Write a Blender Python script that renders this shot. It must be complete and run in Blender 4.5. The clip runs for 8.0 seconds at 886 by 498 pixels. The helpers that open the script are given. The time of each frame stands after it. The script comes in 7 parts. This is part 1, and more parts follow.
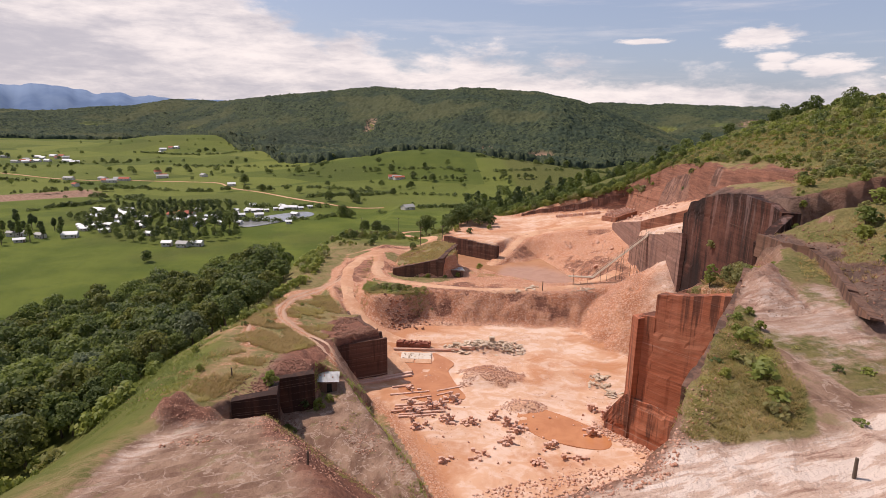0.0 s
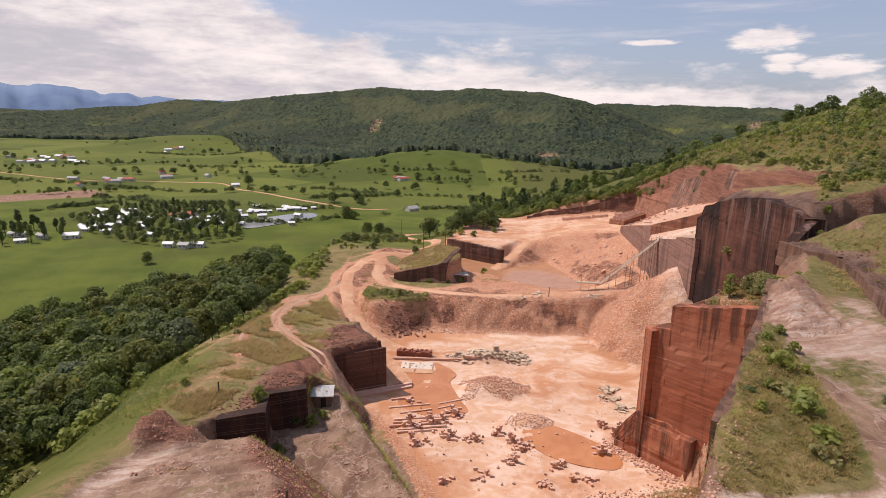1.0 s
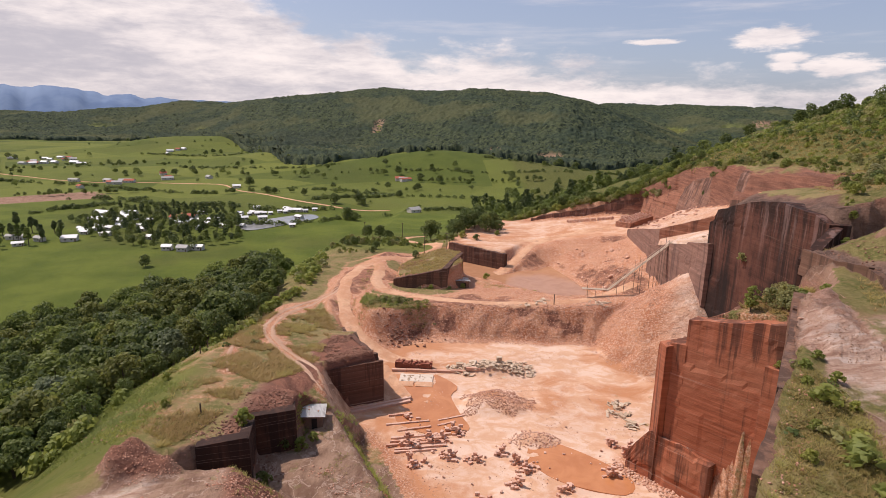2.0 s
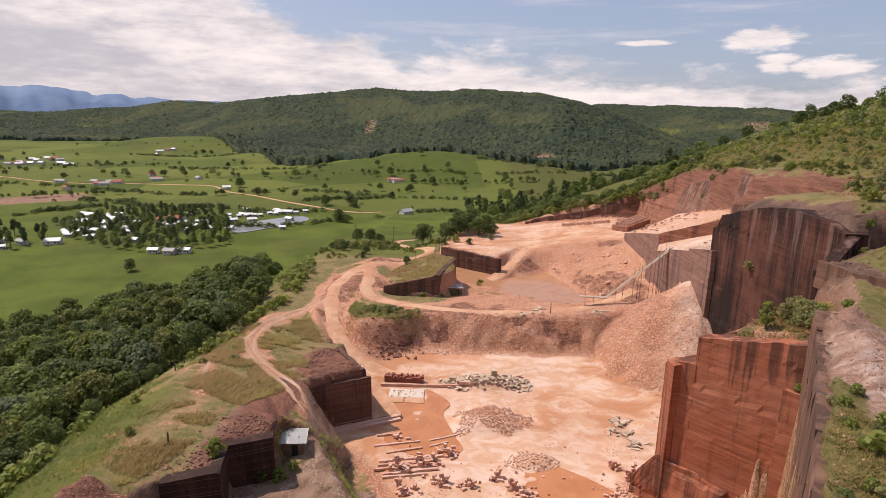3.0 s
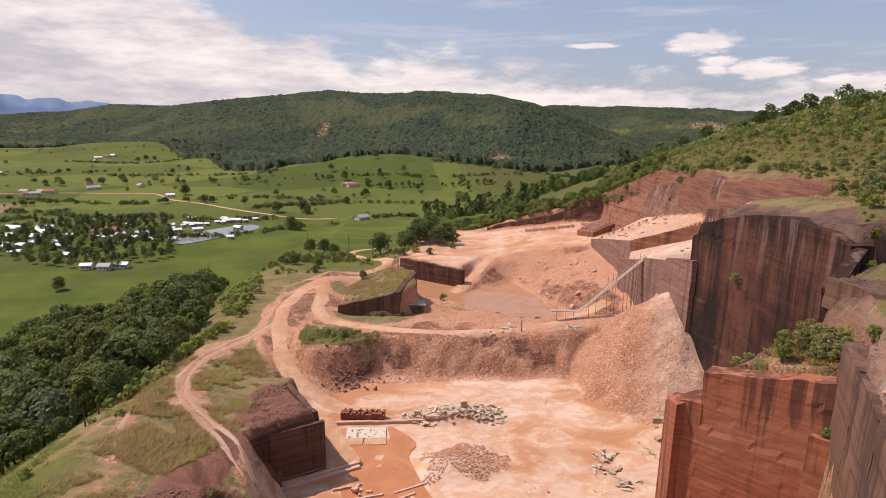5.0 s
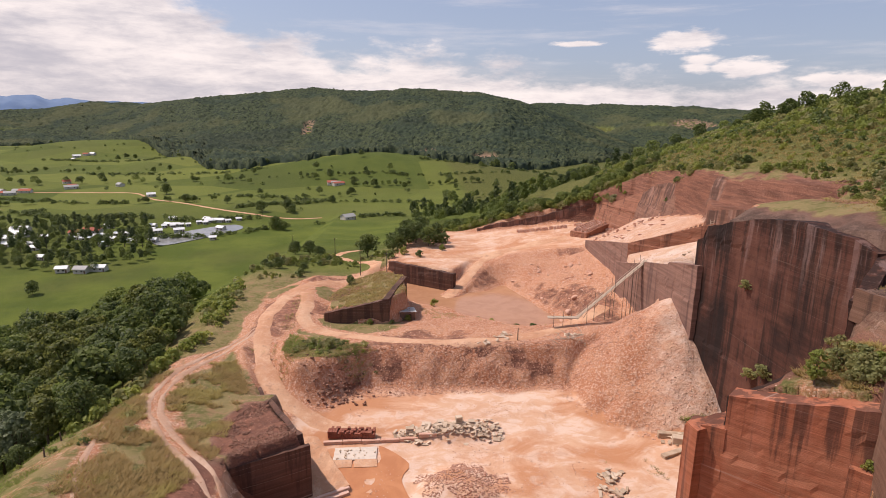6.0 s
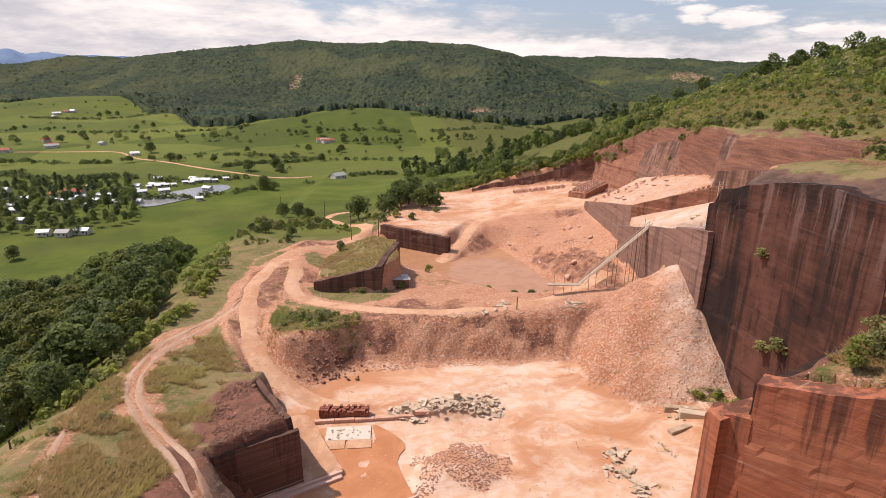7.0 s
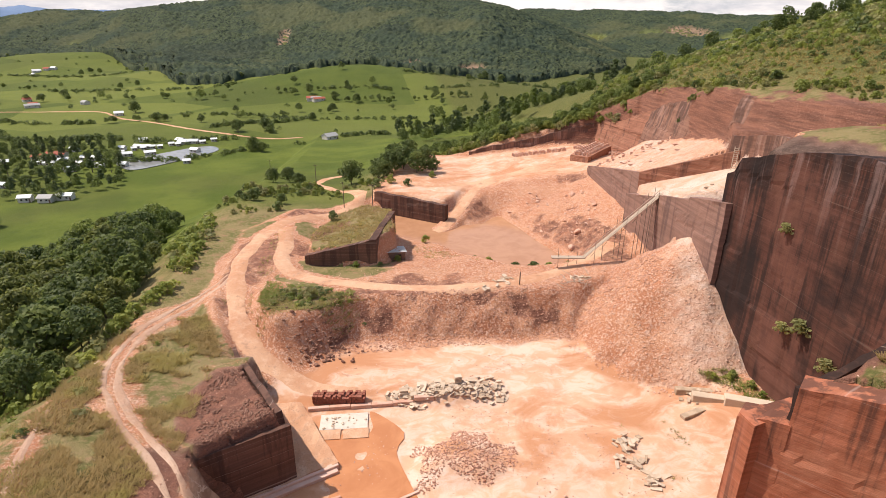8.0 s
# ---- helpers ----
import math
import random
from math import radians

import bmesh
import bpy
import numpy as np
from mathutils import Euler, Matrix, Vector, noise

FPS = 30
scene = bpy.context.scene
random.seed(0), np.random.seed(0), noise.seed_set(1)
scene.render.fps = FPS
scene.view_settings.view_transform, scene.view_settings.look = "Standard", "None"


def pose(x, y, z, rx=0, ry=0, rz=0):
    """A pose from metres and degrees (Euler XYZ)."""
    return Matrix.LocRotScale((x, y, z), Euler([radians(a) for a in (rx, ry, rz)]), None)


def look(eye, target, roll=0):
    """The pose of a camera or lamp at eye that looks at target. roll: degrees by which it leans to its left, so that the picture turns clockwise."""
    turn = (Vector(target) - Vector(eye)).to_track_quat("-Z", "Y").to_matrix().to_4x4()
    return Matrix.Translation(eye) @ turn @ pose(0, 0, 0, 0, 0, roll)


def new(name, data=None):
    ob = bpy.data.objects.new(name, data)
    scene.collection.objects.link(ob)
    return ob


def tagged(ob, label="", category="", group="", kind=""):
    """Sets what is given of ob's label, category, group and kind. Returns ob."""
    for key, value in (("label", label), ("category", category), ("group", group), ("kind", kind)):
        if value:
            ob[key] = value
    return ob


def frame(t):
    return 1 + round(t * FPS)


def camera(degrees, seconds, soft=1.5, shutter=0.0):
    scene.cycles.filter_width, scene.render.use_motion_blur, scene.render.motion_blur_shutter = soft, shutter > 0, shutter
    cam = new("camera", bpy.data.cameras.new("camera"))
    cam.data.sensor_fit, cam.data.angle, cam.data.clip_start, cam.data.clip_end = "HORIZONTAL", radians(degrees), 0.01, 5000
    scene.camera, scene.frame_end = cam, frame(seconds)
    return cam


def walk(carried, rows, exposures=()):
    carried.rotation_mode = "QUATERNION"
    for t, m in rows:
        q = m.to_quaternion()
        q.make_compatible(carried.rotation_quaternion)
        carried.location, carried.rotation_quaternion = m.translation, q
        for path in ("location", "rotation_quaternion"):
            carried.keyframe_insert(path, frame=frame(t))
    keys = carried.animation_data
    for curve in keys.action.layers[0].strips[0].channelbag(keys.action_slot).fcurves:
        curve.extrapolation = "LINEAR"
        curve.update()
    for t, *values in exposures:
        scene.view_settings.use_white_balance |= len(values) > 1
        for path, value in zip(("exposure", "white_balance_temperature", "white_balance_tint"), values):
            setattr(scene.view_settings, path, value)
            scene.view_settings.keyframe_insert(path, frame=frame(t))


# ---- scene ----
cam = camera(77.2, 8.0, 0.45)
PATH = [
    (0, (-0.49, -19.616, 62.325), (-0.473, -17.673, 61.854), 1.0),
    (0.5, (-0.081, -16.775, 62.076), (-0.072, -14.831, 61.606), 1.0),
    (1, (0.2, -13.515, 61.959), (0.199, -11.571, 61.491), 1.1),
    (1.5, (0.493, -10.213, 62.0), (0.485, -8.268, 61.531), 1.0),
    (2.8, (1.137, -1.176, 62.09), (1.123, 0.769, 61.624), 0.9),
    (3, (1.096, 0.248, 62.155), (1.109, 2.193, 61.689), 1.0),
    (3.5, (0.984, 3.745, 62.226), (1.011, 5.69, 61.761), 0.9),
    (4, (0.957, 7.357, 62.223), (1.0, 9.302, 61.76), 0.9),
    (4.5, (0.732, 10.926, 62.265), (0.88, 12.866, 61.804), 0.8),
    (4.7, (0.655, 12.442, 62.209), (0.813, 14.382, 61.751), 0.7),
    (5.8, (0.063, 20.612, 62.146), (0.268, 22.549, 61.69), 0.5),
    (6, (-0.146, 22.234, 62.24), (0.069, 24.167, 61.776), 0.6),
    (6.5, (-0.096, 26.208, 62.227), (0.133, 28.124, 61.702), 0.5),
    (7, (0.079, 30.244, 62.344), (0.318, 32.133, 61.731), 0.4),
    (7.5, (0.106, 34.387, 62.666), (0.354, 36.246, 61.972), 0.4),
    (8, (0.117, 38.527, 62.804), (0.371, 40.363, 62.053), 0.3),
]
walk(cam, [(t, look(eye, target, roll)) for t, eye, target, roll in PATH], [(0, 0.08, 6950, 21), (5.8, 0.09, 6950, 21), (6.5, 0.14, 6950, 20), (7.2, 0.29, 6950, 18), (8, 0.45, 6950, 15)])

# ---- daylight: high sun in the north-west, broken cloud ----
SUN_TO = Vector((-0.54, 0.24, 0.92)).normalized()
sun_data = bpy.data.lights.new("sun", "SUN")
sun_data.energy, sun_data.angle, sun_data.color = 3.6, radians(0.6), (1.0, 0.95, 0.88)
sun = new("sun", sun_data)
sun.matrix_world = look(SUN_TO * 300, (0, 0, 0))


class Net:
    """Short way to write node trees."""

    def __init__(self, tree):
        self.tree, self.nodes, self.links = tree, tree.nodes, tree.links
        self.nodes.clear()

    def add(self, kind, inputs=None):
        node = self.nodes.new(kind)
        for key, value in (inputs or {}).items():
            if isinstance(value, bpy.types.NodeSocket):
                self.links.new(value, node.inputs[key])
            else:
                node.inputs[key].default_value = value
        return node

    def math(self, op, a, b=0.0, clamp=False):
        node = self.add("ShaderNodeMath", {0: a, 1: b})
        node.operation, node.use_clamp = op, clamp
        return node.outputs[0]

    def mix(self, fac, a, b, blend="MIX"):
        node = self.add("ShaderNodeMix")
        node.data_type, node.blend_type = "RGBA", blend
        for key, value in ((0, fac), (6, a), (7, b)):
            if isinstance(value, bpy.types.NodeSocket):
                self.links.new(value, node.inputs[key])
            else:
                node.inputs[key].default_value = (*value, 1.0) if isinstance(value, tuple) and len(value) == 3 else value
        return node.outputs[2]

    def ramp(self, fac, low, high):
        node = self.add("ShaderNodeMapRange", {0: fac, 1: low, 2: high})
        node.interpolation_type = "SMOOTHSTEP"
        return node.outputs[0]

    def noise(self, vector, scale, detail=4.0, rough=0.55, distortion=0.0):
        return self.add("ShaderNodeTexNoise", {"Vector": vector, "Scale": scale, "Detail": detail, "Roughness": rough, "Distortion": distortion}).outputs[0]

    def mapped(self, vector, scale=(1, 1, 1), loc=(0, 0, 0)):
        return self.add("ShaderNodeMapping", {"Vector": vector, "Scale": scale, "Location": loc}).outputs[0]


def build_world():
    world = bpy.data.worlds.new("sky")
    scene.world = world
    world.use_nodes = True
    n = Net(world.node_tree)
    elevation, rotation = math.asin(SUN_TO.z), math.atan2(SUN_TO.x, SUN_TO.y)
    sky = n.add("ShaderNodeTexSky")
    sky.sky_type, sky.sun_disc, sky.sun_elevation, sky.sun_rotation = "NISHITA", False, elevation, rotation
    sky.air_density, sky.dust_density, sky.ozone_density = 1.0, 1.6, 1.3
    way = n.add("ShaderNodeTexCoord").outputs["Generated"]
    axes = n.add("ShaderNodeSeparateXYZ", {0: way})
    x, y, z = axes.outputs
    flat = n.math("SQRT", n.math("ADD", n.math("MULTIPLY", x, x), n.math("MULTIPLY", y, y)))
    turn, lift = n.math("ARCTAN2", x, y), n.math("DIVIDE", z, n.math("MAXIMUM", flat, 0.05))
    dome = n.add("ShaderNodeCombineXYZ", {0: turn, 1: n.math("MULTIPLY", lift, 2.6), 2: 0.0}).outputs[0]
    billow = n.noise(n.mapped(dome, (5.2, 5.2, 1), (3.1, 0.4, 0)), 1.0, 9.0, 0.62, 0.1)
    fine = n.noise(n.mapped(dome, (13, 13, 1), (1.7, 8.4, 0)), 1.0, 6.0, 0.6)
    # a bank of cloud that stands high in the west and thins to the north-east
    west = n.add("ShaderNodeValToRGB", {0: n.math("ADD", n.math("MULTIPLY", turn, 0.5), 0.5)})
    stops = west.color_ramp.elements
    for at, level in ((0.0, 0.30), (0.18, 0.34), (0.33, 0.20), (0.39, 0.135), (0.55, 0.105), (0.65, 0.085), (0.76, 0.045), (1.0, 0.12)):
        stop = stops[0] if at == 0.0 else stops[-1] if at == 1.0 else stops.new(at)
        stop.color = (level, level, level, 1)
    ragged = n.math("MULTIPLY", n.math("SUBTRACT", n.math("ADD", n.math("MULTIPLY", billow, 0.75), n.math("MULTIPLY", fine, 0.25)), 0.5), 0.34)
    height = n.math("SUBTRACT", n.math("ADD", west.outputs[0], ragged), lift)
    cover = n.ramp(height, -0.012, 0.045)
    wisp = n.math("MULTIPLY", n.ramp(n.noise(n.mapped(dome, (3.0, 11, 1), (9.0, 1.5, 0)), 1.0, 7.0, 0.62), 0.50, 0.75), 0.35)
    cover = n.math("MAXIMUM", cover, wisp)
    # a few fair-weather puffs in the north-east
    for az, el, wide, tall in ((0.500, 0.119, 0.060, 0.019), (0.524, 0.090, 0.030, 0.010), (0.520, 0.079, 0.026, 0.009), (0.588, 0.077, 0.058, 0.017), (0.334, 0.120, 0.045, 0.005), (0.705, 0.057, 0.06, 0.013), (0.86, 0.10, 0.05, 0.012)):
        u = n.math("DIVIDE", n.math("SUBTRACT", turn, az), wide)
        v = n.math("DIVIDE", n.math("SUBTRACT", lift, el), tall)
        r = n.math("SQRT", n.math("ADD", n.math("MULTIPLY", u, u), n.math("MULTIPLY", v, v)))
        r = n.math("ADD", r, n.math("MULTIPLY", n.math("SUBTRACT", n.noise(n.mapped(dome, (26, 34, 1), (az * 9, 2, 0)), 1.0, 6.0, 0.6), 0.5), 1.7))
        cover = n.math("MAXIMUM", cover, n.math("MULTIPLY", n.ramp(r, 1.1, 0.5), 0.96))
    body = n.math("ADD", n.math("MULTIPLY", n.noise(n.mapped(dome, (4.0, 6.0, 1), (2.3, 4.2, 0)), 1.0, 8.0, 0.62), 0.65), n.math("MULTIPLY", n.noise(n.mapped(dome, (15, 22, 1), (7.3, 1.2, 0)), 1.0, 7.0, 0.62, 0.3), 0.35))
    tone = n.mix(n.ramp(n.math("ADD", body, n.math("MULTIPLY", height, -0.5)), 0.28, 0.60), (5.0, 5.15, 5.7), (9.2, 8.95, 8.7))
    deep = n.mix(0.42, sky.outputs[0], (3.9, 5.1, 7.3))
    colour = n.mix(n.math("MULTIPLY", cover, 0.94), deep, tone)
    back = n.add("ShaderNodeBackground", {"Color": colour, "Strength": 0.1})
    out = n.add("ShaderNodeOutputWorld")
    n.links.new(back.outputs[0], out.inputs[0])


build_world()
scene.view_settings.exposure = 0.0


# ---- materials ----
def material(name):
    mat = bpy.data.materials.new(name)
    mat.use_nodes = True
    n = Net(mat.node_tree)
    shader = n.add("ShaderNodeBsdfPrincipled")
    out = n.add("ShaderNodeOutputMaterial")
    n.links.new(shader.outputs[0], out.inputs[0])
    return mat, n, shader


def finish(n, shader, colour, rough=0.9, bump=None, strength=0.4, distance=0.1, specular=0.25):
    if isinstance(colour, tuple):
        shader.inputs["Base Color"].default_value = (*colour, 1)
    else:
        n.links.new(colour, shader.inputs["Base Color"])
    if isinstance(rough, float):
        shader.inputs["Roughness"].default_value = rough
    else:
        n.links.new(rough, shader.inputs["Roughness"])
    shader.inputs["Specular IOR Level"].default_value = specular
    if bump is not None:
        node = n.add("ShaderNodeBump", {"Height": bump, "Strength": strength, "Distance": distance})
        n.links.new(node.outputs[0], shader.inputs["Normal"])


def mat_ground():
    mat, n, sh = material("ground")
    pos = n.add("ShaderNodeNewGeometry").outputs["Position"]
    cover_node, plants_node, kinds_node = n.add("ShaderNodeAttribute"), n.add("ShaderNodeAttribute"), n.add("ShaderNodeAttribute")
    cover_node.attribute_name, plants_node.attribute_name, kinds_node.attribute_name = "cover", "plants", "kinds"
    kinds = n.add("ShaderNodeSeparateColor", {0: kinds_node.outputs["Color"]}).outputs
    cover = n.add("ShaderNodeSeparateColor", {0: cover_node.outputs["Color"]}).outputs
    plants = n.add("ShaderNodeSeparateColor", {0: plants_node.outputs["Color"]}).outputs
    fine = n.noise(pos, 1.3, 6.0, 0.65)
    grit = n.noise(pos, 5.0, 4.0, 0.7)
    mid = n.noise(pos, 0.16, 5.0, 0.6)
    wide = n.noise(pos, 0.028, 5.0, 0.6)
    far = n.noise(pos, 0.006, 5.0, 0.6)
    # meadow, dry ridge grass, scrub
    meadow = n.mix(n.ramp(wide, 0.35, 0.65), (0.080, 0.108, 0.018), (0.122, 0.148, 0.026))
    meadow = n.mix(n.math("MULTIPLY", n.ramp(far, 0.45, 0.62), 0.6), meadow, (0.086, 0.092, 0.026))
    meadow = n.mix(n.math("MULTIPLY", n.ramp(mid, 0.5, 0.7), 0.35), meadow, (0.062, 0.092, 0.022))
    plot = n.add("ShaderNodeTexVoronoi", {"Vector": n.mapped(pos, (0.0062, 0.0085, 0.0)), "Scale": 1.0}).outputs["Color"]
    plot = n.add("ShaderNodeSeparateColor", {0: plot}).outputs[0]
    tilled = n.math("MULTIPLY", n.ramp(n.add("ShaderNodeSeparateXYZ", {0: pos}).outputs[1], 520, 640), 0.62)
    meadow = n.mix(tilled, meadow, n.mix(plot, (0.060, 0.082, 0.018), (0.165, 0.180, 0.042)))
    dry = n.mix(n.ramp(mid, 0.42, 0.60), (0.255, 0.200, 0.088), (0.150, 0.142, 0.048))
    dry = n.mix(n.math("MULTIPLY", n.ramp(fine, 0.48, 0.60), 0.8), dry, (0.29, 0.215, 0.105))
    dry = n.mix(n.math("MULTIPLY", n.ramp(n.noise(pos, 0.4, 5.0, 0.65), 0.52, 0.68), 0.75), dry, (0.34, 0.195, 0.115))
    green = n.mix(plants[0], meadow, dry)
    scrub = n.mix(n.ramp(fine, 0.35, 0.65), (0.058, 0.066, 0.018), (0.145, 0.140, 0.042))
    green = n.mix(plants[1], green, scrub)
    # bare earth, pale stone dust, dark weathered rock
    earth = n.mix(n.ramp(mid, 0.35, 0.68), (0.56, 0.275, 0.155), (0.47, 0.195, 0.102))
    earth = n.mix(n.math("MULTIPLY", n.ramp(fine, 0.49, 0.64), 0.7), earth, (0.64, 0.41, 0.29))
    earth = n.mix(n.math("MULTIPLY", n.ramp(grit, 0.50, 0.64), 0.85), earth, (0.23, 0.10, 0.062))
    earth = n.mix(n.math("MULTIPLY", n.ramp(n.noise(pos, 2.4, 5.0, 0.7), 0.52, 0.62), 0.75), earth, (0.72, 0.49, 0.37))
    swirl = n.noise(n.mapped(pos, (0.09, 0.15, 0.3)), 1.0, 7.0, 0.62, 1.4)
    pale = n.mix(n.ramp(swirl, 0.38, 0.60), (0.66, 0.44, 0.31), (0.74, 0.59, 0.49))
    pale = n.mix(n.math("MULTIPLY", n.ramp(grit, 0.50, 0.66), 0.5), pale, (0.44, 0.235, 0.145))
    pale = n.mix(n.math("MULTIPLY", n.ramp(wide, 0.45, 0.68), 0.7), pale, (0.60, 0.33, 0.20))
    flow = n.noise(n.mapped(pos, (0.30, 0.16, 0.4)), 1.0, 8.0, 0.68, 0.25)
    rock = n.mix(n.ramp(flow, 0.36, 0.62), (0.203, 0.118, 0.080), (0.365, 0.236, 0.163))
    rock = n.mix(n.math("MULTIPLY", n.ramp(fine, 0.55, 0.78), 0.6), rock, (0.42, 0.30, 0.24))
    vein = n.math("ABSOLUTE", n.math("SUBTRACT", n.noise(pos, 0.20, 5.0, 0.6, 0.4), 0.5))
    rock = n.mix(n.math("MULTIPLY", n.ramp(vein, 0.018, 0.004), 0.6), rock, (0.50, 0.37, 0.29))
    rock = n.mix(n.math("MULTIPLY", n.ramp(n.noise(pos, 0.35, 5.0, 0.65), 0.58, 0.66), 0.5), rock, (0.20, 0.175, 0.07))
    # red broken rock with level strata, and pink rock scoured into long pale streaks
    strata = n.noise(n.mapped(pos, (0.10, 0.10, 1.5)), 1.0, 6.0, 0.7)
    red = n.mix(n.ramp(strata, 0.35, 0.65), (0.30, 0.135, 0.088), (0.165, 0.078, 0.055))
    red = n.mix(n.math("MULTIPLY", n.ramp(grit, 0.50, 0.68), 0.7), red, (0.10, 0.05, 0.04))
    red = n.mix(n.math("MULTIPLY", n.ramp(n.noise(pos, 2.4, 5.0, 0.7), 0.55, 0.70), 0.6), red, (0.46, 0.26, 0.18))
    rock = n.mix(plants[2], rock, red)
    turned = n.add("ShaderNodeMapping", {"Vector": pos, "Rotation": (0, 0, radians(-14))}).outputs[0]
    streak = n.noise(n.mapped(turned, (0.16, 0.85, 0.5)), 1.0, 8.0, 0.70, 0.15)
    pink = n.mix(n.ramp(streak, 0.36, 0.46), (0.36, 0.215, 0.155), (0.60, 0.42, 0.32))
    pink = n.mix(n.math("MULTIPLY", n.ramp(streak, 0.485, 0.55), 0.9), pink, (0.78, 0.64, 0.54))
    pink = n.mix(n.math("MULTIPLY", n.ramp(flow, 0.56, 0.66), 0.6), pink, (0.42, 0.27, 0.20))
    pink = n.mix(n.math("MULTIPLY", n.ramp(grit, 0.56, 0.68), 0.4), pink, (0.27, 0.16, 0.12))
    rock = n.mix(kinds[0], rock, pink)
    crust = n.mix(n.ramp(flow, 0.38, 0.62), (0.085, 0.054, 0.043), (0.185, 0.118, 0.090))
    crust = n.mix(n.math("MULTIPLY", n.ramp(grit, 0.52, 0.68), 0.6), crust, (0.29, 0.185, 0.14))
    rock = n.mix(kinds[1], rock, crust)
    # trodden mud of the quarry floor: cream dust drying out of orange clay
    curl = n.noise(n.mapped(pos, (0.055, 0.075, 0.2)), 1.0, 8.0, 0.6, 1.6)
    film = n.noise(n.mapped(pos, (0.24, 0.34, 0.3), (5.0, 2.0, 0)), 1.0, 7.0, 0.62, 0.9)
    mud = n.mix(n.ramp(curl, 0.38, 0.60), (0.50, 0.235, 0.122), (0.63, 0.375, 0.24))
    mud = n.mix(n.math("MULTIPLY", n.ramp(n.math("ADD", n.math("MULTIPLY", curl, 0.5), n.math("MULTIPLY", film, 0.5)), 0.49, 0.60), 0.85), mud, (0.68, 0.485, 0.37))
    mud = n.mix(n.math("MULTIPLY", n.ramp(film, 0.58, 0.70), 0.55), mud, (0.46, 0.235, 0.135))
    mud = n.mix(n.math("MULTIPLY", n.ramp(grit, 0.58, 0.72), 0.35), mud, (0.40, 0.21, 0.13))
    dusty = n.mix(n.math("MULTIPLY", n.ramp(film, 0.40, 0.62), 0.8), (0.62, 0.385, 0.25), (0.73, 0.57, 0.46))
    earth, pale = n.mix(kinds[2], earth, mud), n.mix(kinds[2], pale, n.mix(0.3, dusty, mud))
    edge = n.math("MULTIPLY", n.math("SUBTRACT", n.noise(pos, 0.55, 6.0, 0.7), 0.5), 0.9)

    def mask(value, width=0.16):
        return n.ramp(n.math("ADD", value, n.math("MULTIPLY", edge, n.math("MULTIPLY", n.math("SUBTRACT", 1.0, value), n.math("MULTIPLY", value, 4.0)))), 0.5 - width, 0.5 + width)

    colour = n.mix(mask(cover[0]), green, earth)
    colour = n.mix(mask(cover[2]), colour, rock)
    colour = n.mix(mask(cover[1], 0.3), colour, pale)
    bump = n.math("MULTIPLY", n.math("ADD", n.math("MULTIPLY", fine, 0.7), n.math("MULTIPLY", grit, 0.3)), n.math("SUBTRACT", 1.0, n.math("MULTIPLY", kinds[2], 0.8)))
    finish(n, sh, colour, 0.95, bump, 1.0, 0.6, 0.12)
    return mat


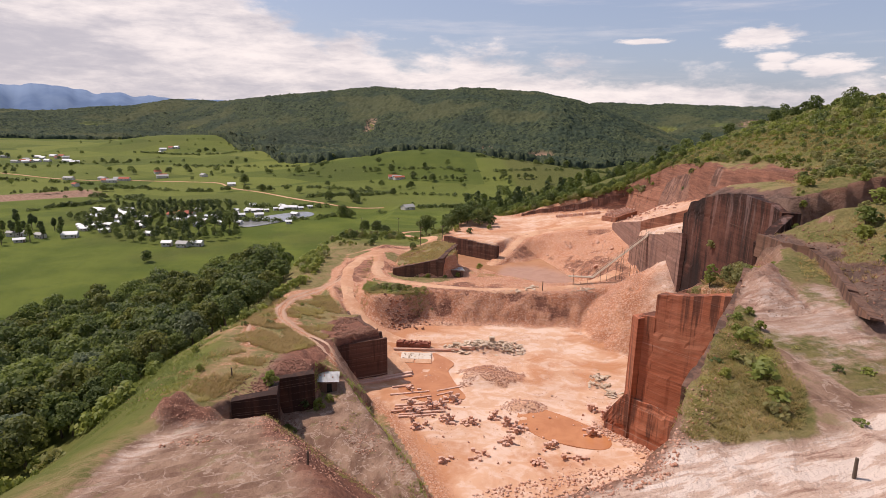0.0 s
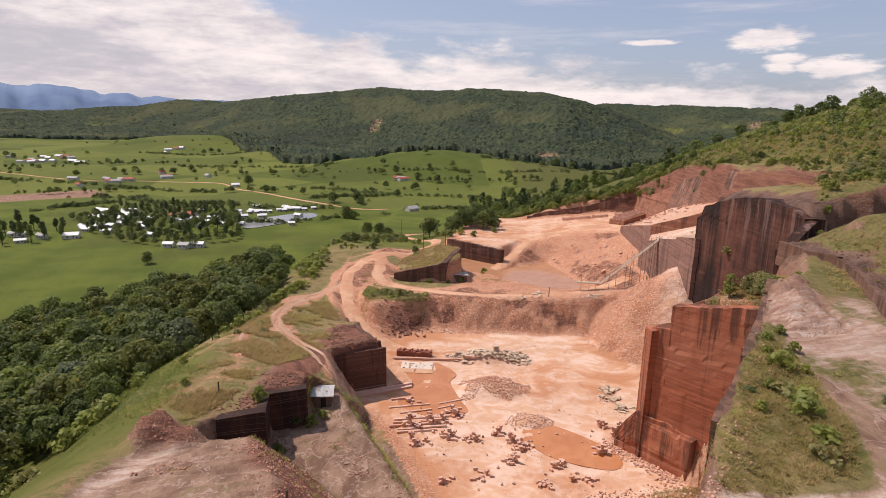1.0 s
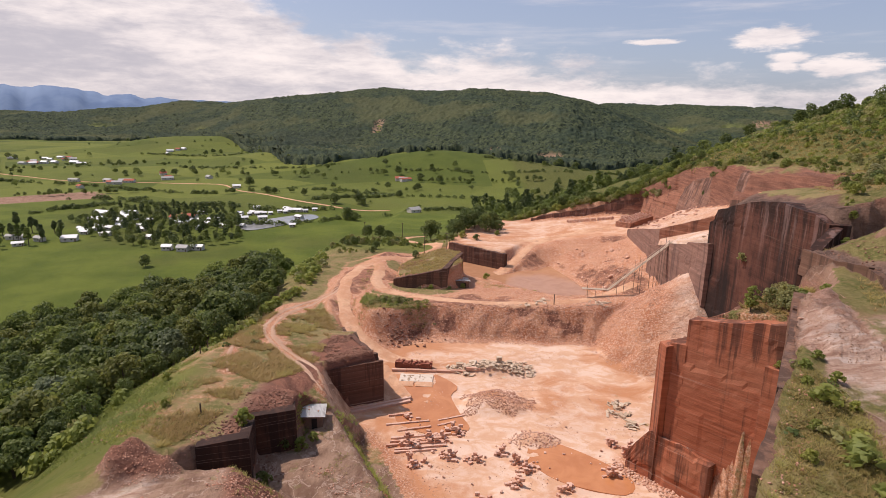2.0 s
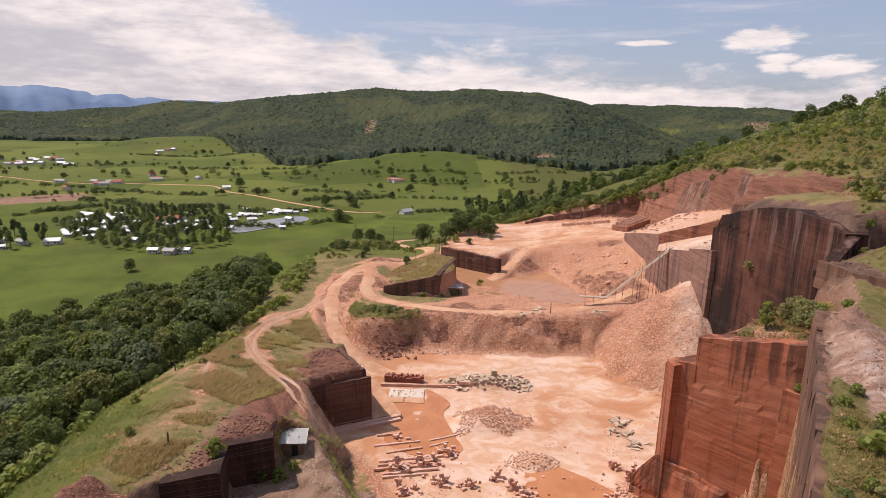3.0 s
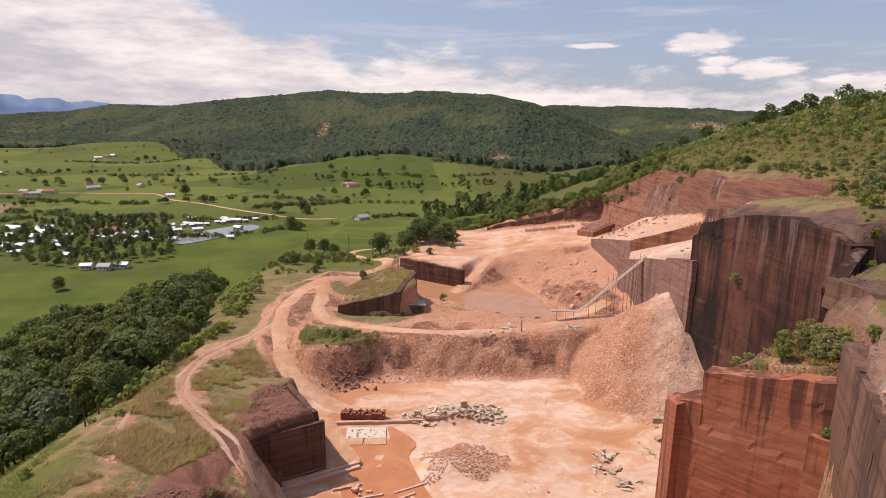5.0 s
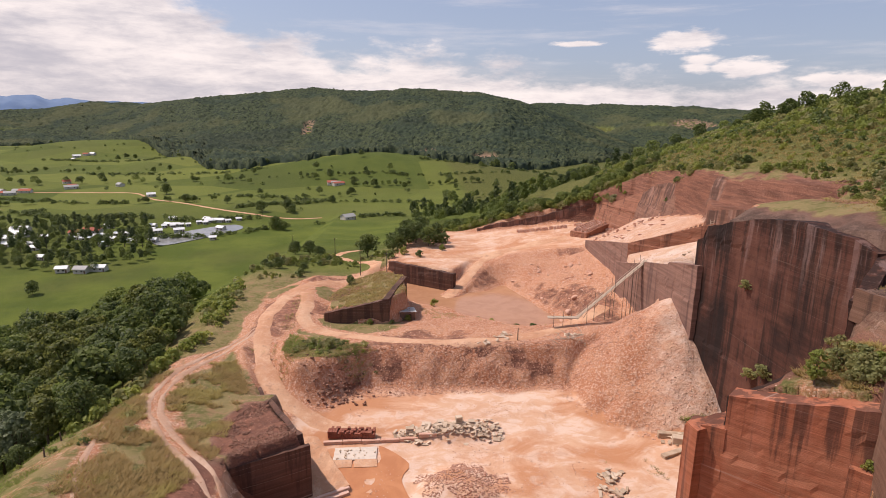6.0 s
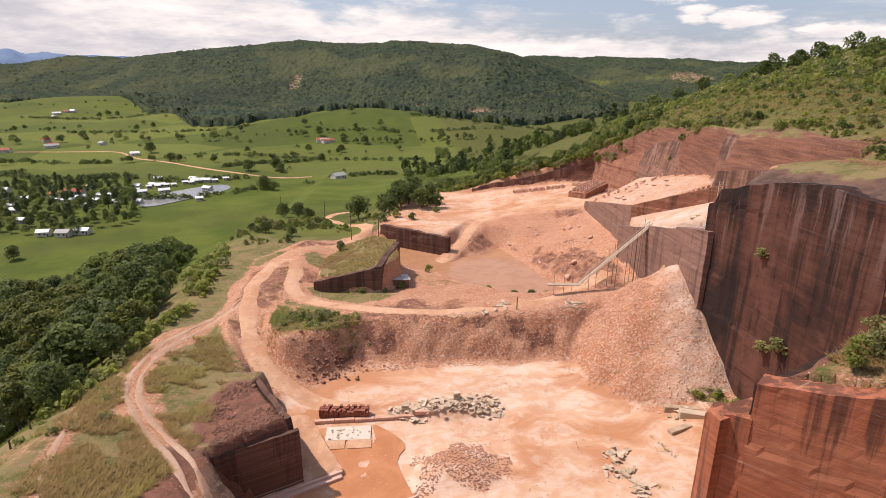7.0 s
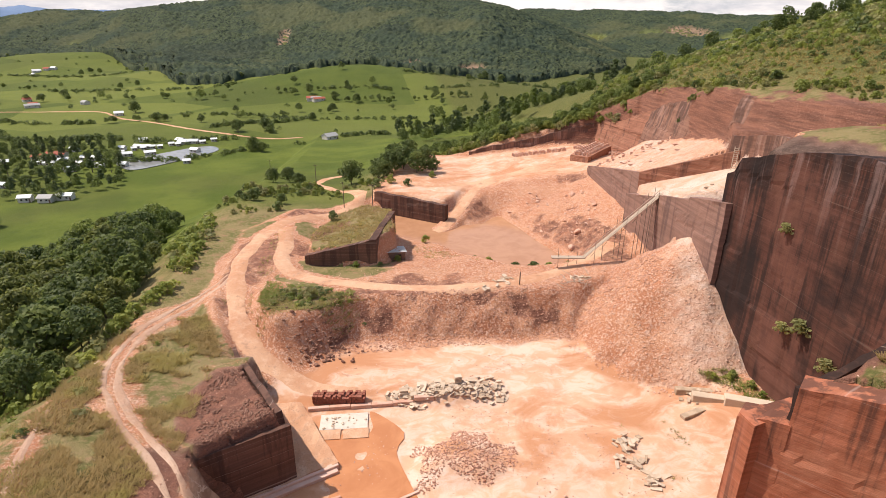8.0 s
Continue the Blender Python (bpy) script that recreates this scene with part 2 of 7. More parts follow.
def mat_sandstone(name, warm, dark, stain, pale=0.25, scratch=0.3, rimmed=0.0, bleach=0.0):
    """Sawn sandstone: fine level strata, upright dark water stains, saw lines."""
    mat, n, sh = material(name)
    pos = n.add("ShaderNodeNewGeometry").outputs["Position"]
    strata = n.noise(n.mapped(pos, (0.05, 0.05, 1.6)), 1.0, 6.0, 0.7)
    thin = n.noise(n.mapped(pos, (0.12, 0.12, 7.0)), 1.0, 3.0, 0.6)
    blot = n.noise(n.mapped(pos, (0.14, 0.14, 0.10)), 1.0, 5.0, 0.6)
    runs = n.math("ADD", n.math("MULTIPLY", n.noise(n.mapped(pos, (0.95, 0.95, 0.03)), 1.0, 5.0, 0.6), 0.5), n.math("MULTIPLY", n.noise(n.mapped(pos, (0.26, 0.26, 0.03)), 1.0, 5.0, 0.6), 0.5))
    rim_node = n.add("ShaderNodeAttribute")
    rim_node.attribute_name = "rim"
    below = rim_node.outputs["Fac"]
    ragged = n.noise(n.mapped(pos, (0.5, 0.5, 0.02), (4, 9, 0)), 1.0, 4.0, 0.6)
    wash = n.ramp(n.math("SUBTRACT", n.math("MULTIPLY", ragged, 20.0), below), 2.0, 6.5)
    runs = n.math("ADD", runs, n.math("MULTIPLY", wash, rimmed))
    grain = n.noise(pos, 6.0, 4.0, 0.7)
    lines = n.noise(n.mapped(pos, (0.002, 0.002, 0.62)), 1.0, 1.0, 0.4)
    colour = n.mix(n.ramp(strata, 0.34, 0.66), warm, tuple(c * 0.66 for c in warm))
    colour = n.mix(n.math("MULTIPLY", n.ramp(blot, 0.45, 0.68), pale), colour, (0.52, 0.25, 0.15))
    colour = n.mix(n.math("MULTIPLY", n.ramp(thin, 0.55, 0.75), 0.25), colour, tuple(c * 1.35 for c in warm))
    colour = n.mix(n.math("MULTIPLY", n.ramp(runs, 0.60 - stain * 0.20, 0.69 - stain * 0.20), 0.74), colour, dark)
    colour = n.mix(n.math("MULTIPLY", n.ramp(n.math("ABSOLUTE", n.math("SUBTRACT", lines, 0.5)), 0.006, 0.0), scratch), colour, (0.55, 0.42, 0.34))
    if bleach:   # lime-pale runs between the black ones
        light = n.noise(n.mapped(pos, (0.42, 0.42, 0.025), (11, 3, 0)), 1.0, 5.0, 0.65)
        colour = n.mix(n.math("MULTIPLY", n.ramp(light, 0.52, 0.62), n.math("MULTIPLY", bleach, n.ramp(n.math("ADD", below, n.math("MULTIPLY", ragged, 14.0)), 24.0, 9.0))), colour, tuple(0.09 + c * 1.4 for c in warm))
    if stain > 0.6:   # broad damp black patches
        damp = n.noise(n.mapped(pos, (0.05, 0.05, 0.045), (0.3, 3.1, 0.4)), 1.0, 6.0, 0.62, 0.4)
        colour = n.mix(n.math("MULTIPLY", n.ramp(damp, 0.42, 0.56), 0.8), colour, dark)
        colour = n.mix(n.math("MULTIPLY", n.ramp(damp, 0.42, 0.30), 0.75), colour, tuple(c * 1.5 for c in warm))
    colour = n.mix(n.math("MULTIPLY", n.ramp(grain, 0.5, 0.8), 0.35), colour, tuple(c * 0.45 for c in warm))
    bump = n.math("ADD", n.math("MULTIPLY", strata, 0.8), n.math("ADD", n.math("MULTIPLY", thin, 0.35), n.math("MULTIPLY", grain, 0.2)))
    finish(n, sh, colour, 0.88, bump, 0.5, 0.16, 0.2)
    return mat


def mat_speckled(name, a, b, c, scale=1.0, rough=0.9, island=0.5, strength=0.5):
    """Earthy or stony stuff whose pieces differ a little in tone."""
    mat, n, sh = material(name)
    geo = n.add("ShaderNodeNewGeometry")
    pos, rnd = geo.outputs["Position"], geo.outputs["Random Per Island"]
    ob = n.add("ShaderNodeObjectInfo").outputs["Random"]
    pick = n.math("FRACT", n.math("ADD", rnd, ob))
    grain = n.noise(pos, 3.0 * scale, 5.0, 0.65)
    blot = n.noise(pos, 0.5 * scale, 4.0, 0.6)
    colour = n.mix(n.ramp(blot, 0.35, 0.65), a, b)
    colour = n.mix(n.math("MULTIPLY", pick, island), colour, c)
    colour = n.mix(n.math("MULTIPLY", n.ramp(grain, 0.5, 0.8), 0.4), colour, tuple(v * 0.55 for v in a))
    finish(n, sh, colour, rough, grain, strength, 0.08 / scale, 0.2)
    return mat


def mat_road(name, a, b, c):
    """Packed dirt: worn pale patches, damp red ones, grit."""
    mat, n, sh = material(name)
    pos = n.add("ShaderNodeNewGeometry").outputs["Position"]
    wide, mid, grit = n.noise(pos, 0.09, 5.0, 0.6), n.noise(pos, 0.7, 6.0, 0.68), n.noise(pos, 4.5, 4.0, 0.7)
    colour = n.mix(n.ramp(wide, 0.38, 0.62), a, b)
    colour = n.mix(n.math("MULTIPLY", n.ramp(mid, 0.46, 0.70), 0.5), colour, c)
    colour = n.mix(n.math("MULTIPLY", n.ramp(n.noise(pos, 0.35, 5.0, 0.7), 0.55, 0.68), 0.7), colour, tuple(v * 0.68 for v in b))
    colour = n.mix(n.math("MULTIPLY", n.ramp(grit, 0.54, 0.72), 0.55), colour, tuple(v * 0.5 for v in b))
    finish(n, sh, colour, 0.95, n.math("ADD", mid, n.math("MULTIPLY", grit, 0.4)), 0.9, 0.25, 0.12)
    return mat


def mat_leaf(name, a, b, c, mixed=0.45):
    mat, n, sh = material(name)
    geo = n.add("ShaderNodeNewGeometry")
    rnd = geo.outputs["Random Per Island"]
    ob = n.add("ShaderNodeObjectInfo").outputs["Random"]
    blot = n.noise(geo.outputs["Position"], 0.35, 3.0, 0.6)
    stand = n.noise(geo.outputs["Position"], 0.13, 2.0, 0.5)
    other = n.noise(n.mapped(geo.outputs["Position"], (0.09, 0.09, 0.05), (31, 7, 3)), 1.0, 2.0, 0.5)
    colour = n.mix(rnd, a, b)
    colour = n.mix(n.math("MULTIPLY", ob, 0.6), colour, c)
    colour = n.mix(n.math("MULTIPLY", n.ramp(stand, 0.50, 0.66), 0.6), colour, tuple(min(0.4, v * 1.5) * k for v, k in zip(b, (1.05, 1.0, 0.8))))
    colour = n.mix(n.math("MULTIPLY", n.ramp(other, 0.56, 0.70), mixed), colour, tuple((v + w) * 0.5 * k for v, w, k in zip(a, b, (1.05, 1.1, 1.7))))
    colour = n.mix(n.math("MULTIPLY", n.ramp(blot, 0.48, 0.7), 0.4), colour, tuple(v * 0.6 for v in a))
    finish(n, sh, colour, 0.6, None, specular=0.3)
    # light shining through the blades
    glow = n.add("ShaderNodeBsdfTranslucent", {"Color": n.mix(0.5, colour, tuple(min(1.0, v * 1.8) for v in b))})
    both = n.add("ShaderNodeMixShader", {0: 0.42})
    n.links.new(sh.outputs[0], both.inputs[1])
    n.links.new(glow.outputs[0], both.inputs[2])
    for node in n.nodes:
        if node.bl_idname == "ShaderNodeOutputMaterial":
            n.links.new(both.outputs[0], node.inputs[0])
    return mat


def mat_plain(name, colour, rough=0.6, metallic=0.0, scale=4.0, vary=0.35):
    mat, n, sh = material(name)
    pos = n.add("ShaderNodeNewGeometry").outputs["Position"]
    grain = n.noise(pos, scale, 5.0, 0.65)
    broad = n.noise(pos, scale * 0.2, 4.0, 0.6)
    col = n.mix(n.math("MULTIPLY", n.ramp(grain, 0.4, 0.75), vary), colour, tuple(v * 0.6 for v in colour))
    col = n.mix(n.math("MULTIPLY", n.ramp(broad, 0.45, 0.7), vary), col, tuple(v * 0.75 for v in colour))
    finish(n, sh, col, rough, grain, 0.2, 0.03)
    sh.inputs["Metallic"].default_value = metallic
    return mat


def mat_water(name, colour, murk):
    mat, n, sh = material(name)
    pos = n.add("ShaderNodeNewGeometry").outputs["Position"]
    silt = n.noise(pos, 0.22, 5.0, 0.6, 0.6)
    col = n.mix(n.ramp(silt, 0.35, 0.68), colour, murk)
    ripple = n.noise(pos, 3.0, 3.0, 0.5)
    finish(n, sh, col, 0.14, ripple, 0.05, 0.02, 0.25)
    return mat


M_GROUND = mat_ground()
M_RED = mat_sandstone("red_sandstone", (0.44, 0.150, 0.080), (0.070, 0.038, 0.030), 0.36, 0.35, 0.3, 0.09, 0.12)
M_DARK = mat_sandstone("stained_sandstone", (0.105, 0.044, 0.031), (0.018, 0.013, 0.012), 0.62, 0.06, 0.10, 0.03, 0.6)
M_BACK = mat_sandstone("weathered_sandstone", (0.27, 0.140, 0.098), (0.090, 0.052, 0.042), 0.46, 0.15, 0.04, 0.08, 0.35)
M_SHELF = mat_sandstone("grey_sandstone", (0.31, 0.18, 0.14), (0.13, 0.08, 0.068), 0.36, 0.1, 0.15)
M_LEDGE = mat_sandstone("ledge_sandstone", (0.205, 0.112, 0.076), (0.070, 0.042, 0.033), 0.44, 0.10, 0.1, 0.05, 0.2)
# darker copy: shade of the cut faces and buttress flank is in its colour
M_SHADY = mat_sandstone("shaded_sandstone", (0.085, 0.043, 0.031), (0.030, 0.019, 0.016), 0.48, 0.06, 0.35, 0.10)
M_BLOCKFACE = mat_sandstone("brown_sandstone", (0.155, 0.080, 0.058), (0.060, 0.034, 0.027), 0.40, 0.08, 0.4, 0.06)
M_TERRACE = mat_sandstone("fresh_sandstone", (0.37, 0.17, 0.11), (0.10, 0.055, 0.045), 0.38, 0.30, 0.15)
M_ROAD = mat_road("road_dirt", (0.62, 0.37, 0.23), (0.52, 0.27, 0.155), (0.72, 0.50, 0.36))
M_TRACK = mat_road("track_dirt", (0.52, 0.35, 0.25), (0.44, 0.26, 0.17), (0.60, 0.45, 0.35))
M_RUBBLE = mat_speckled("rubble", (0.60, 0.35, 0.245), (0.50, 0.255, 0.165), (0.68, 0.47, 0.37), 1.0, 0.92, 0.7)
M_DARKRUBBLE = mat_speckled("dark_rubble", (0.235, 0.115, 0.078), (0.17, 0.082, 0.056), (0.32, 0.18, 0.125), 1.0, 0.92, 0.7)
M_BLOCK = mat_speckled("cut_stone", (0.62, 0.37, 0.27), (0.54, 0.28, 0.19), (0.72, 0.52, 0.42), 1.5, 0.85, 0.6)
M_GREYSTONE = mat_speckled("weathered_slab", (0.50, 0.36, 0.245), (0.36, 0.25, 0.165), (0.68, 0.55, 0.42), 1.5, 0.85, 0.8)
M_CONCRETE = mat_plain("dusty_concrete", (0.66, 0.56, 0.46), 0.85, 0.0, 1.2, 0.4)
M_TIMBER = mat_plain("grey_timber", (0.46, 0.36, 0.27), 0.8, 0.0, 5.0, 0.5)
M_POLE = mat_plain("dark_pole_wood", (0.13, 0.095, 0.07), 0.85, 0.0, 5.0, 0.5)
M_BARK = mat_plain("bark", (0.13, 0.10, 0.075), 0.9, 0.0, 4.0, 0.5)
M_ROOFWHITE = mat_plain("white_sheet_roof", (0.76, 0.76, 0.74), 0.5, 0.0, 0.8, 0.2)
M_ROOFRED = mat_plain("red_tile_roof", (0.42, 0.12, 0.075), 0.8, 0.0, 1.0, 0.4)
M_ROOFGREY = mat_plain("grey_sheet_roof", (0.36, 0.35, 0.33), 0.6, 0.0, 0.8, 0.3)
M_PLASTER = mat_plain("plaster", (0.60, 0.56, 0.50), 0.85, 0.0, 1.0, 0.3)
M_HUTWALL = mat_plain("hut_boards", (0.20, 0.125, 0.09), 0.85, 0.0, 2.0, 0.5)
M_DARKHOLE = mat_plain("dark_opening", (0.03, 0.025, 0.022), 0.9)
M_POND = mat_water("muddy_pond", (0.47, 0.245, 0.135), (0.41, 0.205, 0.110))
M_POOL = mat_water("orange_pool", (0.54, 0.235, 0.105), (0.46, 0.185, 0.08))
M_LAKE = mat_water("grey_pond", (0.26, 0.26, 0.25), (0.20, 0.20, 0.19))
M_LEAF = mat_leaf("leaf_dark", (0.042, 0.064, 0.020), (0.150, 0.182, 0.054), (0.092, 0.130, 0.032))
M_LEAFLIGHT = mat_leaf("leaf_light", (0.160, 0.190, 0.040), (0.275, 0.295, 0.076), (0.185, 0.235, 0.044))
M_LEAFMID = mat_leaf("leaf_mid", (0.088, 0.124, 0.031), (0.180, 0.212, 0.056), (0.115, 0.165, 0.036))
M_LEAFDRY = mat_leaf("leaf_dry", (0.21, 0.205, 0.075), (0.31, 0.275, 0.115), (0.16, 0.20, 0.06))
M_LEAFBLUE = mat_leaf("leaf_pine", (0.055, 0.080, 0.030), (0.115, 0.145, 0.055), (0.08, 0.115, 0.04))
M_GRASS = mat_leaf("grass_blades", (0.40, 0.285, 0.115), (0.33, 0.250, 0.090), (0.44, 0.30, 0.14), 0.0)


# ---- mesh helpers ----
def mesh_of(name, verts, faces, mat, smooth=False):
    me = bpy.data.meshes.new(name)
    me.from_pydata([tuple(v) for v in verts], [], [tuple(f) for f in faces])
    me.materials.append(mat)
    if smooth:
        me.shade_smooth()
    me.update()
    return me


def thing(name, label, category, group="", kind="", at=(0, 0, 0), turn=0.0):
    """An Empty at a thing's base that carries its parts."""
    ob = new(name)
    ob.empty_display_size = 0.3
    ob.matrix_basis = pose(*at, 0, 0, turn)
    return tagged(ob, label, category, group, kind)


def solid(name, verts, faces, mat, label="", category="", group="", kind="", smooth=False, parent=None, at=None, turn=0.0):
    ob = new(name, mesh_of(name, verts, faces, mat, smooth))
    if at is not None:
        ob.matrix_basis = pose(*at, 0, 0, turn)
    ob.parent = parent
    return tagged(ob, label, category, group, kind)


def part(name, bm, mat, parent, label=""):
    me = bpy.data.meshes.new(name)
    bm.to_mesh(me)
    bm.free()
    me.materials.append(mat)
    ob = new(name, me)
    ob.parent = parent
    return tagged(ob, label)


def box_bm(size, at=(0, 0, 0), turn=(0, 0, 0), bevel=0.0, bm=None):
    bm = bm or bmesh.new()
    got = bmesh.ops.create_cube(bm, size=1.0)["verts"]
    bmesh.ops.transform(bm, matrix=pose(*at, *turn) @ Matrix.Diagonal((*size, 1)), verts=got)
    if bevel:
        edges = list({e for v in got for e in v.link_edges})
        bmesh.ops.bevel(bm, geom=edges, offset=bevel, segments=1, affect="EDGES")
    return bm


def rod_bm(a, b, r0, r1=None, sides=7, bm=None):
    bm = bm or bmesh.new()
    a, b = Vector(a), Vector(b)
    turn = (b - a).to_track_quat("Z", "Y").to_matrix().to_4x4()
    bmesh.ops.create_cone(bm, cap_ends=True, segments=sides, radius1=r0, radius2=r0 if r1 is None else r1, depth=(b - a).length,
                          matrix=Matrix.Translation((a + b) / 2) @ turn)
    return bm


# ---- smooth noise for shapes ----
def lattice(ix, iy, seed):
    v = np.sin(ix * 127.1 + iy * 311.7 + seed * 74.7) * 43758.5453
    return v - np.floor(v)


def value_noise(x, y, seed=0):
    ix, iy = np.floor(x), np.floor(y)
    fx, fy = x - ix, y - iy
    fx, fy = fx * fx * (3 - 2 * fx), fy * fy * (3 - 2 * fy)
    a, b = lattice(ix, iy, seed), lattice(ix + 1, iy, seed)
    c, d = lattice(ix, iy + 1, seed), lattice(ix + 1, iy + 1, seed)
    return (a * (1 - fx) + b * fx) * (1 - fy) + (c * (1 - fx) + d * fx) * fy - 0.5


def rough(x, y, size, octaves=4, seed=0):
    total, amp, k = 0.0, 1.0, 1.0 / size
    for i in range(octaves):
        total = total + amp * value_noise(x * k, y * k, seed + i * 7)
        amp, k = amp * 0.5, k * 2.03
    return total


def smooth(v, low, high):
    t = np.clip((v - low) / (high - low), 0, 1)
    return t * t * (3 - 2 * t)


def inside(x, y, poly):
    """Signed distance to a polygon's edge, positive inside."""
    best = np.full(np.shape(x), 1e9)
    odd = np.zeros(np.shape(x), bool)
    for (ax, ay), (bx, by) in zip(poly, poly[1:] + poly[:1]):
        ex, ey = bx - ax, by - ay
        t = np.clip(((x - ax) * ex + (y - ay) * ey) / (ex * ex + ey * ey), 0, 1)
        best = np.minimum(best, np.hypot(x - ax - t * ex, y - ay - t * ey))
        if ay != by:
            odd ^= ((ay > y) != (by > y)) & (x < ax + (y - ay) * ex / ey)
    return np.where(odd, best, -best)


def near_line(x, y, line):
    """Distance to a broken line."""
    best = np.full(np.shape(x), 1e9)
    for (ax, ay), (bx, by) in zip(line, line[1:]):
        ex, ey = bx - ax, by - ay
        t = np.clip(((x - ax) * ex + (y - ay) * ey) / (ex * ex + ey * ey), 0, 1)
        best = np.minimum(best, np.hypot(x - ax - t * ex, y - ay - t * ey))
    return best


# ---- the plan (metres; quarry floor at z = 0) ----
FACE_A, FACE_U, FACE_N = (40.1, 77.6), (0.66, -0.75), (0.75, 0.66)
PIT = [(-12.9, 104.4), (-21.8, 122.5), (-20, 129), (-9.7, 134), (-3, 139.5), (10, 138.5), (26, 138), (39, 137.5), (56, 141), (69.4, 141),
       (69.4, 92), (62, 85), (50, 79.5), (41, 78.4), (38, 82), (34.6, 84.4), (46.6, 70.8), (43, 66), (37, 57), (29, 50), (8, 50), (2, 57), (-0.8, 63.7), (-2.3, 68.1), (-5.8, 76.3), (-10, 87.2), (-15.5, 93), (-21.5, 96.6), (-23.4, 98.0)]
TERRACE = [(-21, 137), (-27, 139), (-35, 150), (-35.5, 195), (-24, 215), (-8, 220), (2, 226), (24, 208), (42, 226), (62, 227), (76, 222), (73, 168), (72, 140), (20, 141.5), (-4, 142.5)]
POND = [(8, 200), (6, 221), (12, 219), (22, 209.5), (31, 204), (37, 205), (43, 212), (46, 198), (48.5, 188), (53.5, 174), (46.5, 168.8), (36.5, 171), (28, 177.5), (21, 187), (13, 192)]
UPPER = [(3, 224.5), (23.5, 207.5), (27, 215), (38, 227), (62, 227), (75, 221), (72.8, 196), (71, 174), (74, 196), (77, 219), (102, 229.5), (99, 250), (95.5, 263), (70, 269.5), (47, 274), (28, 281), (12, 262)]
SHELF = [(68.6, 131.5), (68.6, 167), (72, 175), (88, 160), (92, 150), (84, 131)]
HIGH = [(73.6, 175.0), (74.9, 196), (77.9, 218.5), (98, 224), (101.5, 228), (97, 200), (94.5, 178), (90.8, 165), (88.6, 160.2)]
REDTOP = [(40.3, 77.9), (50.6, 66.2), (57, 71), (60.6, 79), (61.5, 85), (50, 79.2)]
LEDGE = [(61.5, 85.8), (61.8, 78.6), (63.6, 73.2), (58.5, 60.3), (52.8, 49), (47.5, 38)]
LEDGE_UP = LEDGE + [(58, 20), (120, 20), (120, 104), (70.3, 91.5)]
OUTCROP = [(48.8, 64.6), (51.3, 67.2), (53.6, 65.2), (50, 54), (46.5, 46), (41, 44.5), (37.6, 48.2), (42, 56)]
SLAB = [(-32, -90), (-33.0, 22), (-34.6, 32), (-37.0, 40), (-38, 47), (-34.5, 56), (-32.4, 60.0), (-26.5, 61.7), (-27.6, 67.2), (-29.6, 68.3), (-22.5, 71.4), (-23.4, 78.5), (-18.8, 82.5), (-15, 91), (-9, 87), (-1, 66), (10, 56), (26, 54), (44, 70), (60, 70), (80, 60), (80, -90)]
HUMP = [(50.8, 66.0), (45.8, 60.6), (40.4, 52.2), (37, 46.5), (35, 36), (36, 24), (60, 20), (112, 30), (112, 98), (70.3, 91.4), (61.4, 86.2), (60.4, 79), (57, 71.5)]
ROAD_MAIN = [(-4, 123.6), (-9, 124.6), (-14, 126.6), (-19, 130.6), (-24, 136), (-28.2, 145), (-30.6, 156.6), (-31.8, 174), (-29.8, 191), (-24, 203.5), (-16.8, 211), (-8, 219), (-3, 228), (-5, 240), (-14, 254), (-22, 272), (-21, 290), (-12, 310)]
RAMP_MAIN = [(-5, 124, 0.5), (-14, 126.6, 1.0), (-19, 130.6, 2.3), (-24, 136, 4.5), (-28.2, 145, 6.7), (-30.8, 160, 8.4)]
RAMP_SPUR = [(20.5, 202, 2.2), (24, 205, 3.0), (30, 213, 5.6), (36, 223, 8.2), (44, 231, 9.6)]
ROAD_TERRACE = [(-24.5, 196), (-23, 184), (-22.3, 172), (-19, 163), (-8, 155.5), (7, 149.5), (23, 147.5), (37, 151), (46, 155.5), (55, 161), (62, 166)]
ROAD_SPUR = [(20, 201.5), (24, 205), (30, 213), (36, 223), (44, 231), (58, 236), (74, 238)]
ROAD_UPPER = [(12, 234), (28, 231), (44, 233), (60, 238), (76, 241)]
TRACK = [(-20.8, 86.9), (-27, 96.5), (-33, 104), (-39.2, 113), (-42.6, 121), (-44.3, 131), (-43, 140), (-39, 150), (-32.7, 162.2)]
VALLEY_ROAD = [(-62, 596), (-90, 590), (-122, 601), (-183, 643), (-230, 690), (-285, 741), (-330, 790), (-416, 806), (-560, 800), (-760, 905)]
WEEDS = [(18.5, 17), (25, 17.8), (28.1, 19), (31.8, 24.7), (34.2, 32.3), (36, 42.3), (39, 52), (45, 62), (50, 66.2), (46.8, 71.5), (37, 69), (27, 57), (20, 36)]
SLAB_EDGE = [(-24.2, 101), (-22.8, 92), (-20.5, 83.8), (-16.8, 76.7), (-14.4, 72.8), (-11, 67), (-7.3, 60.5), (-4.7, 56), (-1.5, 49), (3, 38)]
BROW = [(-27, 57), (-24, 52), (-22.6, 47.8), (-16.6, 35.3), (-12.8, 27), (-8.4, 17.8), (-4, 8), (2, -6)]
RIM_EAST = [(-4, 2), (2, 8), (7.9, 11.1), (15.6, 14.3), (18.0, 18.5), (22.8, 26.2), (27.7, 32.8), (31.8, 39), (36.1, 45.4), (40.6, 52), (46, 60.4), (50.2, 67.3), (52.5, 71)]
CORNER_TOP = [(87.2, 161), (90.3, 149.5), (82.5, 130.5), (90, 124), (96.5, 128), (92.5, 171)]
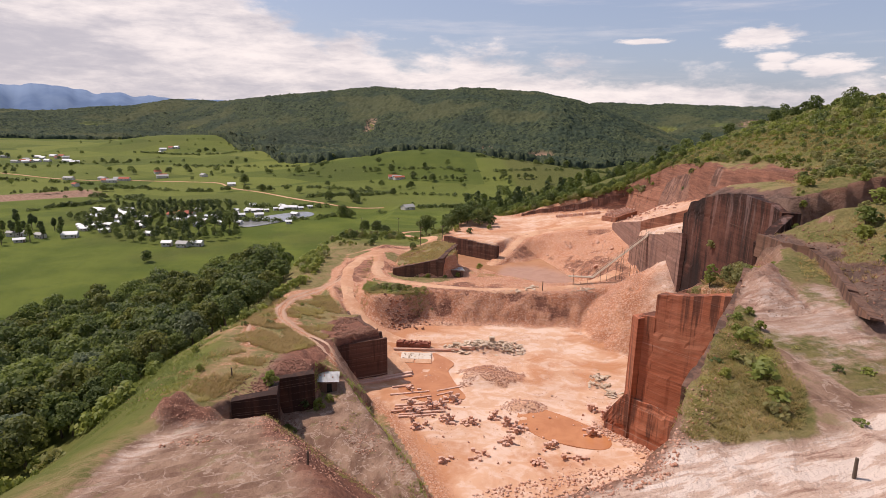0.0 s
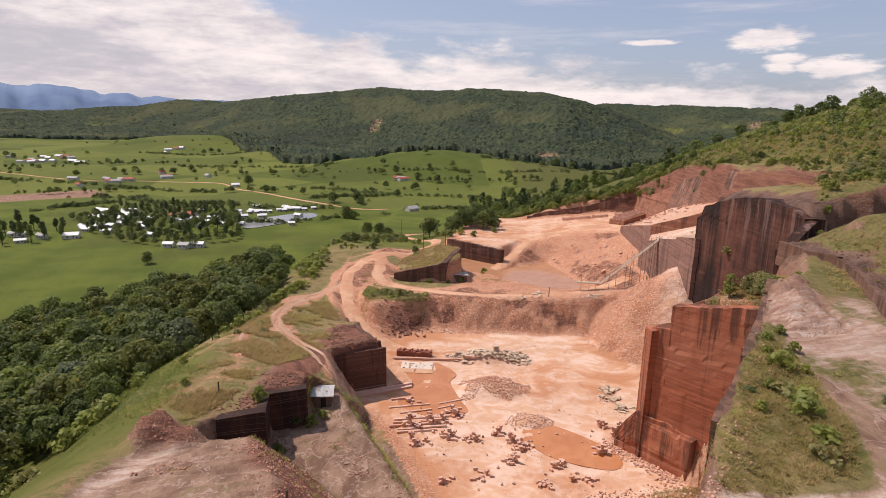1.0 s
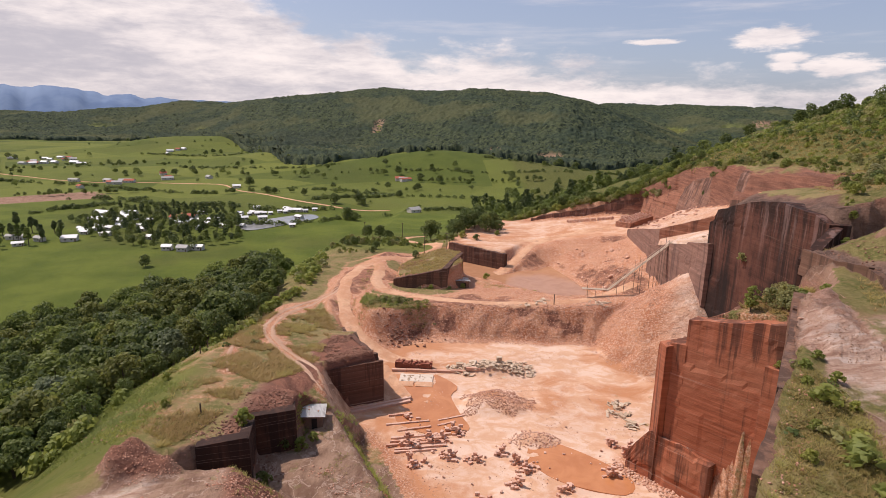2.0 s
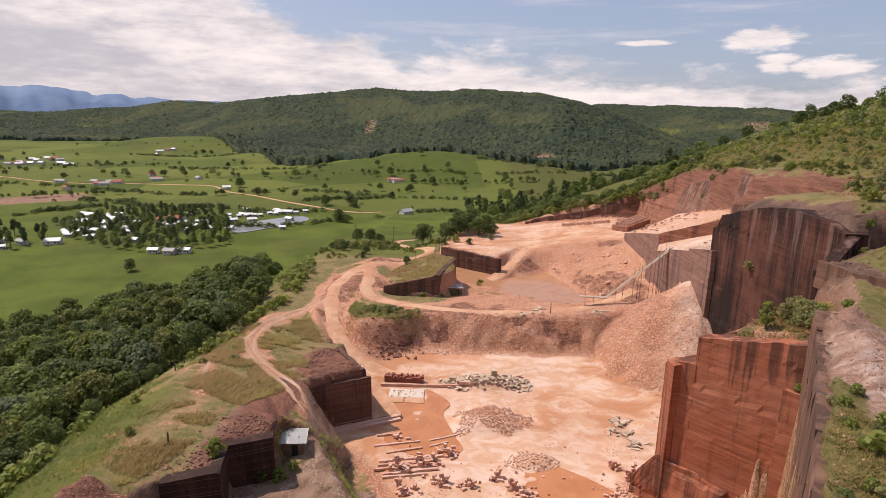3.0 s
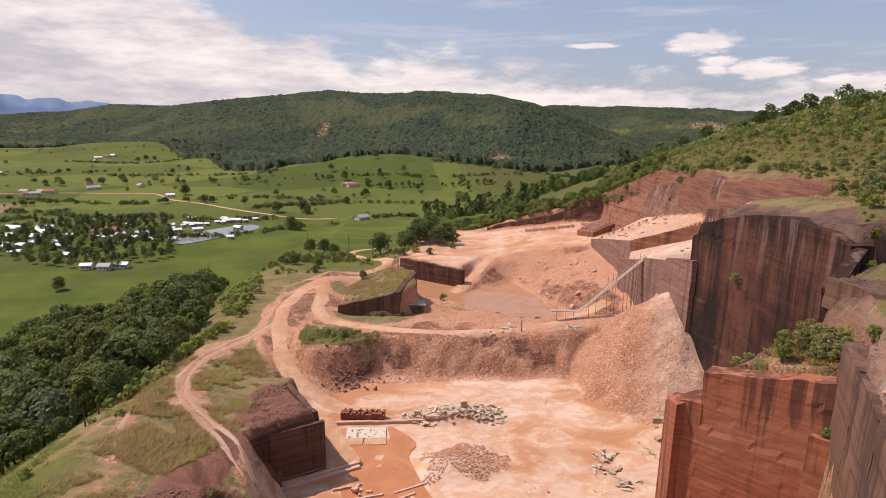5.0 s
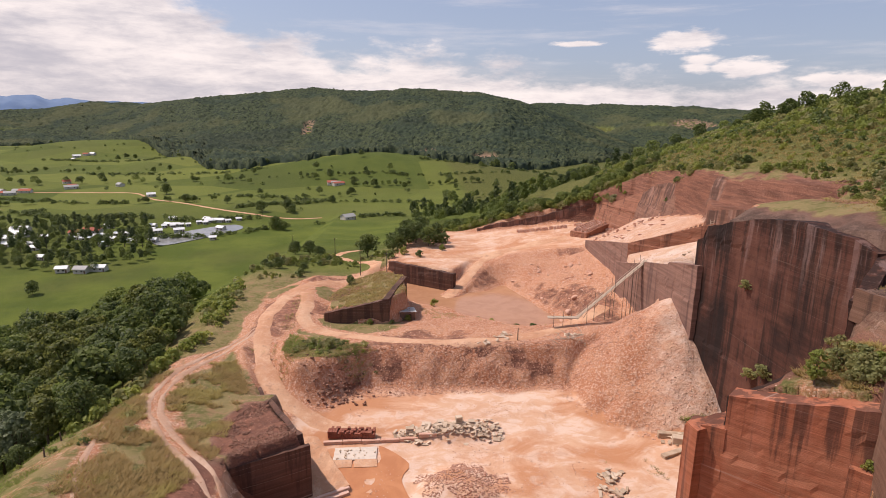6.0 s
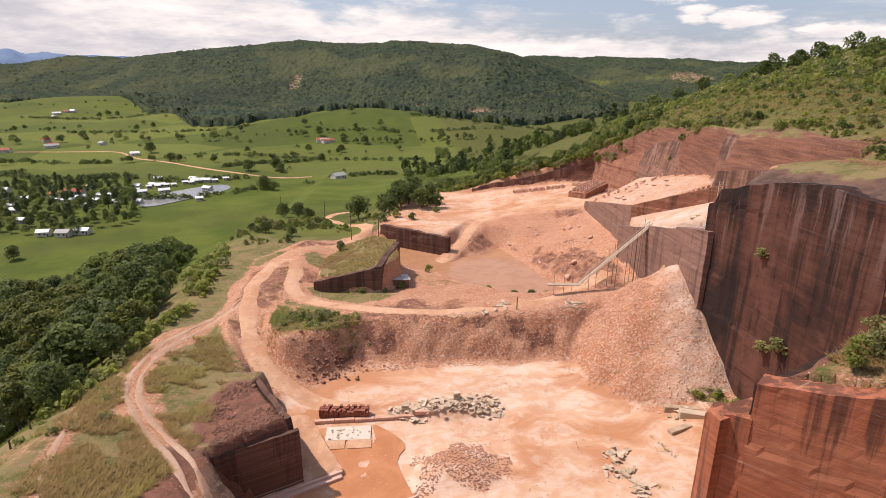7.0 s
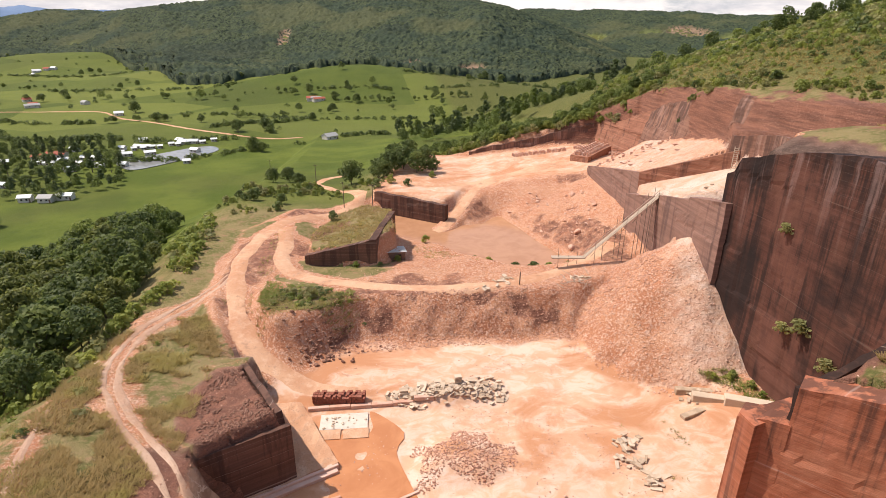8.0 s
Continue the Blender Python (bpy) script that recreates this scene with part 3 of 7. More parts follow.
BRANCH = [(-38.5, 86), (-41.5, 93), (-44.9, 105.3), (-47, 115.5), (-47.4, 127.6), (-46, 136), (-43.5, 142)]
BLOCK_TOP = [(-23.4, 98.9), (-12.6, 103.9), (-20.8, 121), (-25.5, 122), (-28, 112), (-27, 103)]
HOLLOW = [(-33, 60), (-26.4, 61.2), (-25.6, 66), (-29.6, 68), (-22.6, 71.2), (-19.5, 70), (-20, 62), (-26, 57.5), (-32, 57)]
LAKE = [(-190, 510), (-146, 556), (-128, 538), (-150, 500), (-172, 474), (-186, 484)]


def past_line(x, y, line):
    """Signed distance from a broken line, positive on its left-hand side when facing against its run."""
    best = np.full(np.shape(x), -1e9)
    for (ax, ay), (bx, by) in zip(line, line[1:]):
        ex, ey = bx - ax, by - ay
        t = np.clip(((x - ax) * ex + (y - ay) * ey) / (ex * ex + ey * ey), 0, 1)
        gap, side = np.hypot(x - ax - t * ex, y - ay - t * ey), np.sign((y - ay) * ex - (x - ax) * ey)
        best = np.where(gap < np.abs(best), gap * np.where(side == 0, 1, side), best)
    return best


def cat_rom(line, step=1.5):
    """Even points along a smooth curve through a broken line."""
    pts = [np.array(p, float) for p in line]
    pts = [2 * pts[0] - pts[1]] + pts + [2 * pts[-1] - pts[-2]]
    out = []
    for a, b, c, d in zip(pts, pts[1:], pts[2:], pts[3:]):
        count = max(2, int(np.linalg.norm(c - b) / step))
        for i in range(count):
            t = i / count
            out.append(0.5 * (2 * b + (c - a) * t + (2 * a - 5 * b + 4 * c - d) * t * t + (3 * b - a - 3 * c + d) * t ** 3))
    out.append(pts[-2])
    return np.array(out)


RANGE_B = [-60, -37, -26, -17, -5, 2, 12, 22, 40]
RANGE_R = [2700, 2500, 2300, 1760, 1600, 1400, 1250, 1400, 1500]
WOOD_B = [-60, -37.4, -27, -23.5, -21.6, -19.6, -17.3, -16.2, -11.4, -7.8, -2.3, 2.6, 7, 10.8, 16.3, 21, 25]
WOOD_R = [2600, 2335, 2250, 1850, 1600, 1400, 1180, 1060, 1000, 1015, 1050, 1010, 985, 1000, 1170, 1340, 1600]


def natural(x, y):
    """The land as it was: a ridge spur, the valley to the west, wooded hills round it."""
    crest = np.interp(y, [-60, 20, 60, 80, 110, 130, 160, 215, 260, 320, 400, 500, 620], [40, 29, 19.6, 17.3, 12, 9, 8, 7, 2, -8, -20, -31, -40])
    drop = np.interp(np.interp(y, [20, 50, 72, 92], [-36, -37.5, -43, -46]) - x, [0, 8, 25, 60, 110, 170], [0, -3, -14.5, -29, -40, -49])
    east = np.interp(x, [-45, -25, -10, 0, 40, 66, 90, 105, 125, 150, 177, 320, 520, 800], [0, -1.6, -1.0, 3, 18, 31, 36, 39.5, 48, 57, 65, 68, 50, 30])
    ga = np.interp(y, [160, 185, 210, 235, 275, 330, 450, 600], [1, 0.96, 0.90, 0.84, 0.60, 0.45, 0.3, 0.0])
    gb = np.interp(y, [205, 260, 330, 400, 520, 700], [1, 0.95, 0.86, 0.76, 0.5, 0.0])
    k = smooth(x, 78, 135)
    h = np.maximum(crest + drop + east * (ga * (1 - k) + gb * k), -40)
    h = h + rough(x, y, 26, 4, 3) * 1.6 * smooth(h, -40, -20)
    h = h + 2.8 * smooth(x, 90, 98) * (1 - smooth(x, 120, 150)) * smooth(y, 105, 128) * (1 - smooth(y, 185, 205))
    h = h + 2.0 * smooth(x, 69.5, 76) * (1 - smooth(x, 84, 98)) * smooth(y, 92, 100) * (1 - smooth(y, 132, 138))
    # rolling meadows in the valley
    r2 = lambda cx, cy, sx, sy: np.exp(-((x - cx) / sx) ** 2 - ((y - cy) / sy) ** 2)
    h = h + 38 * r2(-20, 1010, 210, 130) + 22 * r2(-330, 1180, 190, 110) + 40 * r2(-650, 1500, 260, 170) + 14 * r2(180, 880, 160, 120)
    h = h + 5 * rough(x, y, 160, 3, 11) * smooth(y, 400, 700)
    # the wooded range across the valley, and a farther ridge beyond its eastern end
    b, r = np.degrees(np.arctan2(x, y)), np.hypot(x, y)
    base = np.interp(b, RANGE_B, RANGE_R)
    top = np.interp(b, [-60, -37, -34, -30, -26, -20.6, -15.5, -7.4, 2, 10, 13.5, 16.5, 19.5, 22.0, 24.5],
                    [20, 35, 36, 50, 84, 104, 112, 142, 147, 138, 112, 74, 30, -8, -40])
    rise = smooth(r, base, base + 900)
    spur = rough(b * 22, r * 0.10, 90, 3, 25)
    range_h = (top + 40 + (rough(x, y, 340, 4, 21) * 30 + spur * 44 * (1 - smooth(rise, 0.7, 1.0))) * smooth(top, -40, 60)) * rise * (1 - 0.75 * smooth(r, base + 950, base + 1900))
    far = np.interp(b, [6, 11, 15.3, 22.4, 28.5, 34, 60], [60, 96, 116, 118, 112, 112, 100])
    far_h = (far + 40 + (rough(x, y, 420, 4, 27) * 26 + spur * 24)) * smooth(r, 2150, 3150) * smooth(b, 5, 10)
    return h + np.maximum(range_h * smooth(r, 1000, 1300), far_h)


def land(x, y):
    """The land with the quarry cut into it; also what covers it."""
    h = natural(x, y)
    bare = np.zeros_like(h)
    pale = np.zeros_like(h)
    rock = np.zeros_like(h)
    n1, n2 = rough(x, y, 9, 4, 5), rough(x, y, 3, 3, 9)
    # south hillside stripped to a dipping bed of rock
    past, over, off = past_line(x, y, SLAB_EDGE) + n2 * 0.4, past_line(x, y, BROW) + n1, past_line(x, y, RIM_EAST) + n1 * 0.8
    upper = 40.34 + 0.127 * x - 0.338 * y - 1.0 * np.maximum(over, 0)
    lower = 10.3 + 0.06 * (y - 60) - 1.9 * np.maximum(past, 0)
    lip_w = np.interp(y, [13, 19], [3.5, 0.3])
    plat = 39.2 + 0.04 * (x - 30) - 0.65 * np.clip(off, 0, lip_w) - 40 * np.maximum(off - lip_w, 0)
    dip = np.maximum(np.maximum(upper, lower), np.maximum(plat, np.clip(1.2 * (46 - y), 0.1, 24)))
    bed = dip + n1 * 1.5
    dip = dip + 0.30 * (smooth(bed / 0.9 - np.floor(bed / 0.9), 0.4, 0.7) - 0.5) + rough(x * 0.5, y, 5, 3, 31) * 0.45 + rough(x, y, 1.6, 2, 33) * 0.18
    d = inside(x, y, SLAB)
    w = np.where(y > 57, np.clip((d + 0.5) / 1.2, 0, 1), smooth(d, -3.5, 1.0)) * (1 - smooth(x, 46, 56))
    h, rock = h * (1 - w) + dip * w, np.maximum(rock, w)
    w = smooth(inside(x, y, HOLLOW), -2.8, 0.4) * smooth(rock, 0.2, 0.8)
    h = h * (1 - w) + np.minimum(h, 10.8 + n2 * 0.8) * w
    # a heap of broken red rock on the slab's western rim
    pile = smooth(np.hypot((x + 36.4) / 5.2, (y - 53.0) / 4.4) + n1 * 0.9, 1.0, 0.3)
    h, rock = h + pile * (1.5 + n2 * 3.0), np.maximum(rock, pile)
    pale_rim = smooth(inside(x, y, SLAB) + n1 * 3, -1.0, 0.6) * smooth(x + n1 * 4, -31.5, -35.5) * (y < 50)
    brow = y - 0.2 * (x - 10) + n1 * 3
    pink = smooth(off, 0.6, -0.4) * (1 - smooth(x, 60, 70)) * (1 - smooth(brow, 13.5, 16))
    streaked = np.maximum(pink, 0.6 * pale_rim)
    rock = np.maximum(rock, pink)
    # middle terrace with its ponds
    lvl = np.interp(y, [140, 150, 165, 178, 200], [9.4, 8.4, 7.0, 5.0, 4.6]) + 1.6 * smooth(x, 36, 60) + 2.6 * (1 - smooth(x, -24, -12)) * smooth(y, 158, 172)
    w = smooth(inside(x, y, TERRACE), -4, 1.5)
    h, bare = h * (1 - w) + (lvl + n1 * 0.5) * w, np.maximum(bare, w)
    # upper terrace and the waste slope that falls from it
    lvl = 9 + np.clip(0.15 * (x - 40), 0, 6.5) + n1 * 0.35
    d = inside(x, y, UPPER)
    width = np.interp(x, [28, 46], [2.5, 25]) * (1 - smooth(y, 236, 244)) + 3.5 * smooth(y, 236, 244)
    w = np.where(y < 262, np.clip(1 + d / width, 0, 1), smooth(d, -4.5, 0.5))
    w = np.where(x > 104, smooth(d, -3, 0.5), w)
    h, bare = h * (1 - w) + lvl * w, np.maximum(bare, smooth(w, 0.02, 0.12))
    pale = np.maximum(pale, 0.55 * smooth(d, 0, 4) * smooth(n1, -0.4, 0.3))
    w = np.clip(1 + (inside(x, y, POND) - 0.5) / np.interp(x, [20, 40], [4, 10]), 0, 1)
    h = h * (1 - w) + 1.4 * w
    # sawn benches on the east side, all dipping north-west
    shelf = 31.2 - 0.22 * (y - 132) + 0.3 * (x - 67.6)
    w = smooth(inside(x, y, SHELF), -0.8, 0.1)
    h, bare, pale = h * (1 - w) + shelf * w, np.maximum(bare, w), np.maximum(pale, 0.72 * w)
    high = 35.2 - 0.24 * (y - 159) + 0.44 * (x - 86)
    d = inside(x, y, HIGH)
    w = np.where(x > 90, smooth(d, -3.6, 0.2), smooth(d, -0.8, 0.1))
    h, bare, pale = h * (1 - w) + high * w, np.maximum(bare, smooth(w, 0.05, 0.3)), np.maximum(pale, 0.52 * smooth(d, 0, 2))
    # the pit
    before = h
    d = inside(x, y, PIT) + (n1 * 2.4 + n2 * 0.9) * smooth(y, 128, 134)
    d_pit = d
    width = np.where(y > 128, 8.0, np.where((y > 96) | ((x > 33) & (y > 75.5)), 1.0, 1.5))
    ramp = np.clip(1 + d / width, 0, 1)
    w = np.where(width > 9.5, ramp, smooth(ramp, 0, 1))
    floor = 0.9 * smooth(y, 118, 134) + n1 * 0.22 + n2 * 0.14 + 2.2 * smooth(x, 52, 66) * smooth(y, 95, 118)
    h = h * (1 - w) + floor * w + n2 * 0.9 * w * (1 - w) * 4
    weedy = smooth(x, 20, 30) * smooth(w, 0.97, 0.85) * (y < 76)
    bare = np.maximum(bare, smooth(w, 0.10, 0.4) * (1 - weedy) * np.where(width > 9.5, smooth(w, 0.5, 0.75), 1.0))
    rock = rock * (1 - smooth(w, 0.08, 0.25))
    bank = smooth(y, 130, 135) * smooth(w, 0.03, 0.12) * smooth(w, 0.985, 0.90) * (y < 150)
    pale = np.maximum(pale, smooth(d, 0, 6) * (0.25 + 0.22 * smooth(y, 104, 92) + 0.9 * smooth(rough(x, y, 22, 4, 41), -0.2, 0.25)) * smooth(x, -10, 2) * (1 - smooth(x, 40, 56)))
    # the ridge's east flank between the hut and the west block
    w = smooth(x, -30, -25) * (x < -8) * smooth(y, 78, 82) * smooth(y, 101, 97)
    flank = np.maximum(12.2 + 0.4 * np.maximum(-past, 0) - 1.5 * np.maximum(past, 0), floor) + n2 * 0.6
    h = h * (1 - w) + np.minimum(h, flank) * w
    # weedy banks below the slab and along the eastern rim
    strip_w = (x > -24) * (x < 12) * smooth(y, 36, 46) * smooth(y, 92, 86) * smooth(past, -0.3, 0.4) * smooth(h, 0.6, 2.0)
    rock, bare = rock * (1 - strip_w), np.maximum(bare * (1 - strip_w), strip_w * (0.42 + n1 * 0.6))
    crumble = (x > 0) * (y < 66) * smooth(off, -0.6, 0.3) * (h > 8)
    rock = np.maximum(rock, crumble)
    gravel = smooth(over + n1 * 4, -2.5, -0.5) * smooth(x, -34, -28) * (x < -2) * smooth(h, 11.2, 12.5)
    rock = np.maximum(rock, gravel)
    # shoulder south-east of the pit: a grassy shelf, a sawn ledge, broken rock rising behind it, a bedded outcrop
    w2 = smooth(inside(x, y, HUMP) + n1 * 0.5 * smooth(x, 54, 60), -0.5, 0.5) * smooth(off, 0.7, 0.2)
    shelf_z = 39.3 + 0.02 * (x - 40) + n2 * 0.5
    d_up = inside(x, y, LEDGE_UP)
    rise = np.minimum(before, np.maximum(shelf_z, 39.5 + 0.6 * np.maximum(d_up, 0)) + n2 * 1.2 + n1)
    lump = np.where(d_up > 0, np.maximum(rise, shelf_z), shelf_z)
    d_out = inside(x, y, OUTCROP) + n1 * 1.5
    outcrop = smooth(d_out, -0.3, 0.5)
    top = 40.4 + 0.04 * (y - 55) + n2 * 1.6 - 0.9 * smooth(d_out, 2, 0)
    bed = top / 0.7 + 0.3 * n1
    lump = lump * (1 - outcrop) + outcrop * (0.3 * top + 0.7 * 0.7 * (np.floor(bed) + smooth(bed - np.floor(bed), 0.5, 0.95)))
    h, bare = h * (1 - w2) + lump * w2, bare * (1 - w2)
    broken = w2 * smooth(d_up, -0.6, 0.2) * smooth(d_up + n1 * 5, 6.0, 3.0)
    rock = np.maximum(rock * (1 - 0.6 * w2), np.maximum(broken, outcrop))
    rock = np.maximum(rock, w2 * smooth(y + n1 * 6, 62, 54) * smooth(d_up, 1, -1) * (0.66 + 0.8 * n1))
    streaked = np.maximum(streaked, w2 * 0.45 * smooth(y + n1 * 5, 58, 50) * (1 - broken) * (1 - outcrop))
    streaked = np.maximum(streaked, w2 * outcrop * (0.42 + 0.8 * n1))
    bare = np.maximum(bare, 0.30 * w2 * (1 - broken))
    weeds = smooth(inside(x, y, WEEDS) + n1 * 3, -1.5, 1.5) * (off < 0.3) * (1 - outcrop) * smooth(x, 46, 42)
    rock, pale, bare = rock * (1 - weeds), pale * (1 - weeds), bare * (1 - weeds)
    # broken rock floor above the dark corner
    w = smooth(inside(x, y, CORNER_TOP), -0.6, 0.4)
    h = h * (1 - w) + (np.interp(y, [130, 150, 161, 171], [42.6, 40.6, 39.6, 40.5]) + n2 * 0.5) * w
    rock, bare, pale = np.maximum(rock, w), bare * (1 - w), pale * (1 - w)
    # the top of the red buttress
    s = (x - FACE_A[0]) * FACE_U[0] + (y - FACE_A[1]) * FACE_U[1]
    back = (x - FACE_A[0]) * FACE_N[0] + (y - FACE_A[1]) * FACE_N[1]
    w = smooth(inside(x, y, REDTOP), -1.0, 0.4)
    h = h * (1 - w) + (30.2 + 0.28 * s + 0.22 * np.clip(back, 0, 9) + n2 * 0.6) * w
    bare, rock = bare * (1 - w) + 0.45 * w, rock * (1 - w) + w * (0.5 + n1 * 0.8)
    strip = (back > -5) & (back < 2.5) & (s > -9) & (s < 16)
    h = np.where(strip, np.minimum(h, np.maximum(0.2, (s - 4.6) * 2.75 + np.maximum(-back, 0) * 0.3) + n2 * 0.5), h)
    # the great spoil heap against the east wall, and its skirt
    r = np.hypot(x - 68.3, (y - 141.3))
    heap = 22.3 - 0.80 * r + rough(x, y, 8, 4, 51) * 2.4 - 1.2 * np.exp(-(r / 4) ** 2)
    w = (x < 69.6) & (heap > h)
    pale = np.where(w, 0.45 * smooth(-(x - 68) + (y - 141) * 0.4, 12, 0) + 0.1, pale)
    bare = np.where(w, 1.0, bare)
    h, heaped = np.where(w, heap, h), w
    # heaps on the floor
    r = np.hypot((x - 11.5) / 8.5, (y - 105) / 7)
    h = h + 2.0 * smooth(r, 1.0, 0.25) + 0.5 * n2 * smooth(r, 1.1, 0.8)
    r = np.hypot((x - 13) / 10.5, (y - 121.3) / 3.6)
    h = h + 1.7 * smooth(r, 1.05, 0.2)
    r = np.hypot((x - 19) / 5.5, (y - 91) / 3.2)
    h = h + 1.0 * smooth(r, 1.0, 0.2)
    # grassy hump left standing on the terrace
    hump = [(-16, 172), (-6, 168), (1, 167.2), (6.3, 174), (6.6, 190), (0, 199), (-9, 197), (-16, 184)]
    d = inside(x, y, hump)
    w = smooth(d, -1.0, 0.6)
    h = h * (1 - w) + (np.interp(x, [-17, -8, 2, 7], [9.6, 11.2, 13.4, 14.0]) + n2 * 0.4) * w
    bare = bare * (1 - smooth(d, -2.5, -0.5))
    # bank shoulder below the terrace: grass on its west end
    tuft = smooth(np.hypot((x + 14) / 10, (y - 146) / 7), 1.1, 0.5)
    bare = bare * (1 - tuft * 0.9)
    # ridge of loose dark rock over the sawn west block
    w_block = smooth(inside(x, y, BLOCK_TOP) + n1 * 3, -2.5, 0.5)
    rock, h = np.maximum(rock, w_block * (h > 6)), h + w_block * (h > 6) * (n2 * 0.8 + 0.25)
    # ramps graded for the roads
    for stops in (RAMP_MAIN, RAMP_SPUR):
        best, level = np.full(np.shape(x), 1e9), np.zeros(np.shape(x))
        for (ax, ay, az), (bx, by, bz) in zip(stops, stops[1:]):
            ex, ey = bx - ax, by - ay
            t = np.clip(((x - ax) * ex + (y - ay) * ey) / (ex * ex + ey * ey), 0, 1)
            dist = np.hypot(x - ax - t * ex, y - ay - t * ey)
            level, best = np.where(dist < best, az + (bz - az) * t, level), np.minimum(best, dist)
        w = smooth(best, 4.7, 2.5)
        h = h * (1 - w) + level * w
    # worn ground beside the tracks
    for line, reach in ((TRACK, 3.4), (BRANCH, 2.4), (ROAD_MAIN, 5.5), (ROAD_TERRACE, 4.5)):
        w = smooth(near_line(x, y, line) + n1 * 3, reach + 1.5, reach - 1.5)
        bare = np.maximum(bare, w * (0.62 if line in (TRACK, BRANCH) else 0.9) * (y < 225))
    # steep ground is bare
    dry = smooth(h, -6, 8) * (np.hypot(x, y) < 700) * (1 - 0.6 * smooth(x, 115, 160))
    south = smooth(y, 104, 78)
    dry = dry * (1 - 0.8 * south * smooth(x, -38, -46))
    dry = dry * (1 - 0.75 * smooth(y, 212, 232) * smooth(x, 4, -8))
    dry = np.maximum(dry, smooth(x, -66 + 23 * south, -50 + 13 * south) * smooth(y, 226, 212)) * (1 - 0.5 * smooth(x, 96, 110))
    scrub = smooth(x, 100, 118) * 0.8 + smooth(x, 22, 30) * (x < 100) * (y < 100) * 0.5
    scrub = np.clip(scrub, 0, 1)
    # weeds and darker soil on the terrace, mottled bare ground on the ridge, rocky shoulder
    patch = rough(x, y, 15, 4, 57)
    on = smooth(inside(x, y, TERRACE), -2, 1.5) * smooth(inside(x, y, POND), -1, -4) * (bank < 0.2)
    bare = bare * (1 - 0.75 * on * smooth(patch, 0.08, 0.24) * smooth(x, 14, -2) * (near_line(x, y, ROAD_MAIN) > 3.2) * (near_line(x, y, ROAD_TERRACE) > 3.0))
    soil = on * smooth(patch, -0.02, -0.22) * 0.55
    ridge = smooth(x, -62, -50) * (1 - smooth(x, -24, -18)) * smooth(y, 56, 64) * (1 - smooth(y, 136, 146)) * (rock < 0.3)
    bare = np.maximum(bare, ridge * (0.24 + 0.8 * np.clip(n1, -0.2, 0.25)))
    lip = smooth(x, 68, 69.5) * smooth(x, 77 + n1 * 6, 72 + n1 * 6) * smooth(y, 88, 93) * smooth(y, 137, 132)
    above = smooth(x, 80, 84) * smooth(x + n1 * 8, 106, 100) * smooth(y, 100, 110) * smooth(y, 172, 165) * smooth(inside(x, y, HIGH), 0.3, -0.5) * smooth(inside(x, y, SHELF), 0.3, -0.5)
    lip = np.maximum(lip, above * (0.58 + 0.9 * n1))
    rock, bare = np.maximum(rock, lip), bare * (1 - lip)
    # red weathered rock: the bank, the broken back walls, the ridge over the west block
    red = np.maximum(smooth(x, 64, 72) * smooth(y, 84, 100), np.maximum(w_block, w2 * 0.3))
    crust = np.maximum(broken, lip * (1 - above))
    red = np.maximum(np.maximum(red, 0.7 * crumble), np.maximum(np.maximum(pile, gravel), 0.7 * outcrop))
    crust, streaked = crust * (1 - pile), streaked * (1 - pile)
    red = np.maximum(red, smooth(inside(x, y, REDTOP), -1, 1))
    mound = smooth(x, -25, -22) * smooth(x, -7, -10) * smooth(y, 80, 84) * smooth(y, 99, 96)
    rock, bare = rock * (1 - 0.85 * mound), np.maximum(bare, 0.5 * mound)
    red = np.maximum(red, np.maximum(bank, smooth(on, 0.1, 0.5)))
    rock = np.maximum(rock, soil)
    rock = np.maximum(rock, 0.62 * bank * smooth(n1 + n2 * 0.6, 0.0, 0.3))
    mud = smooth(d_pit + n1 * 2, 0.5, 3.5) * (1 - w2)
    mud = mud * ~heaped
    mud = np.maximum(mud, 0.8 * smooth(inside(x, y, UPPER) + n1 * 3, 0, 3)) * (h < 17)
    behind = smooth(inside(x, y, HIGH), -0.2, -0.8) * smooth(inside(x, y, UPPER), 0.5, -0.3) * smooth(x, 86, 90) * (y > 120) * (y < 300)
    bare = bare * (1 - behind)
    return h, bare, pale, rock, np.clip(dry, 0, 1), scrub, red, streaked, weeds, crust, mud


def axis(dense_low, dense_high, step, mids, far_low, far_high):
    cells = list(np.arange(dense_low, dense_high + step * 0.5, step))
    s, v = mids, cells[-1]
    while v < far_high:
        v += s
        s = min(s * 1.035, 110)
        cells.append(v)
    s, v, low = mids, cells[0], []
    while v > far_low:
        v -= s
        s = min(s * 1.035, 110)
        low.append(v)
    return np.array(low[::-1] + cells)


XS = axis(-62, 114, 0.8, 1.6, -4300, 4300)
YS = axis(5, 292, 0.8, 1.6, -700, 4650)
GX, GY = np.meshgrid(XS, YS)
GZ, G_BARE, G_PALE, G_ROCK, G_DRY, G_SCRUB, G_RED, G_STREAK, G_WEED, G_CRUST, G_MUD = land(GX, GY)
slope = np.hypot(*np.gradient(GZ, YS, XS))
steep = smooth(slope, 0.75, 1.3) * (np.hypot(GX, GY) < 500) * (1 - G_WEED)
old = ((GX < -8) & (GY < 130)) | ((GX > 28) & (GY < 100)) | ((GX > 80) & (GY < 300))
G_BARE = np.maximum(G_BARE, steep * ~old)
foot = smooth(GX, 26, 30) * smooth(GX, 53, 50) * smooth(GY, 48, 54) * smooth(GY, 78, 74) * smooth(GZ, 35.5, 33)
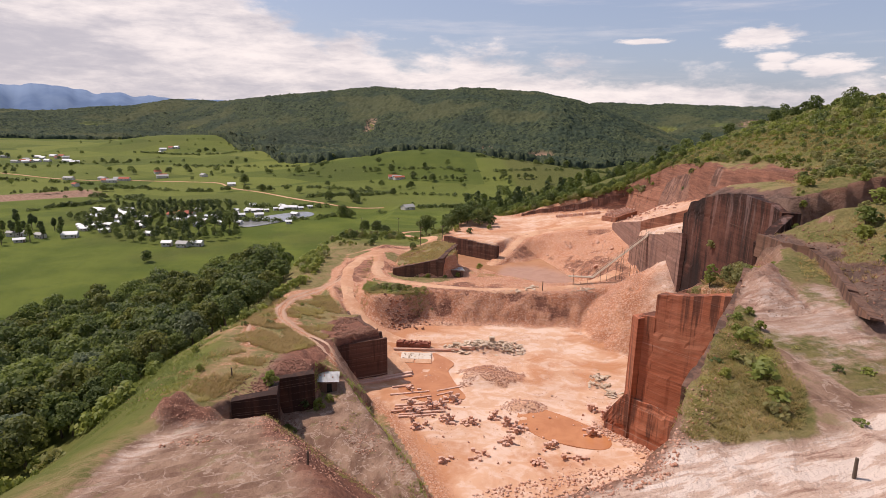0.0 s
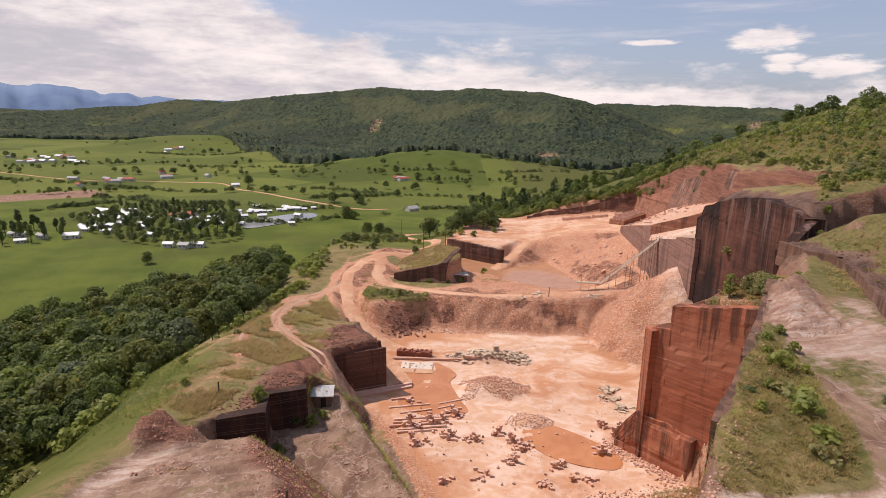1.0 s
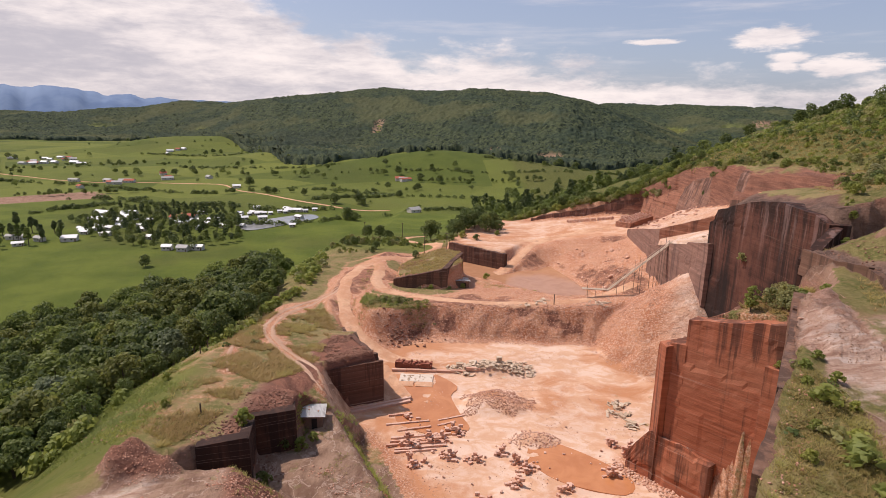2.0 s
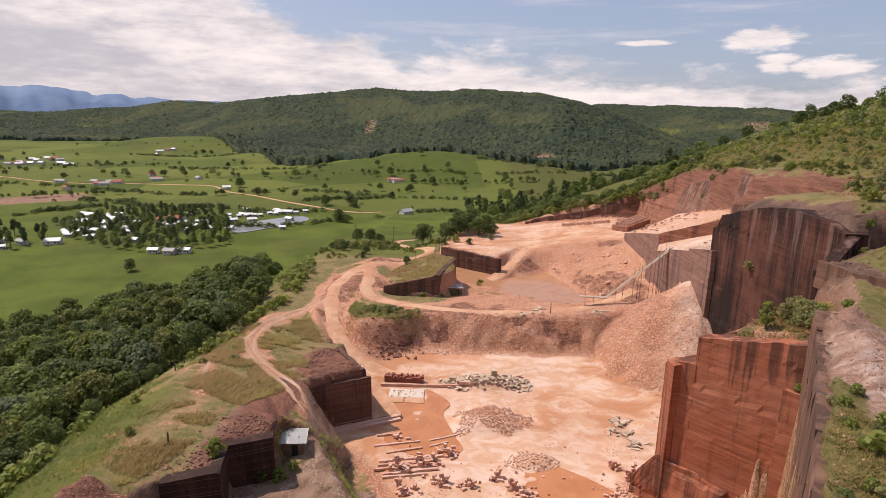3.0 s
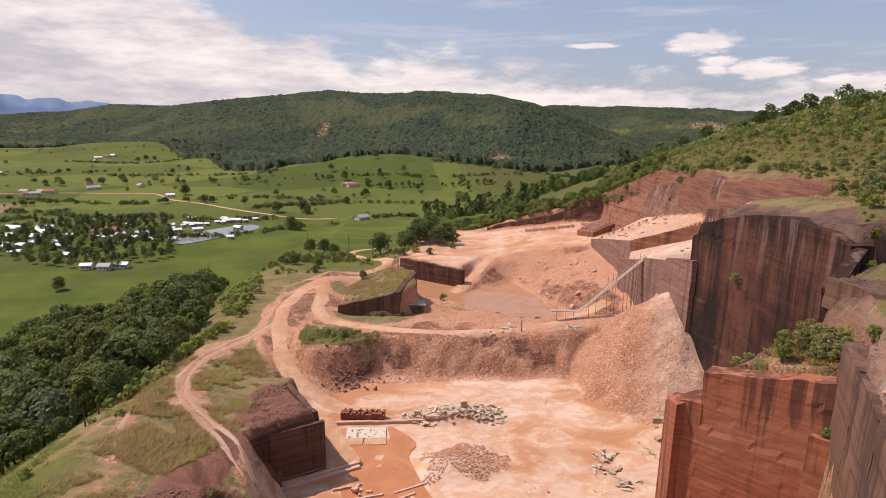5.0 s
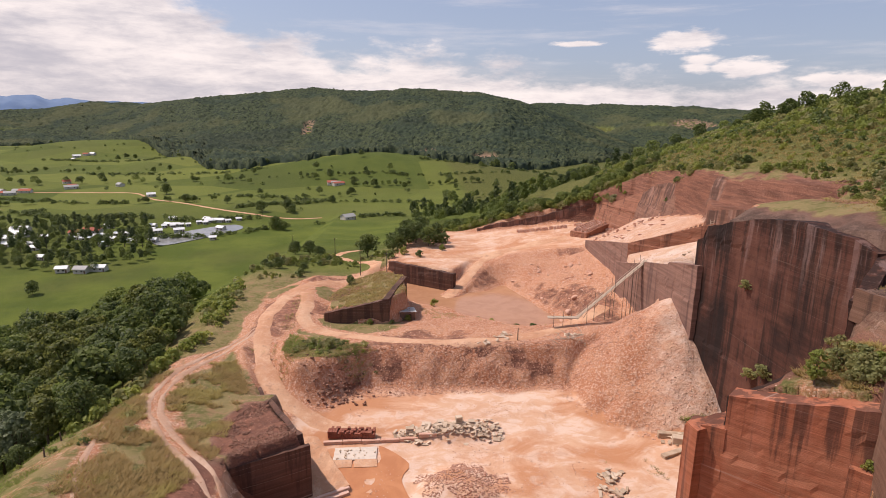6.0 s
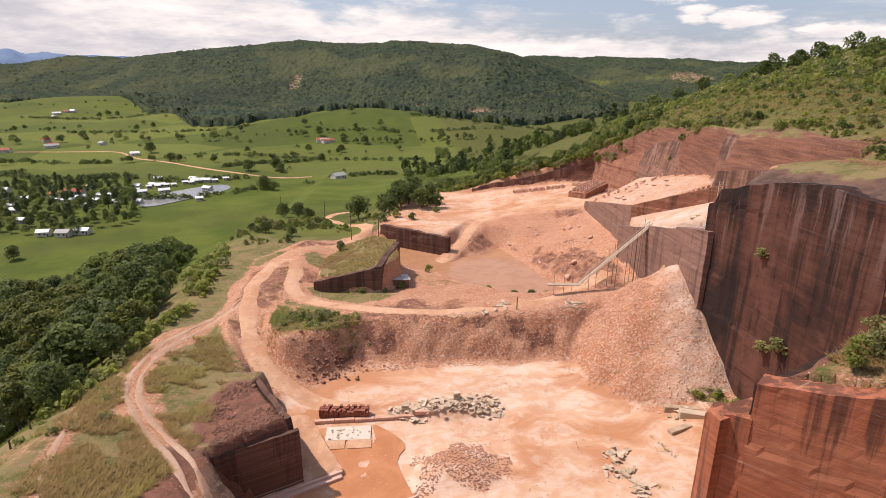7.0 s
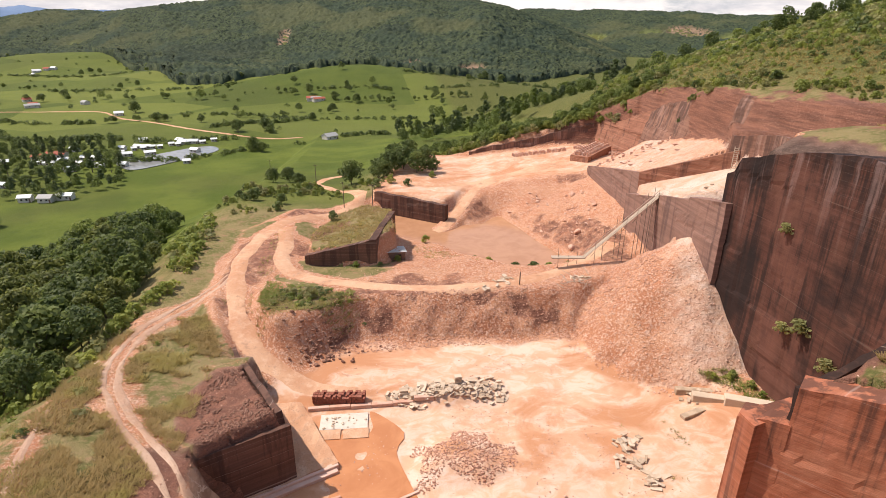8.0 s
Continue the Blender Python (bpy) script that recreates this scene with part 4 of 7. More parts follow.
G_ROCK = np.maximum(G_ROCK, steep * old) * (1 - foot)
G_BARE = np.maximum(G_BARE, 0.55 * foot)
# fields tilled bare, far off
field = smooth(inside(GX, GY, [(-560, 610), (-455, 700), (-400, 655), (-500, 580)]), -4, 4)
G_ROCK = np.maximum(G_ROCK, field * 0.8)
G_RED = np.maximum(G_RED, field * 0.3)


def ground_z(x, y):
    i = np.clip(np.searchsorted(XS, x) - 1, 0, len(XS) - 2)
    j = np.clip(np.searchsorted(YS, y) - 1, 0, len(YS) - 2)
    u, v = (x - XS[i]) / (XS[i + 1] - XS[i]), (y - YS[j]) / (YS[j + 1] - YS[j])
    return (GZ[j, i] * (1 - u) + GZ[j, i + 1] * u) * (1 - v) + (GZ[j + 1, i] * (1 - u) + GZ[j + 1, i + 1] * u) * v


def grid_mesh(name, px_, py_, pz_, mat, keep=None):
    rows, cols = px_.shape
    idx = np.arange(rows * cols).reshape(rows, cols)
    quads = np.stack([idx[:-1, :-1], idx[:-1, 1:], idx[1:, 1:], idx[1:, :-1]], -1).reshape(-1, 4)
    if keep is not None:
        quads = quads[keep.reshape(-1)]
    me = bpy.data.meshes.new(name)
    me.vertices.add(rows * cols)
    me.vertices.foreach_set("co", np.stack([px_, py_, pz_], -1).astype(np.float32).ravel())
    me.loops.add(quads.size)
    me.loops.foreach_set("vertex_index", quads.astype(np.int32).ravel())
    me.polygons.add(len(quads))
    me.polygons.foreach_set("loop_start", np.arange(0, quads.size, 4, dtype=np.int32))
    me.materials.append(mat)
    me.update(calc_edges=True)
    me.shade_smooth()
    return me


ground_mesh = grid_mesh("ground", GX, GY, GZ, M_GROUND)
for layer, (r_, g_, b_) in (("cover", (G_BARE, G_PALE, G_ROCK)), ("plants", (G_DRY, G_SCRUB, G_RED)), ("kinds", (G_STREAK, G_CRUST, G_MUD))):
    store = ground_mesh.attributes.new(layer, "FLOAT_COLOR", "POINT")
    store.data.foreach_set("color", np.stack([r_, g_, b_, np.ones_like(r_)], -1).astype(np.float32).ravel())
tagged(new("ground", ground_mesh), "grassy valley and hillside cut open by a red stone quarry", "ground", kind="structure")


# ---- water ----
def water_sheet(name, poly, z, mat, label):
    pts = [tuple(p) for p in cat_rom(poly + poly[:1], 1.2)[:-1]]
    bm = bmesh.new()
    ring = [bm.verts.new((p[0], p[1], z)) for p in pts]
    bm.faces.new(ring)
    bmesh.ops.recalc_face_normals(bm, faces=bm.faces[:])
    low = bmesh.ops.extrude_face_region(bm, geom=bm.faces[:])["geom"]
    bmesh.ops.translate(bm, vec=(0, 0, -0.4), verts=[g for g in low if isinstance(g, bmesh.types.BMVert)])
    me = bpy.data.meshes.new(name)
    bm.to_mesh(me)
    bm.free()
    me.materials.append(mat)
    return tagged(new(name, me), label, "water", kind="structure")


water_sheet("water", [(p[0], p[1]) for p in [(5, 198), (2, 224), (12, 222), (24, 212), (31, 207), (37, 208), (45, 216), (49, 198), (52, 188), (57, 173), (47, 167.5), (36, 171), (26, 176), (18, 184), (10, 189)]], 2.3, M_POND, "muddy red-brown pond on the quarry terrace")
water_sheet("water_pool", [(-7.5, 106.5), (-9.5, 113), (-1.5, 113.2), (-1.4, 118.6), (4, 112.5), (2.5, 108), (4.5, 100), (6, 94), (-1, 92), (-9, 97)], 0.12, M_POOL, "shallow orange puddle on the quarry floor")
water_sheet("water_puddle", [(16, 84), (19, 91), (26, 88), (34, 80), (32, 75), (22, 78)], 0.10, M_POOL, "shallow orange puddle beside cut stones")
water_sheet("water_lake", LAKE, -39.3, M_LAKE, "grey fish pond beside the grove in the valley")


# ---- roads ----
def ribbon(name, line, width, lift, mat, label, seed=0, ruts=0.0):
    pts = cat_rom(line, 1.0)
    way = np.gradient(pts, axis=0)
    way /= np.linalg.norm(way, axis=1)[:, None]
    side = np.stack([way[:, 1], -way[:, 0]], 1)
    along = np.arange(len(pts))
    cols = np.linspace(-1, 1, 9)
    wob_l, wob_r = rough(along * 1.0, along * 0 + seed, 7, 4, seed) * 1.0, rough(along * 1.0, along * 0 + seed, 7, 4, seed + 5) * 1.0
    px_, py_, pz_ = [], [], []
    for c in cols:
        reach = c * width / 2 + np.where(c > 0, wob_r * c, wob_l * c)
        x, y = pts[:, 0] + side[:, 0] * reach, pts[:, 1] + side[:, 1] * reach
        z = ground_z(x, y) + lift * (1 - abs(c) ** 6 * 1.6) - ruts * math.exp(-((abs(c) - 0.45) / 0.16) ** 2)
        px_.append(x), py_.append(y), pz_.append(z)
    me = grid_mesh(name, np.array(px_), np.array(py_), np.array(pz_), mat)
    return tagged(new(name, me), label, "road", kind="structure")


ribbon("road", ROAD_MAIN, 4.6, 0.16, M_ROAD, "winding red dirt road climbing out of the quarry", 1, 0.07)
ribbon("road_terrace", ROAD_TERRACE, 4.6, 0.17, M_ROAD, "red dirt road curving across the quarry terrace", 2, 0.07)
ribbon("road_spur", ROAD_SPUR, 4.2, 0.18, M_ROAD, "dirt ramp running down to the pond", 3, 0.05)
ribbon("road_upper", ROAD_UPPER, 5.0, 0.17, M_ROAD, "dirt road over the upper terrace", 4, 0.05)
ribbon("road_valley", VALLEY_ROAD, 3.4, 0.5, M_ROAD, "pale dirt road through the meadows", 6, 0.0)


def beside(line, off):
    """A line shifted sideways, to its right."""
    pts = cat_rom(line, 4.0)
    way = np.gradient(pts, axis=0)
    way /= np.linalg.norm(way, axis=1)[:, None]
    return [(p[0] + w[1] * off, p[1] - w[0] * off) for p, w in zip(pts, way)]


ribbon("track", beside(TRACK, -0.95), 1.15, 0.10, M_TRACK, "worn rut of a farm track along the ridge", 7, 0.04)
ribbon("track_rut", beside(TRACK, 0.95), 1.25, 0.10, M_TRACK, "worn rut of a farm track along the ridge", 9, 0.04)
ribbon("path", BRANCH, 0.9, 0.08, M_TRACK, "eroded footpath down the dry ridge", 11, 0.05)


# ---- sawn rock faces ----
def rock_wall(name, label, p0, p1, tops, bottoms, thick, mat, batter=0.0, seed=0, step=0.7, ledges=0.12, ragged=0.35):
    """A sawn face from p0 to p1 (left to right as seen from its front), with courses, saw benches and a ragged top."""
    p0, p1 = np.array(p0, float), np.array(p1, float)
    length = np.linalg.norm(p1 - p0)
    way = (p1 - p0) / length
    front = np.array([way[1], -way[0]])
    cols = max(4, int(length / step) + 1)
    s = np.linspace(0, length, cols)
    top = np.interp(s, [a for a, _ in tops], [b for _, b in tops]) + rough(s, s * 0 + seed * 3.1, 2.5, 3, seed) * ragged
    bottom = np.interp(s, [a for a, _ in bottoms], [b for _, b in bottoms])
    rows = max(5, int((top.max() - bottom.min()) / 0.8) + 1)
    t = np.linspace(0, 1, rows)[:, None]
    z = bottom[None, :] + (top - bottom)[None, :] * t
    sx = np.repeat(s[None, :], rows, 0)
    course = np.floor((z + 0.25 * rough(sx, z * 0, 14, 2, seed + 2)) / 1.9)
    out = (lattice(course, course * 0 + 3.0, seed) - 0.5) * ledges + rough(sx, z, 3.2, 4, seed + 4) * (0.10 if ledges < 0.2 else 0.30)
    panel = np.floor(sx / 7.5 + lattice(course * 0, course * 0, seed))
    out = out + (lattice(panel, np.floor(course / 4), seed + 8) - 0.5) * ledges * 1.6
    out = out - batter * (z - bottom.min())
    fx, fy = p0[0] + way[0] * sx + front[0] * out, p0[1] + way[1] * sx + front[1] * out
    verts = np.stack([fx, fy, z], -1).reshape(-1, 3).tolist()
    idx = np.arange(rows * cols).reshape(rows, cols)
    faces = np.stack([idx[:-1, :-1], idx[:-1, 1:], idx[1:, 1:], idx[1:, :-1]], -1).reshape(-1, 4).tolist()
    base = len(verts)
    for k in range(cols):   # back of the slab: top and bottom edge
        bx, by = p0 + way * s[k] - front * thick
        verts += [(bx, by, top[k] - 0.15), (bx, by, bottom[k])]
    for k in range(cols - 1):
        a, b = base + 2 * k, base + 2 * k + 2
        faces += [(int(idx[-1, k]), int(idx[-1, k + 1]), b, a), (a, b, b + 1, a + 1)]
    for k, flip in ((0, False), (cols - 1, True)):
        ring = [int(i) for i in idx[:, k]] + [base + 2 * k, base + 2 * k + 1]
        faces.append(ring if flip else ring[::-1])
    ob = solid(name, verts, faces, mat, label, "rock face", kind="structure")
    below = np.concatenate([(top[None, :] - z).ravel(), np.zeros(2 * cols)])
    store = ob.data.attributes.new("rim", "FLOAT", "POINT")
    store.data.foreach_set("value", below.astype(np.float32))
    return ob


def on_face(s, off=0.0):
    return (FACE_A[0] + FACE_U[0] * s - FACE_N[0] * off, FACE_A[1] + FACE_U[1] * s - FACE_N[1] * off)


rock_wall("wall_red", "tall sawn red sandstone face with dark water stains", on_face(-0.1), on_face(15.4), [(0, 30.6), (15.4, 34.4)], [(0, -0.5), (15.4, -0.5)], 3.2, M_RED, 0.0, 1, 0.6, 0.10, 0.3)
rock_wall("wall_red_step", "lower red sandstone step beside the tall face", on_face(-4.6), on_face(0.1), [(0, 25.2), (4.7, 26.4)], [(0, -0.5), (4.7, -0.5)], 3.4, M_RED, 0.0, 2, 0.6, 0.10, 0.5)
rock_wall("wall_red_pillar", "lower sawn pier of red sandstone with weeds on top", on_face(12.1, 1.0), on_face(15.3, 1.0), [(0, 27.3), (3.2, 27.5)], [(0, -0.5), (3.2, -0.5)], 1.6, M_RED, 0.0, 31, 0.5, 0.1, 0.2)
rock_wall("wall_red_plinth", "low red sandstone plinth at the foot of the tall face", on_face(-8.0, 0.9), on_face(7.0, 0.9), [(0, 3.0), (4.0, 9.4), (15.0, 8.2)], [(0, -0.5), (15, -0.5)], 1.6, M_RED, 0.02, 3, 0.6, 0.3, 0.6)
end_a, end_b = on_face(-4.4), on_face(0.1)
rock_wall("wall_red_flank", "shaded flank of the red sandstone buttress", (end_a[0] + 8.0, end_a[1] + 1.2), end_a, [(0, 26.5), (8, 25.4)], [(0, -0.5), (8, -0.5)], 2.0, M_RED, 0.0, 4)
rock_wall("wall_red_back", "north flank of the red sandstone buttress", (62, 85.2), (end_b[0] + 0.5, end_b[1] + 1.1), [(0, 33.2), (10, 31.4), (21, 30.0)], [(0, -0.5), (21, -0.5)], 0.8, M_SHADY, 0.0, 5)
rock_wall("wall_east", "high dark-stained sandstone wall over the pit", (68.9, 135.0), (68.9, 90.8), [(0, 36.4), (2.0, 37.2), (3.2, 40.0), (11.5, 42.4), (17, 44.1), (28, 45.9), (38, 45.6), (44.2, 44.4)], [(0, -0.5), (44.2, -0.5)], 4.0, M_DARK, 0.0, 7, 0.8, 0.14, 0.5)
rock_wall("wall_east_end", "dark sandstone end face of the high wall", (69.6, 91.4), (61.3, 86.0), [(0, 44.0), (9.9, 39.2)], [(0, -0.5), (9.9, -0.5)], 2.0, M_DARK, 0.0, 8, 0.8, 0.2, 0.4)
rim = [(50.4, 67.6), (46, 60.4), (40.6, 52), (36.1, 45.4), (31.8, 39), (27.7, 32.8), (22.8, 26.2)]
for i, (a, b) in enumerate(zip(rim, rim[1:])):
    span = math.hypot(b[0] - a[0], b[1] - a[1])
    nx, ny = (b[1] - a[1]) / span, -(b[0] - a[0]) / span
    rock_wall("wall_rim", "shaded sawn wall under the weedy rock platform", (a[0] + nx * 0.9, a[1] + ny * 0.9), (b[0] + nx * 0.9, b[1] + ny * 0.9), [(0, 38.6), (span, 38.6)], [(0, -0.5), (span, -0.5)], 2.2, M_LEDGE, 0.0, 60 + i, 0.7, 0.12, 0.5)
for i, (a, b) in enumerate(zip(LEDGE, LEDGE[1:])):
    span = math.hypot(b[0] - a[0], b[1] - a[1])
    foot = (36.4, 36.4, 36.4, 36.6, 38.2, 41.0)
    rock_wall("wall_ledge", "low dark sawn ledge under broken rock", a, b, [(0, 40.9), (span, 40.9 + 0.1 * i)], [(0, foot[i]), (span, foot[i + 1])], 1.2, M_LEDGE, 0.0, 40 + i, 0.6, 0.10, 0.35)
rock_wall("wall_shelf", "sawn grey-brown sandstone face under the lower bench", (67.7, 172.5), (67.7, 131.8), [(0, 21.6), (6, 22.8), (14, 24.8), (16.5, 25.8), (28.5, 28.3), (28.7, 29.0), (40.7, 31.3)], [(0, 6), (41, 4)], 3.5, M_SHELF, 0.0, 9, 0.7, 0.12, 0.1)
rock_wall("wall_bench", "sawn stepped sandstone face between two benches", (71.6, 174.6), (87.6, 158.2), [(0, 26.6), (23, 35.6)], [(0, 22), (23, 29.5)], 2.5, M_TERRACE, 0.0, 10, 0.6, 0.25, 0.15)
rock_wall("wall_bench_side", "dark sawn face along the west of the upper bench", (75.9, 219.5), (71.9, 174.4), [(0, 17.4), (22, 22), (45, 26.5)], [(0, 10), (45, 10)], 2.5, M_SHELF, 0.0, 11, 0.7, 0.15, 0.25)
rock_wall("wall_corner", "dark sandstone corner behind the ladder", (86.8, 161.2), (90.0, 149.5), [(0, 38.4), (12, 40.4)], [(0, 28), (12, 30)], 4.0, M_BACK, 0.0, 12, 0.7, 0.15, 0.3)
rock_wall("wall_corner_south", "dark sandstone wall behind the lower bench", (90.0, 149.5), (82.0, 130.0), [(0, 40.4), (10, 41.4), (21, 42.4)], [(0, 28), (21, 30)], 4.0, M_BACK, 0.0, 27, 0.7, 0.15, 0.4)
rock_wall("wall_back", "long sloping red rock wall under the grassy hill", (97.8, 229.5), (90.6, 170), [(0, 34.5), (10, 38), (30, 42.6), (45, 45.0), (60, 46.4)], [(0, 22), (57, 30)], 7.0, M_BACK, 0.30, 13, 0.9, 0.4, 1.2)
rock_wall("wall_back_south", "red rock wall running on above the dark corner", (91.5, 171), (95.5, 128), [(0, 46.4), (8, 46.7), (25, 47.7), (43, 50.2)], [(0, 34), (43, 41)], 5.0, M_BACK, 0.22, 14, 0.9, 0.5, 1.2)
rock_wall("wall_north", "red quarry wall behind the stacked stone", (44, 275), (95.4, 263.6), [(0, 11.0), (8, 13.6), (30, 18.0), (53, 24.8)], [(0, 6), (53, 11)], 3.0, M_BACK, 0.08, 15, 0.9, 0.3, 0.8)
rock_wall("wall_north_east", "pale red quarry wall below the shrubs", (95.2, 264.2), (99.2, 228.5), [(0, 24.4), (18, 28.5), (36, 35.5)], [(0, 13), (36, 16)], 6.0, M_TERRACE, 0.2, 17, 0.9, 0.3, 0.8)
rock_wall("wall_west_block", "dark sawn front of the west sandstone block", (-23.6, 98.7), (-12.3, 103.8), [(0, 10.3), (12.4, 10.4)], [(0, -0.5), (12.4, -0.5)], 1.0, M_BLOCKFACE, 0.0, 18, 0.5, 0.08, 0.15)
def tops_behind(p0, p1, gap=1.5, k=9):
    """Heights of the ground just behind a face, for its upper edge."""
    (ax, ay), (bx, by) = p0, p1
    length = math.hypot(bx - ax, by - ay)
    nx, ny = (by - ay) / length, -(bx - ax) / length
    return [(length * i / k, float(ground_z(ax + (bx - ax) * i / k - nx * gap, ay + (by - ay) * i / k - ny * gap)) - 0.15) for i in range(k + 1)]


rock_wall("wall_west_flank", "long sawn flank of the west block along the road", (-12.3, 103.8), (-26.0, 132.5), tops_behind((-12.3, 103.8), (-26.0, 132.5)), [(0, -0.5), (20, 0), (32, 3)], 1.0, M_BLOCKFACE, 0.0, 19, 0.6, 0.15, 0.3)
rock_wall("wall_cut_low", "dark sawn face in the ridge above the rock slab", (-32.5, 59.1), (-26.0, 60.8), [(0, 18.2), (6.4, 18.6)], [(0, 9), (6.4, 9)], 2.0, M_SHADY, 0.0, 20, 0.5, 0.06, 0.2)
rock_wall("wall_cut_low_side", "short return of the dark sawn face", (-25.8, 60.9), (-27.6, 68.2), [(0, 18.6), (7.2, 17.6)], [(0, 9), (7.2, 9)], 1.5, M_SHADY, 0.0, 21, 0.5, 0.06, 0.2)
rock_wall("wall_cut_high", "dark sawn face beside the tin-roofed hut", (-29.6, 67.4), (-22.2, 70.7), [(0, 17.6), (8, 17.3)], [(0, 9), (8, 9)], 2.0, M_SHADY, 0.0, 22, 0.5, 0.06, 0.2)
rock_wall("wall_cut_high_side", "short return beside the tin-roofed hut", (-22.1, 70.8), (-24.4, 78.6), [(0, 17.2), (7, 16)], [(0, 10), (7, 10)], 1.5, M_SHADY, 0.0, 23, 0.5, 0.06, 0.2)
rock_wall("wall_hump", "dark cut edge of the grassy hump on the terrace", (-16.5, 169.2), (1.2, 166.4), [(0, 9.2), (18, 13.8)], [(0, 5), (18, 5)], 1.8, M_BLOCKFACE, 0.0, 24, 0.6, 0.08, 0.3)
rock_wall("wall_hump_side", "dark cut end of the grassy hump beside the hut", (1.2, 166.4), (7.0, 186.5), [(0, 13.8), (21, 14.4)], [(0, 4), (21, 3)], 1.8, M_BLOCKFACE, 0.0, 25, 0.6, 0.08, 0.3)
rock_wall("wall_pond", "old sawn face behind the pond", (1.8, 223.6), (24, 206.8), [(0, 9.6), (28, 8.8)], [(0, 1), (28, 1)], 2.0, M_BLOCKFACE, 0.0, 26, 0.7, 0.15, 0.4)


# ---- far range: forest canopy and mountains tinted blue for haze ----
def mat_canopy():
    mat, n, sh = material("forest_canopy")
    pos = n.add("ShaderNodeNewGeometry").outputs["Position"]
    tree = n.noise(pos, 0.11, 3.0, 0.6)
    stand = n.noise(pos, 0.008, 5.0, 0.6)
    patch = n.noise(pos, 0.0032, 4.0, 0.55)
    crown = n.add("ShaderNodeTexVoronoi", {"Vector": pos, "Scale": 0.12})
    pick = n.add("ShaderNodeSeparateColor", {0: crown.outputs["Color"]}).outputs[0]
    kinds_node = n.add("ShaderNodeAttribute")
    kinds_node.attribute_name = "stand"
    kinds = n.add("ShaderNodeSeparateColor", {0: kinds_node.outputs["Color"]}).outputs
    colour = n.mix(n.ramp(tree, 0.36, 0.62), (0.020, 0.031, 0.022), (0.062, 0.079, 0.040))
    colour = n.mix(n.math("MULTIPLY", n.ramp(pick, 0.35, 0.95), 0.5), colour, (0.088, 0.104, 0.050))
    colour = n.mix(n.math("MULTIPLY", n.ramp(stand, 0.48, 0.60), 0.6), colour, (0.034, 0.052, 0.036))
    colour = n.mix(n.math("MULTIPLY", n.ramp(patch, 0.52, 0.62), 0.6), colour, (0.100, 0.105, 0.050))
    colour = n.mix(n.math("MULTIPLY", kinds[0], 0.7), colour, n.mix(pick, (0.022, 0.034, 0.024), (0.050, 0.062, 0.038)))
    colour = n.mix(kinds[2], colour, n.mix(tree, (0.12, 0.145, 0.045), (0.17, 0.18, 0.065)))
    colour = n.mix(n.math("MULTIPLY", kinds[1], n.ramp(tree, 0.40, 0.52)), colour, n.mix(pick, (0.34, 0.215, 0.15), (0.22, 0.15, 0.095)))
    finish(n, sh, colour, 0.9, n.math("ADD", tree, n.math("MULTIPLY", pick, 0.6)), 0.7, 4.0, 0.1)
    return mat


M_CANOPY = mat_canopy()


def forest(name, bear, near, back, rows, label, seed):
    """Crowded crowns over the land between two arcs."""
    bb, q = np.meshgrid(np.radians(bear), np.linspace(0, 1, rows))
    near, back = np.interp(bear, *near), np.interp(bear, *back)
    rr = near[None, :] + (back - near)[None, :] * q + rough(bb * 900, q * 0, 20, 3, seed) * 60 * (1 - q)
    cx, cy = rr * np.sin(bb) + rough(bb * 900, rr, 9, 2, seed + 1) * 7, rr * np.cos(bb) + rough(bb * 900, rr, 9, 2, seed + 3) * 7
    ground = natural(cx, cy)
    cz = ground + 4.0 + 9 * (0.5 - np.abs(value_noise(cx / 11, cy / 11, seed + 5)) * 2) + 7 * lattice(np.floor(cx / 8), np.floor(cy / 8), seed) + 5 * rough(cx, cy, 60, 3, seed + 9)
    scar = smooth(np.hypot((cx - SCAR[0]) / 95, (cy - SCAR[1]) / 80) + rough(cx, cy, 60, 3, 91) * 0.6, 1.05, 0.8)
    gap = smooth(rough(cx, cy, 240, 3, 71), 0.40, 0.46) * smooth(q, 0.02, 0.1) * smooth(q, 0.5, 0.4)
    bare = np.zeros_like(cx)
    for px_, py_, sx, sy in CLEARINGS:
        bare = np.maximum(bare, smooth(np.hypot((cx - px_) / sx, (cy - py_) / sy) + rough(cx, cy, 60, 3, 93) * 0.8, 1.0, 0.75))
    dark = np.zeros_like(cx)
    for poly in PLANTATIONS:
        dark = np.maximum(dark, smooth(inside(cx, cy, poly), -6, 10))
    cz = cz - 9 * np.maximum(np.maximum(scar, gap), bare) + 3 * dark
    cz = np.where(q <= 0, ground - 3, cz)
    me = grid_mesh(name, cx, cy, cz, M_CANOPY)
    store = me.attributes.new("stand", "FLOAT_COLOR", "POINT")
    store.data.foreach_set("color", np.stack([dark, np.maximum(bare, scar), gap, np.ones_like(bare)], -1).astype(np.float32).ravel())
    return tagged(new(name, me), label, "woods", kind="stuff")


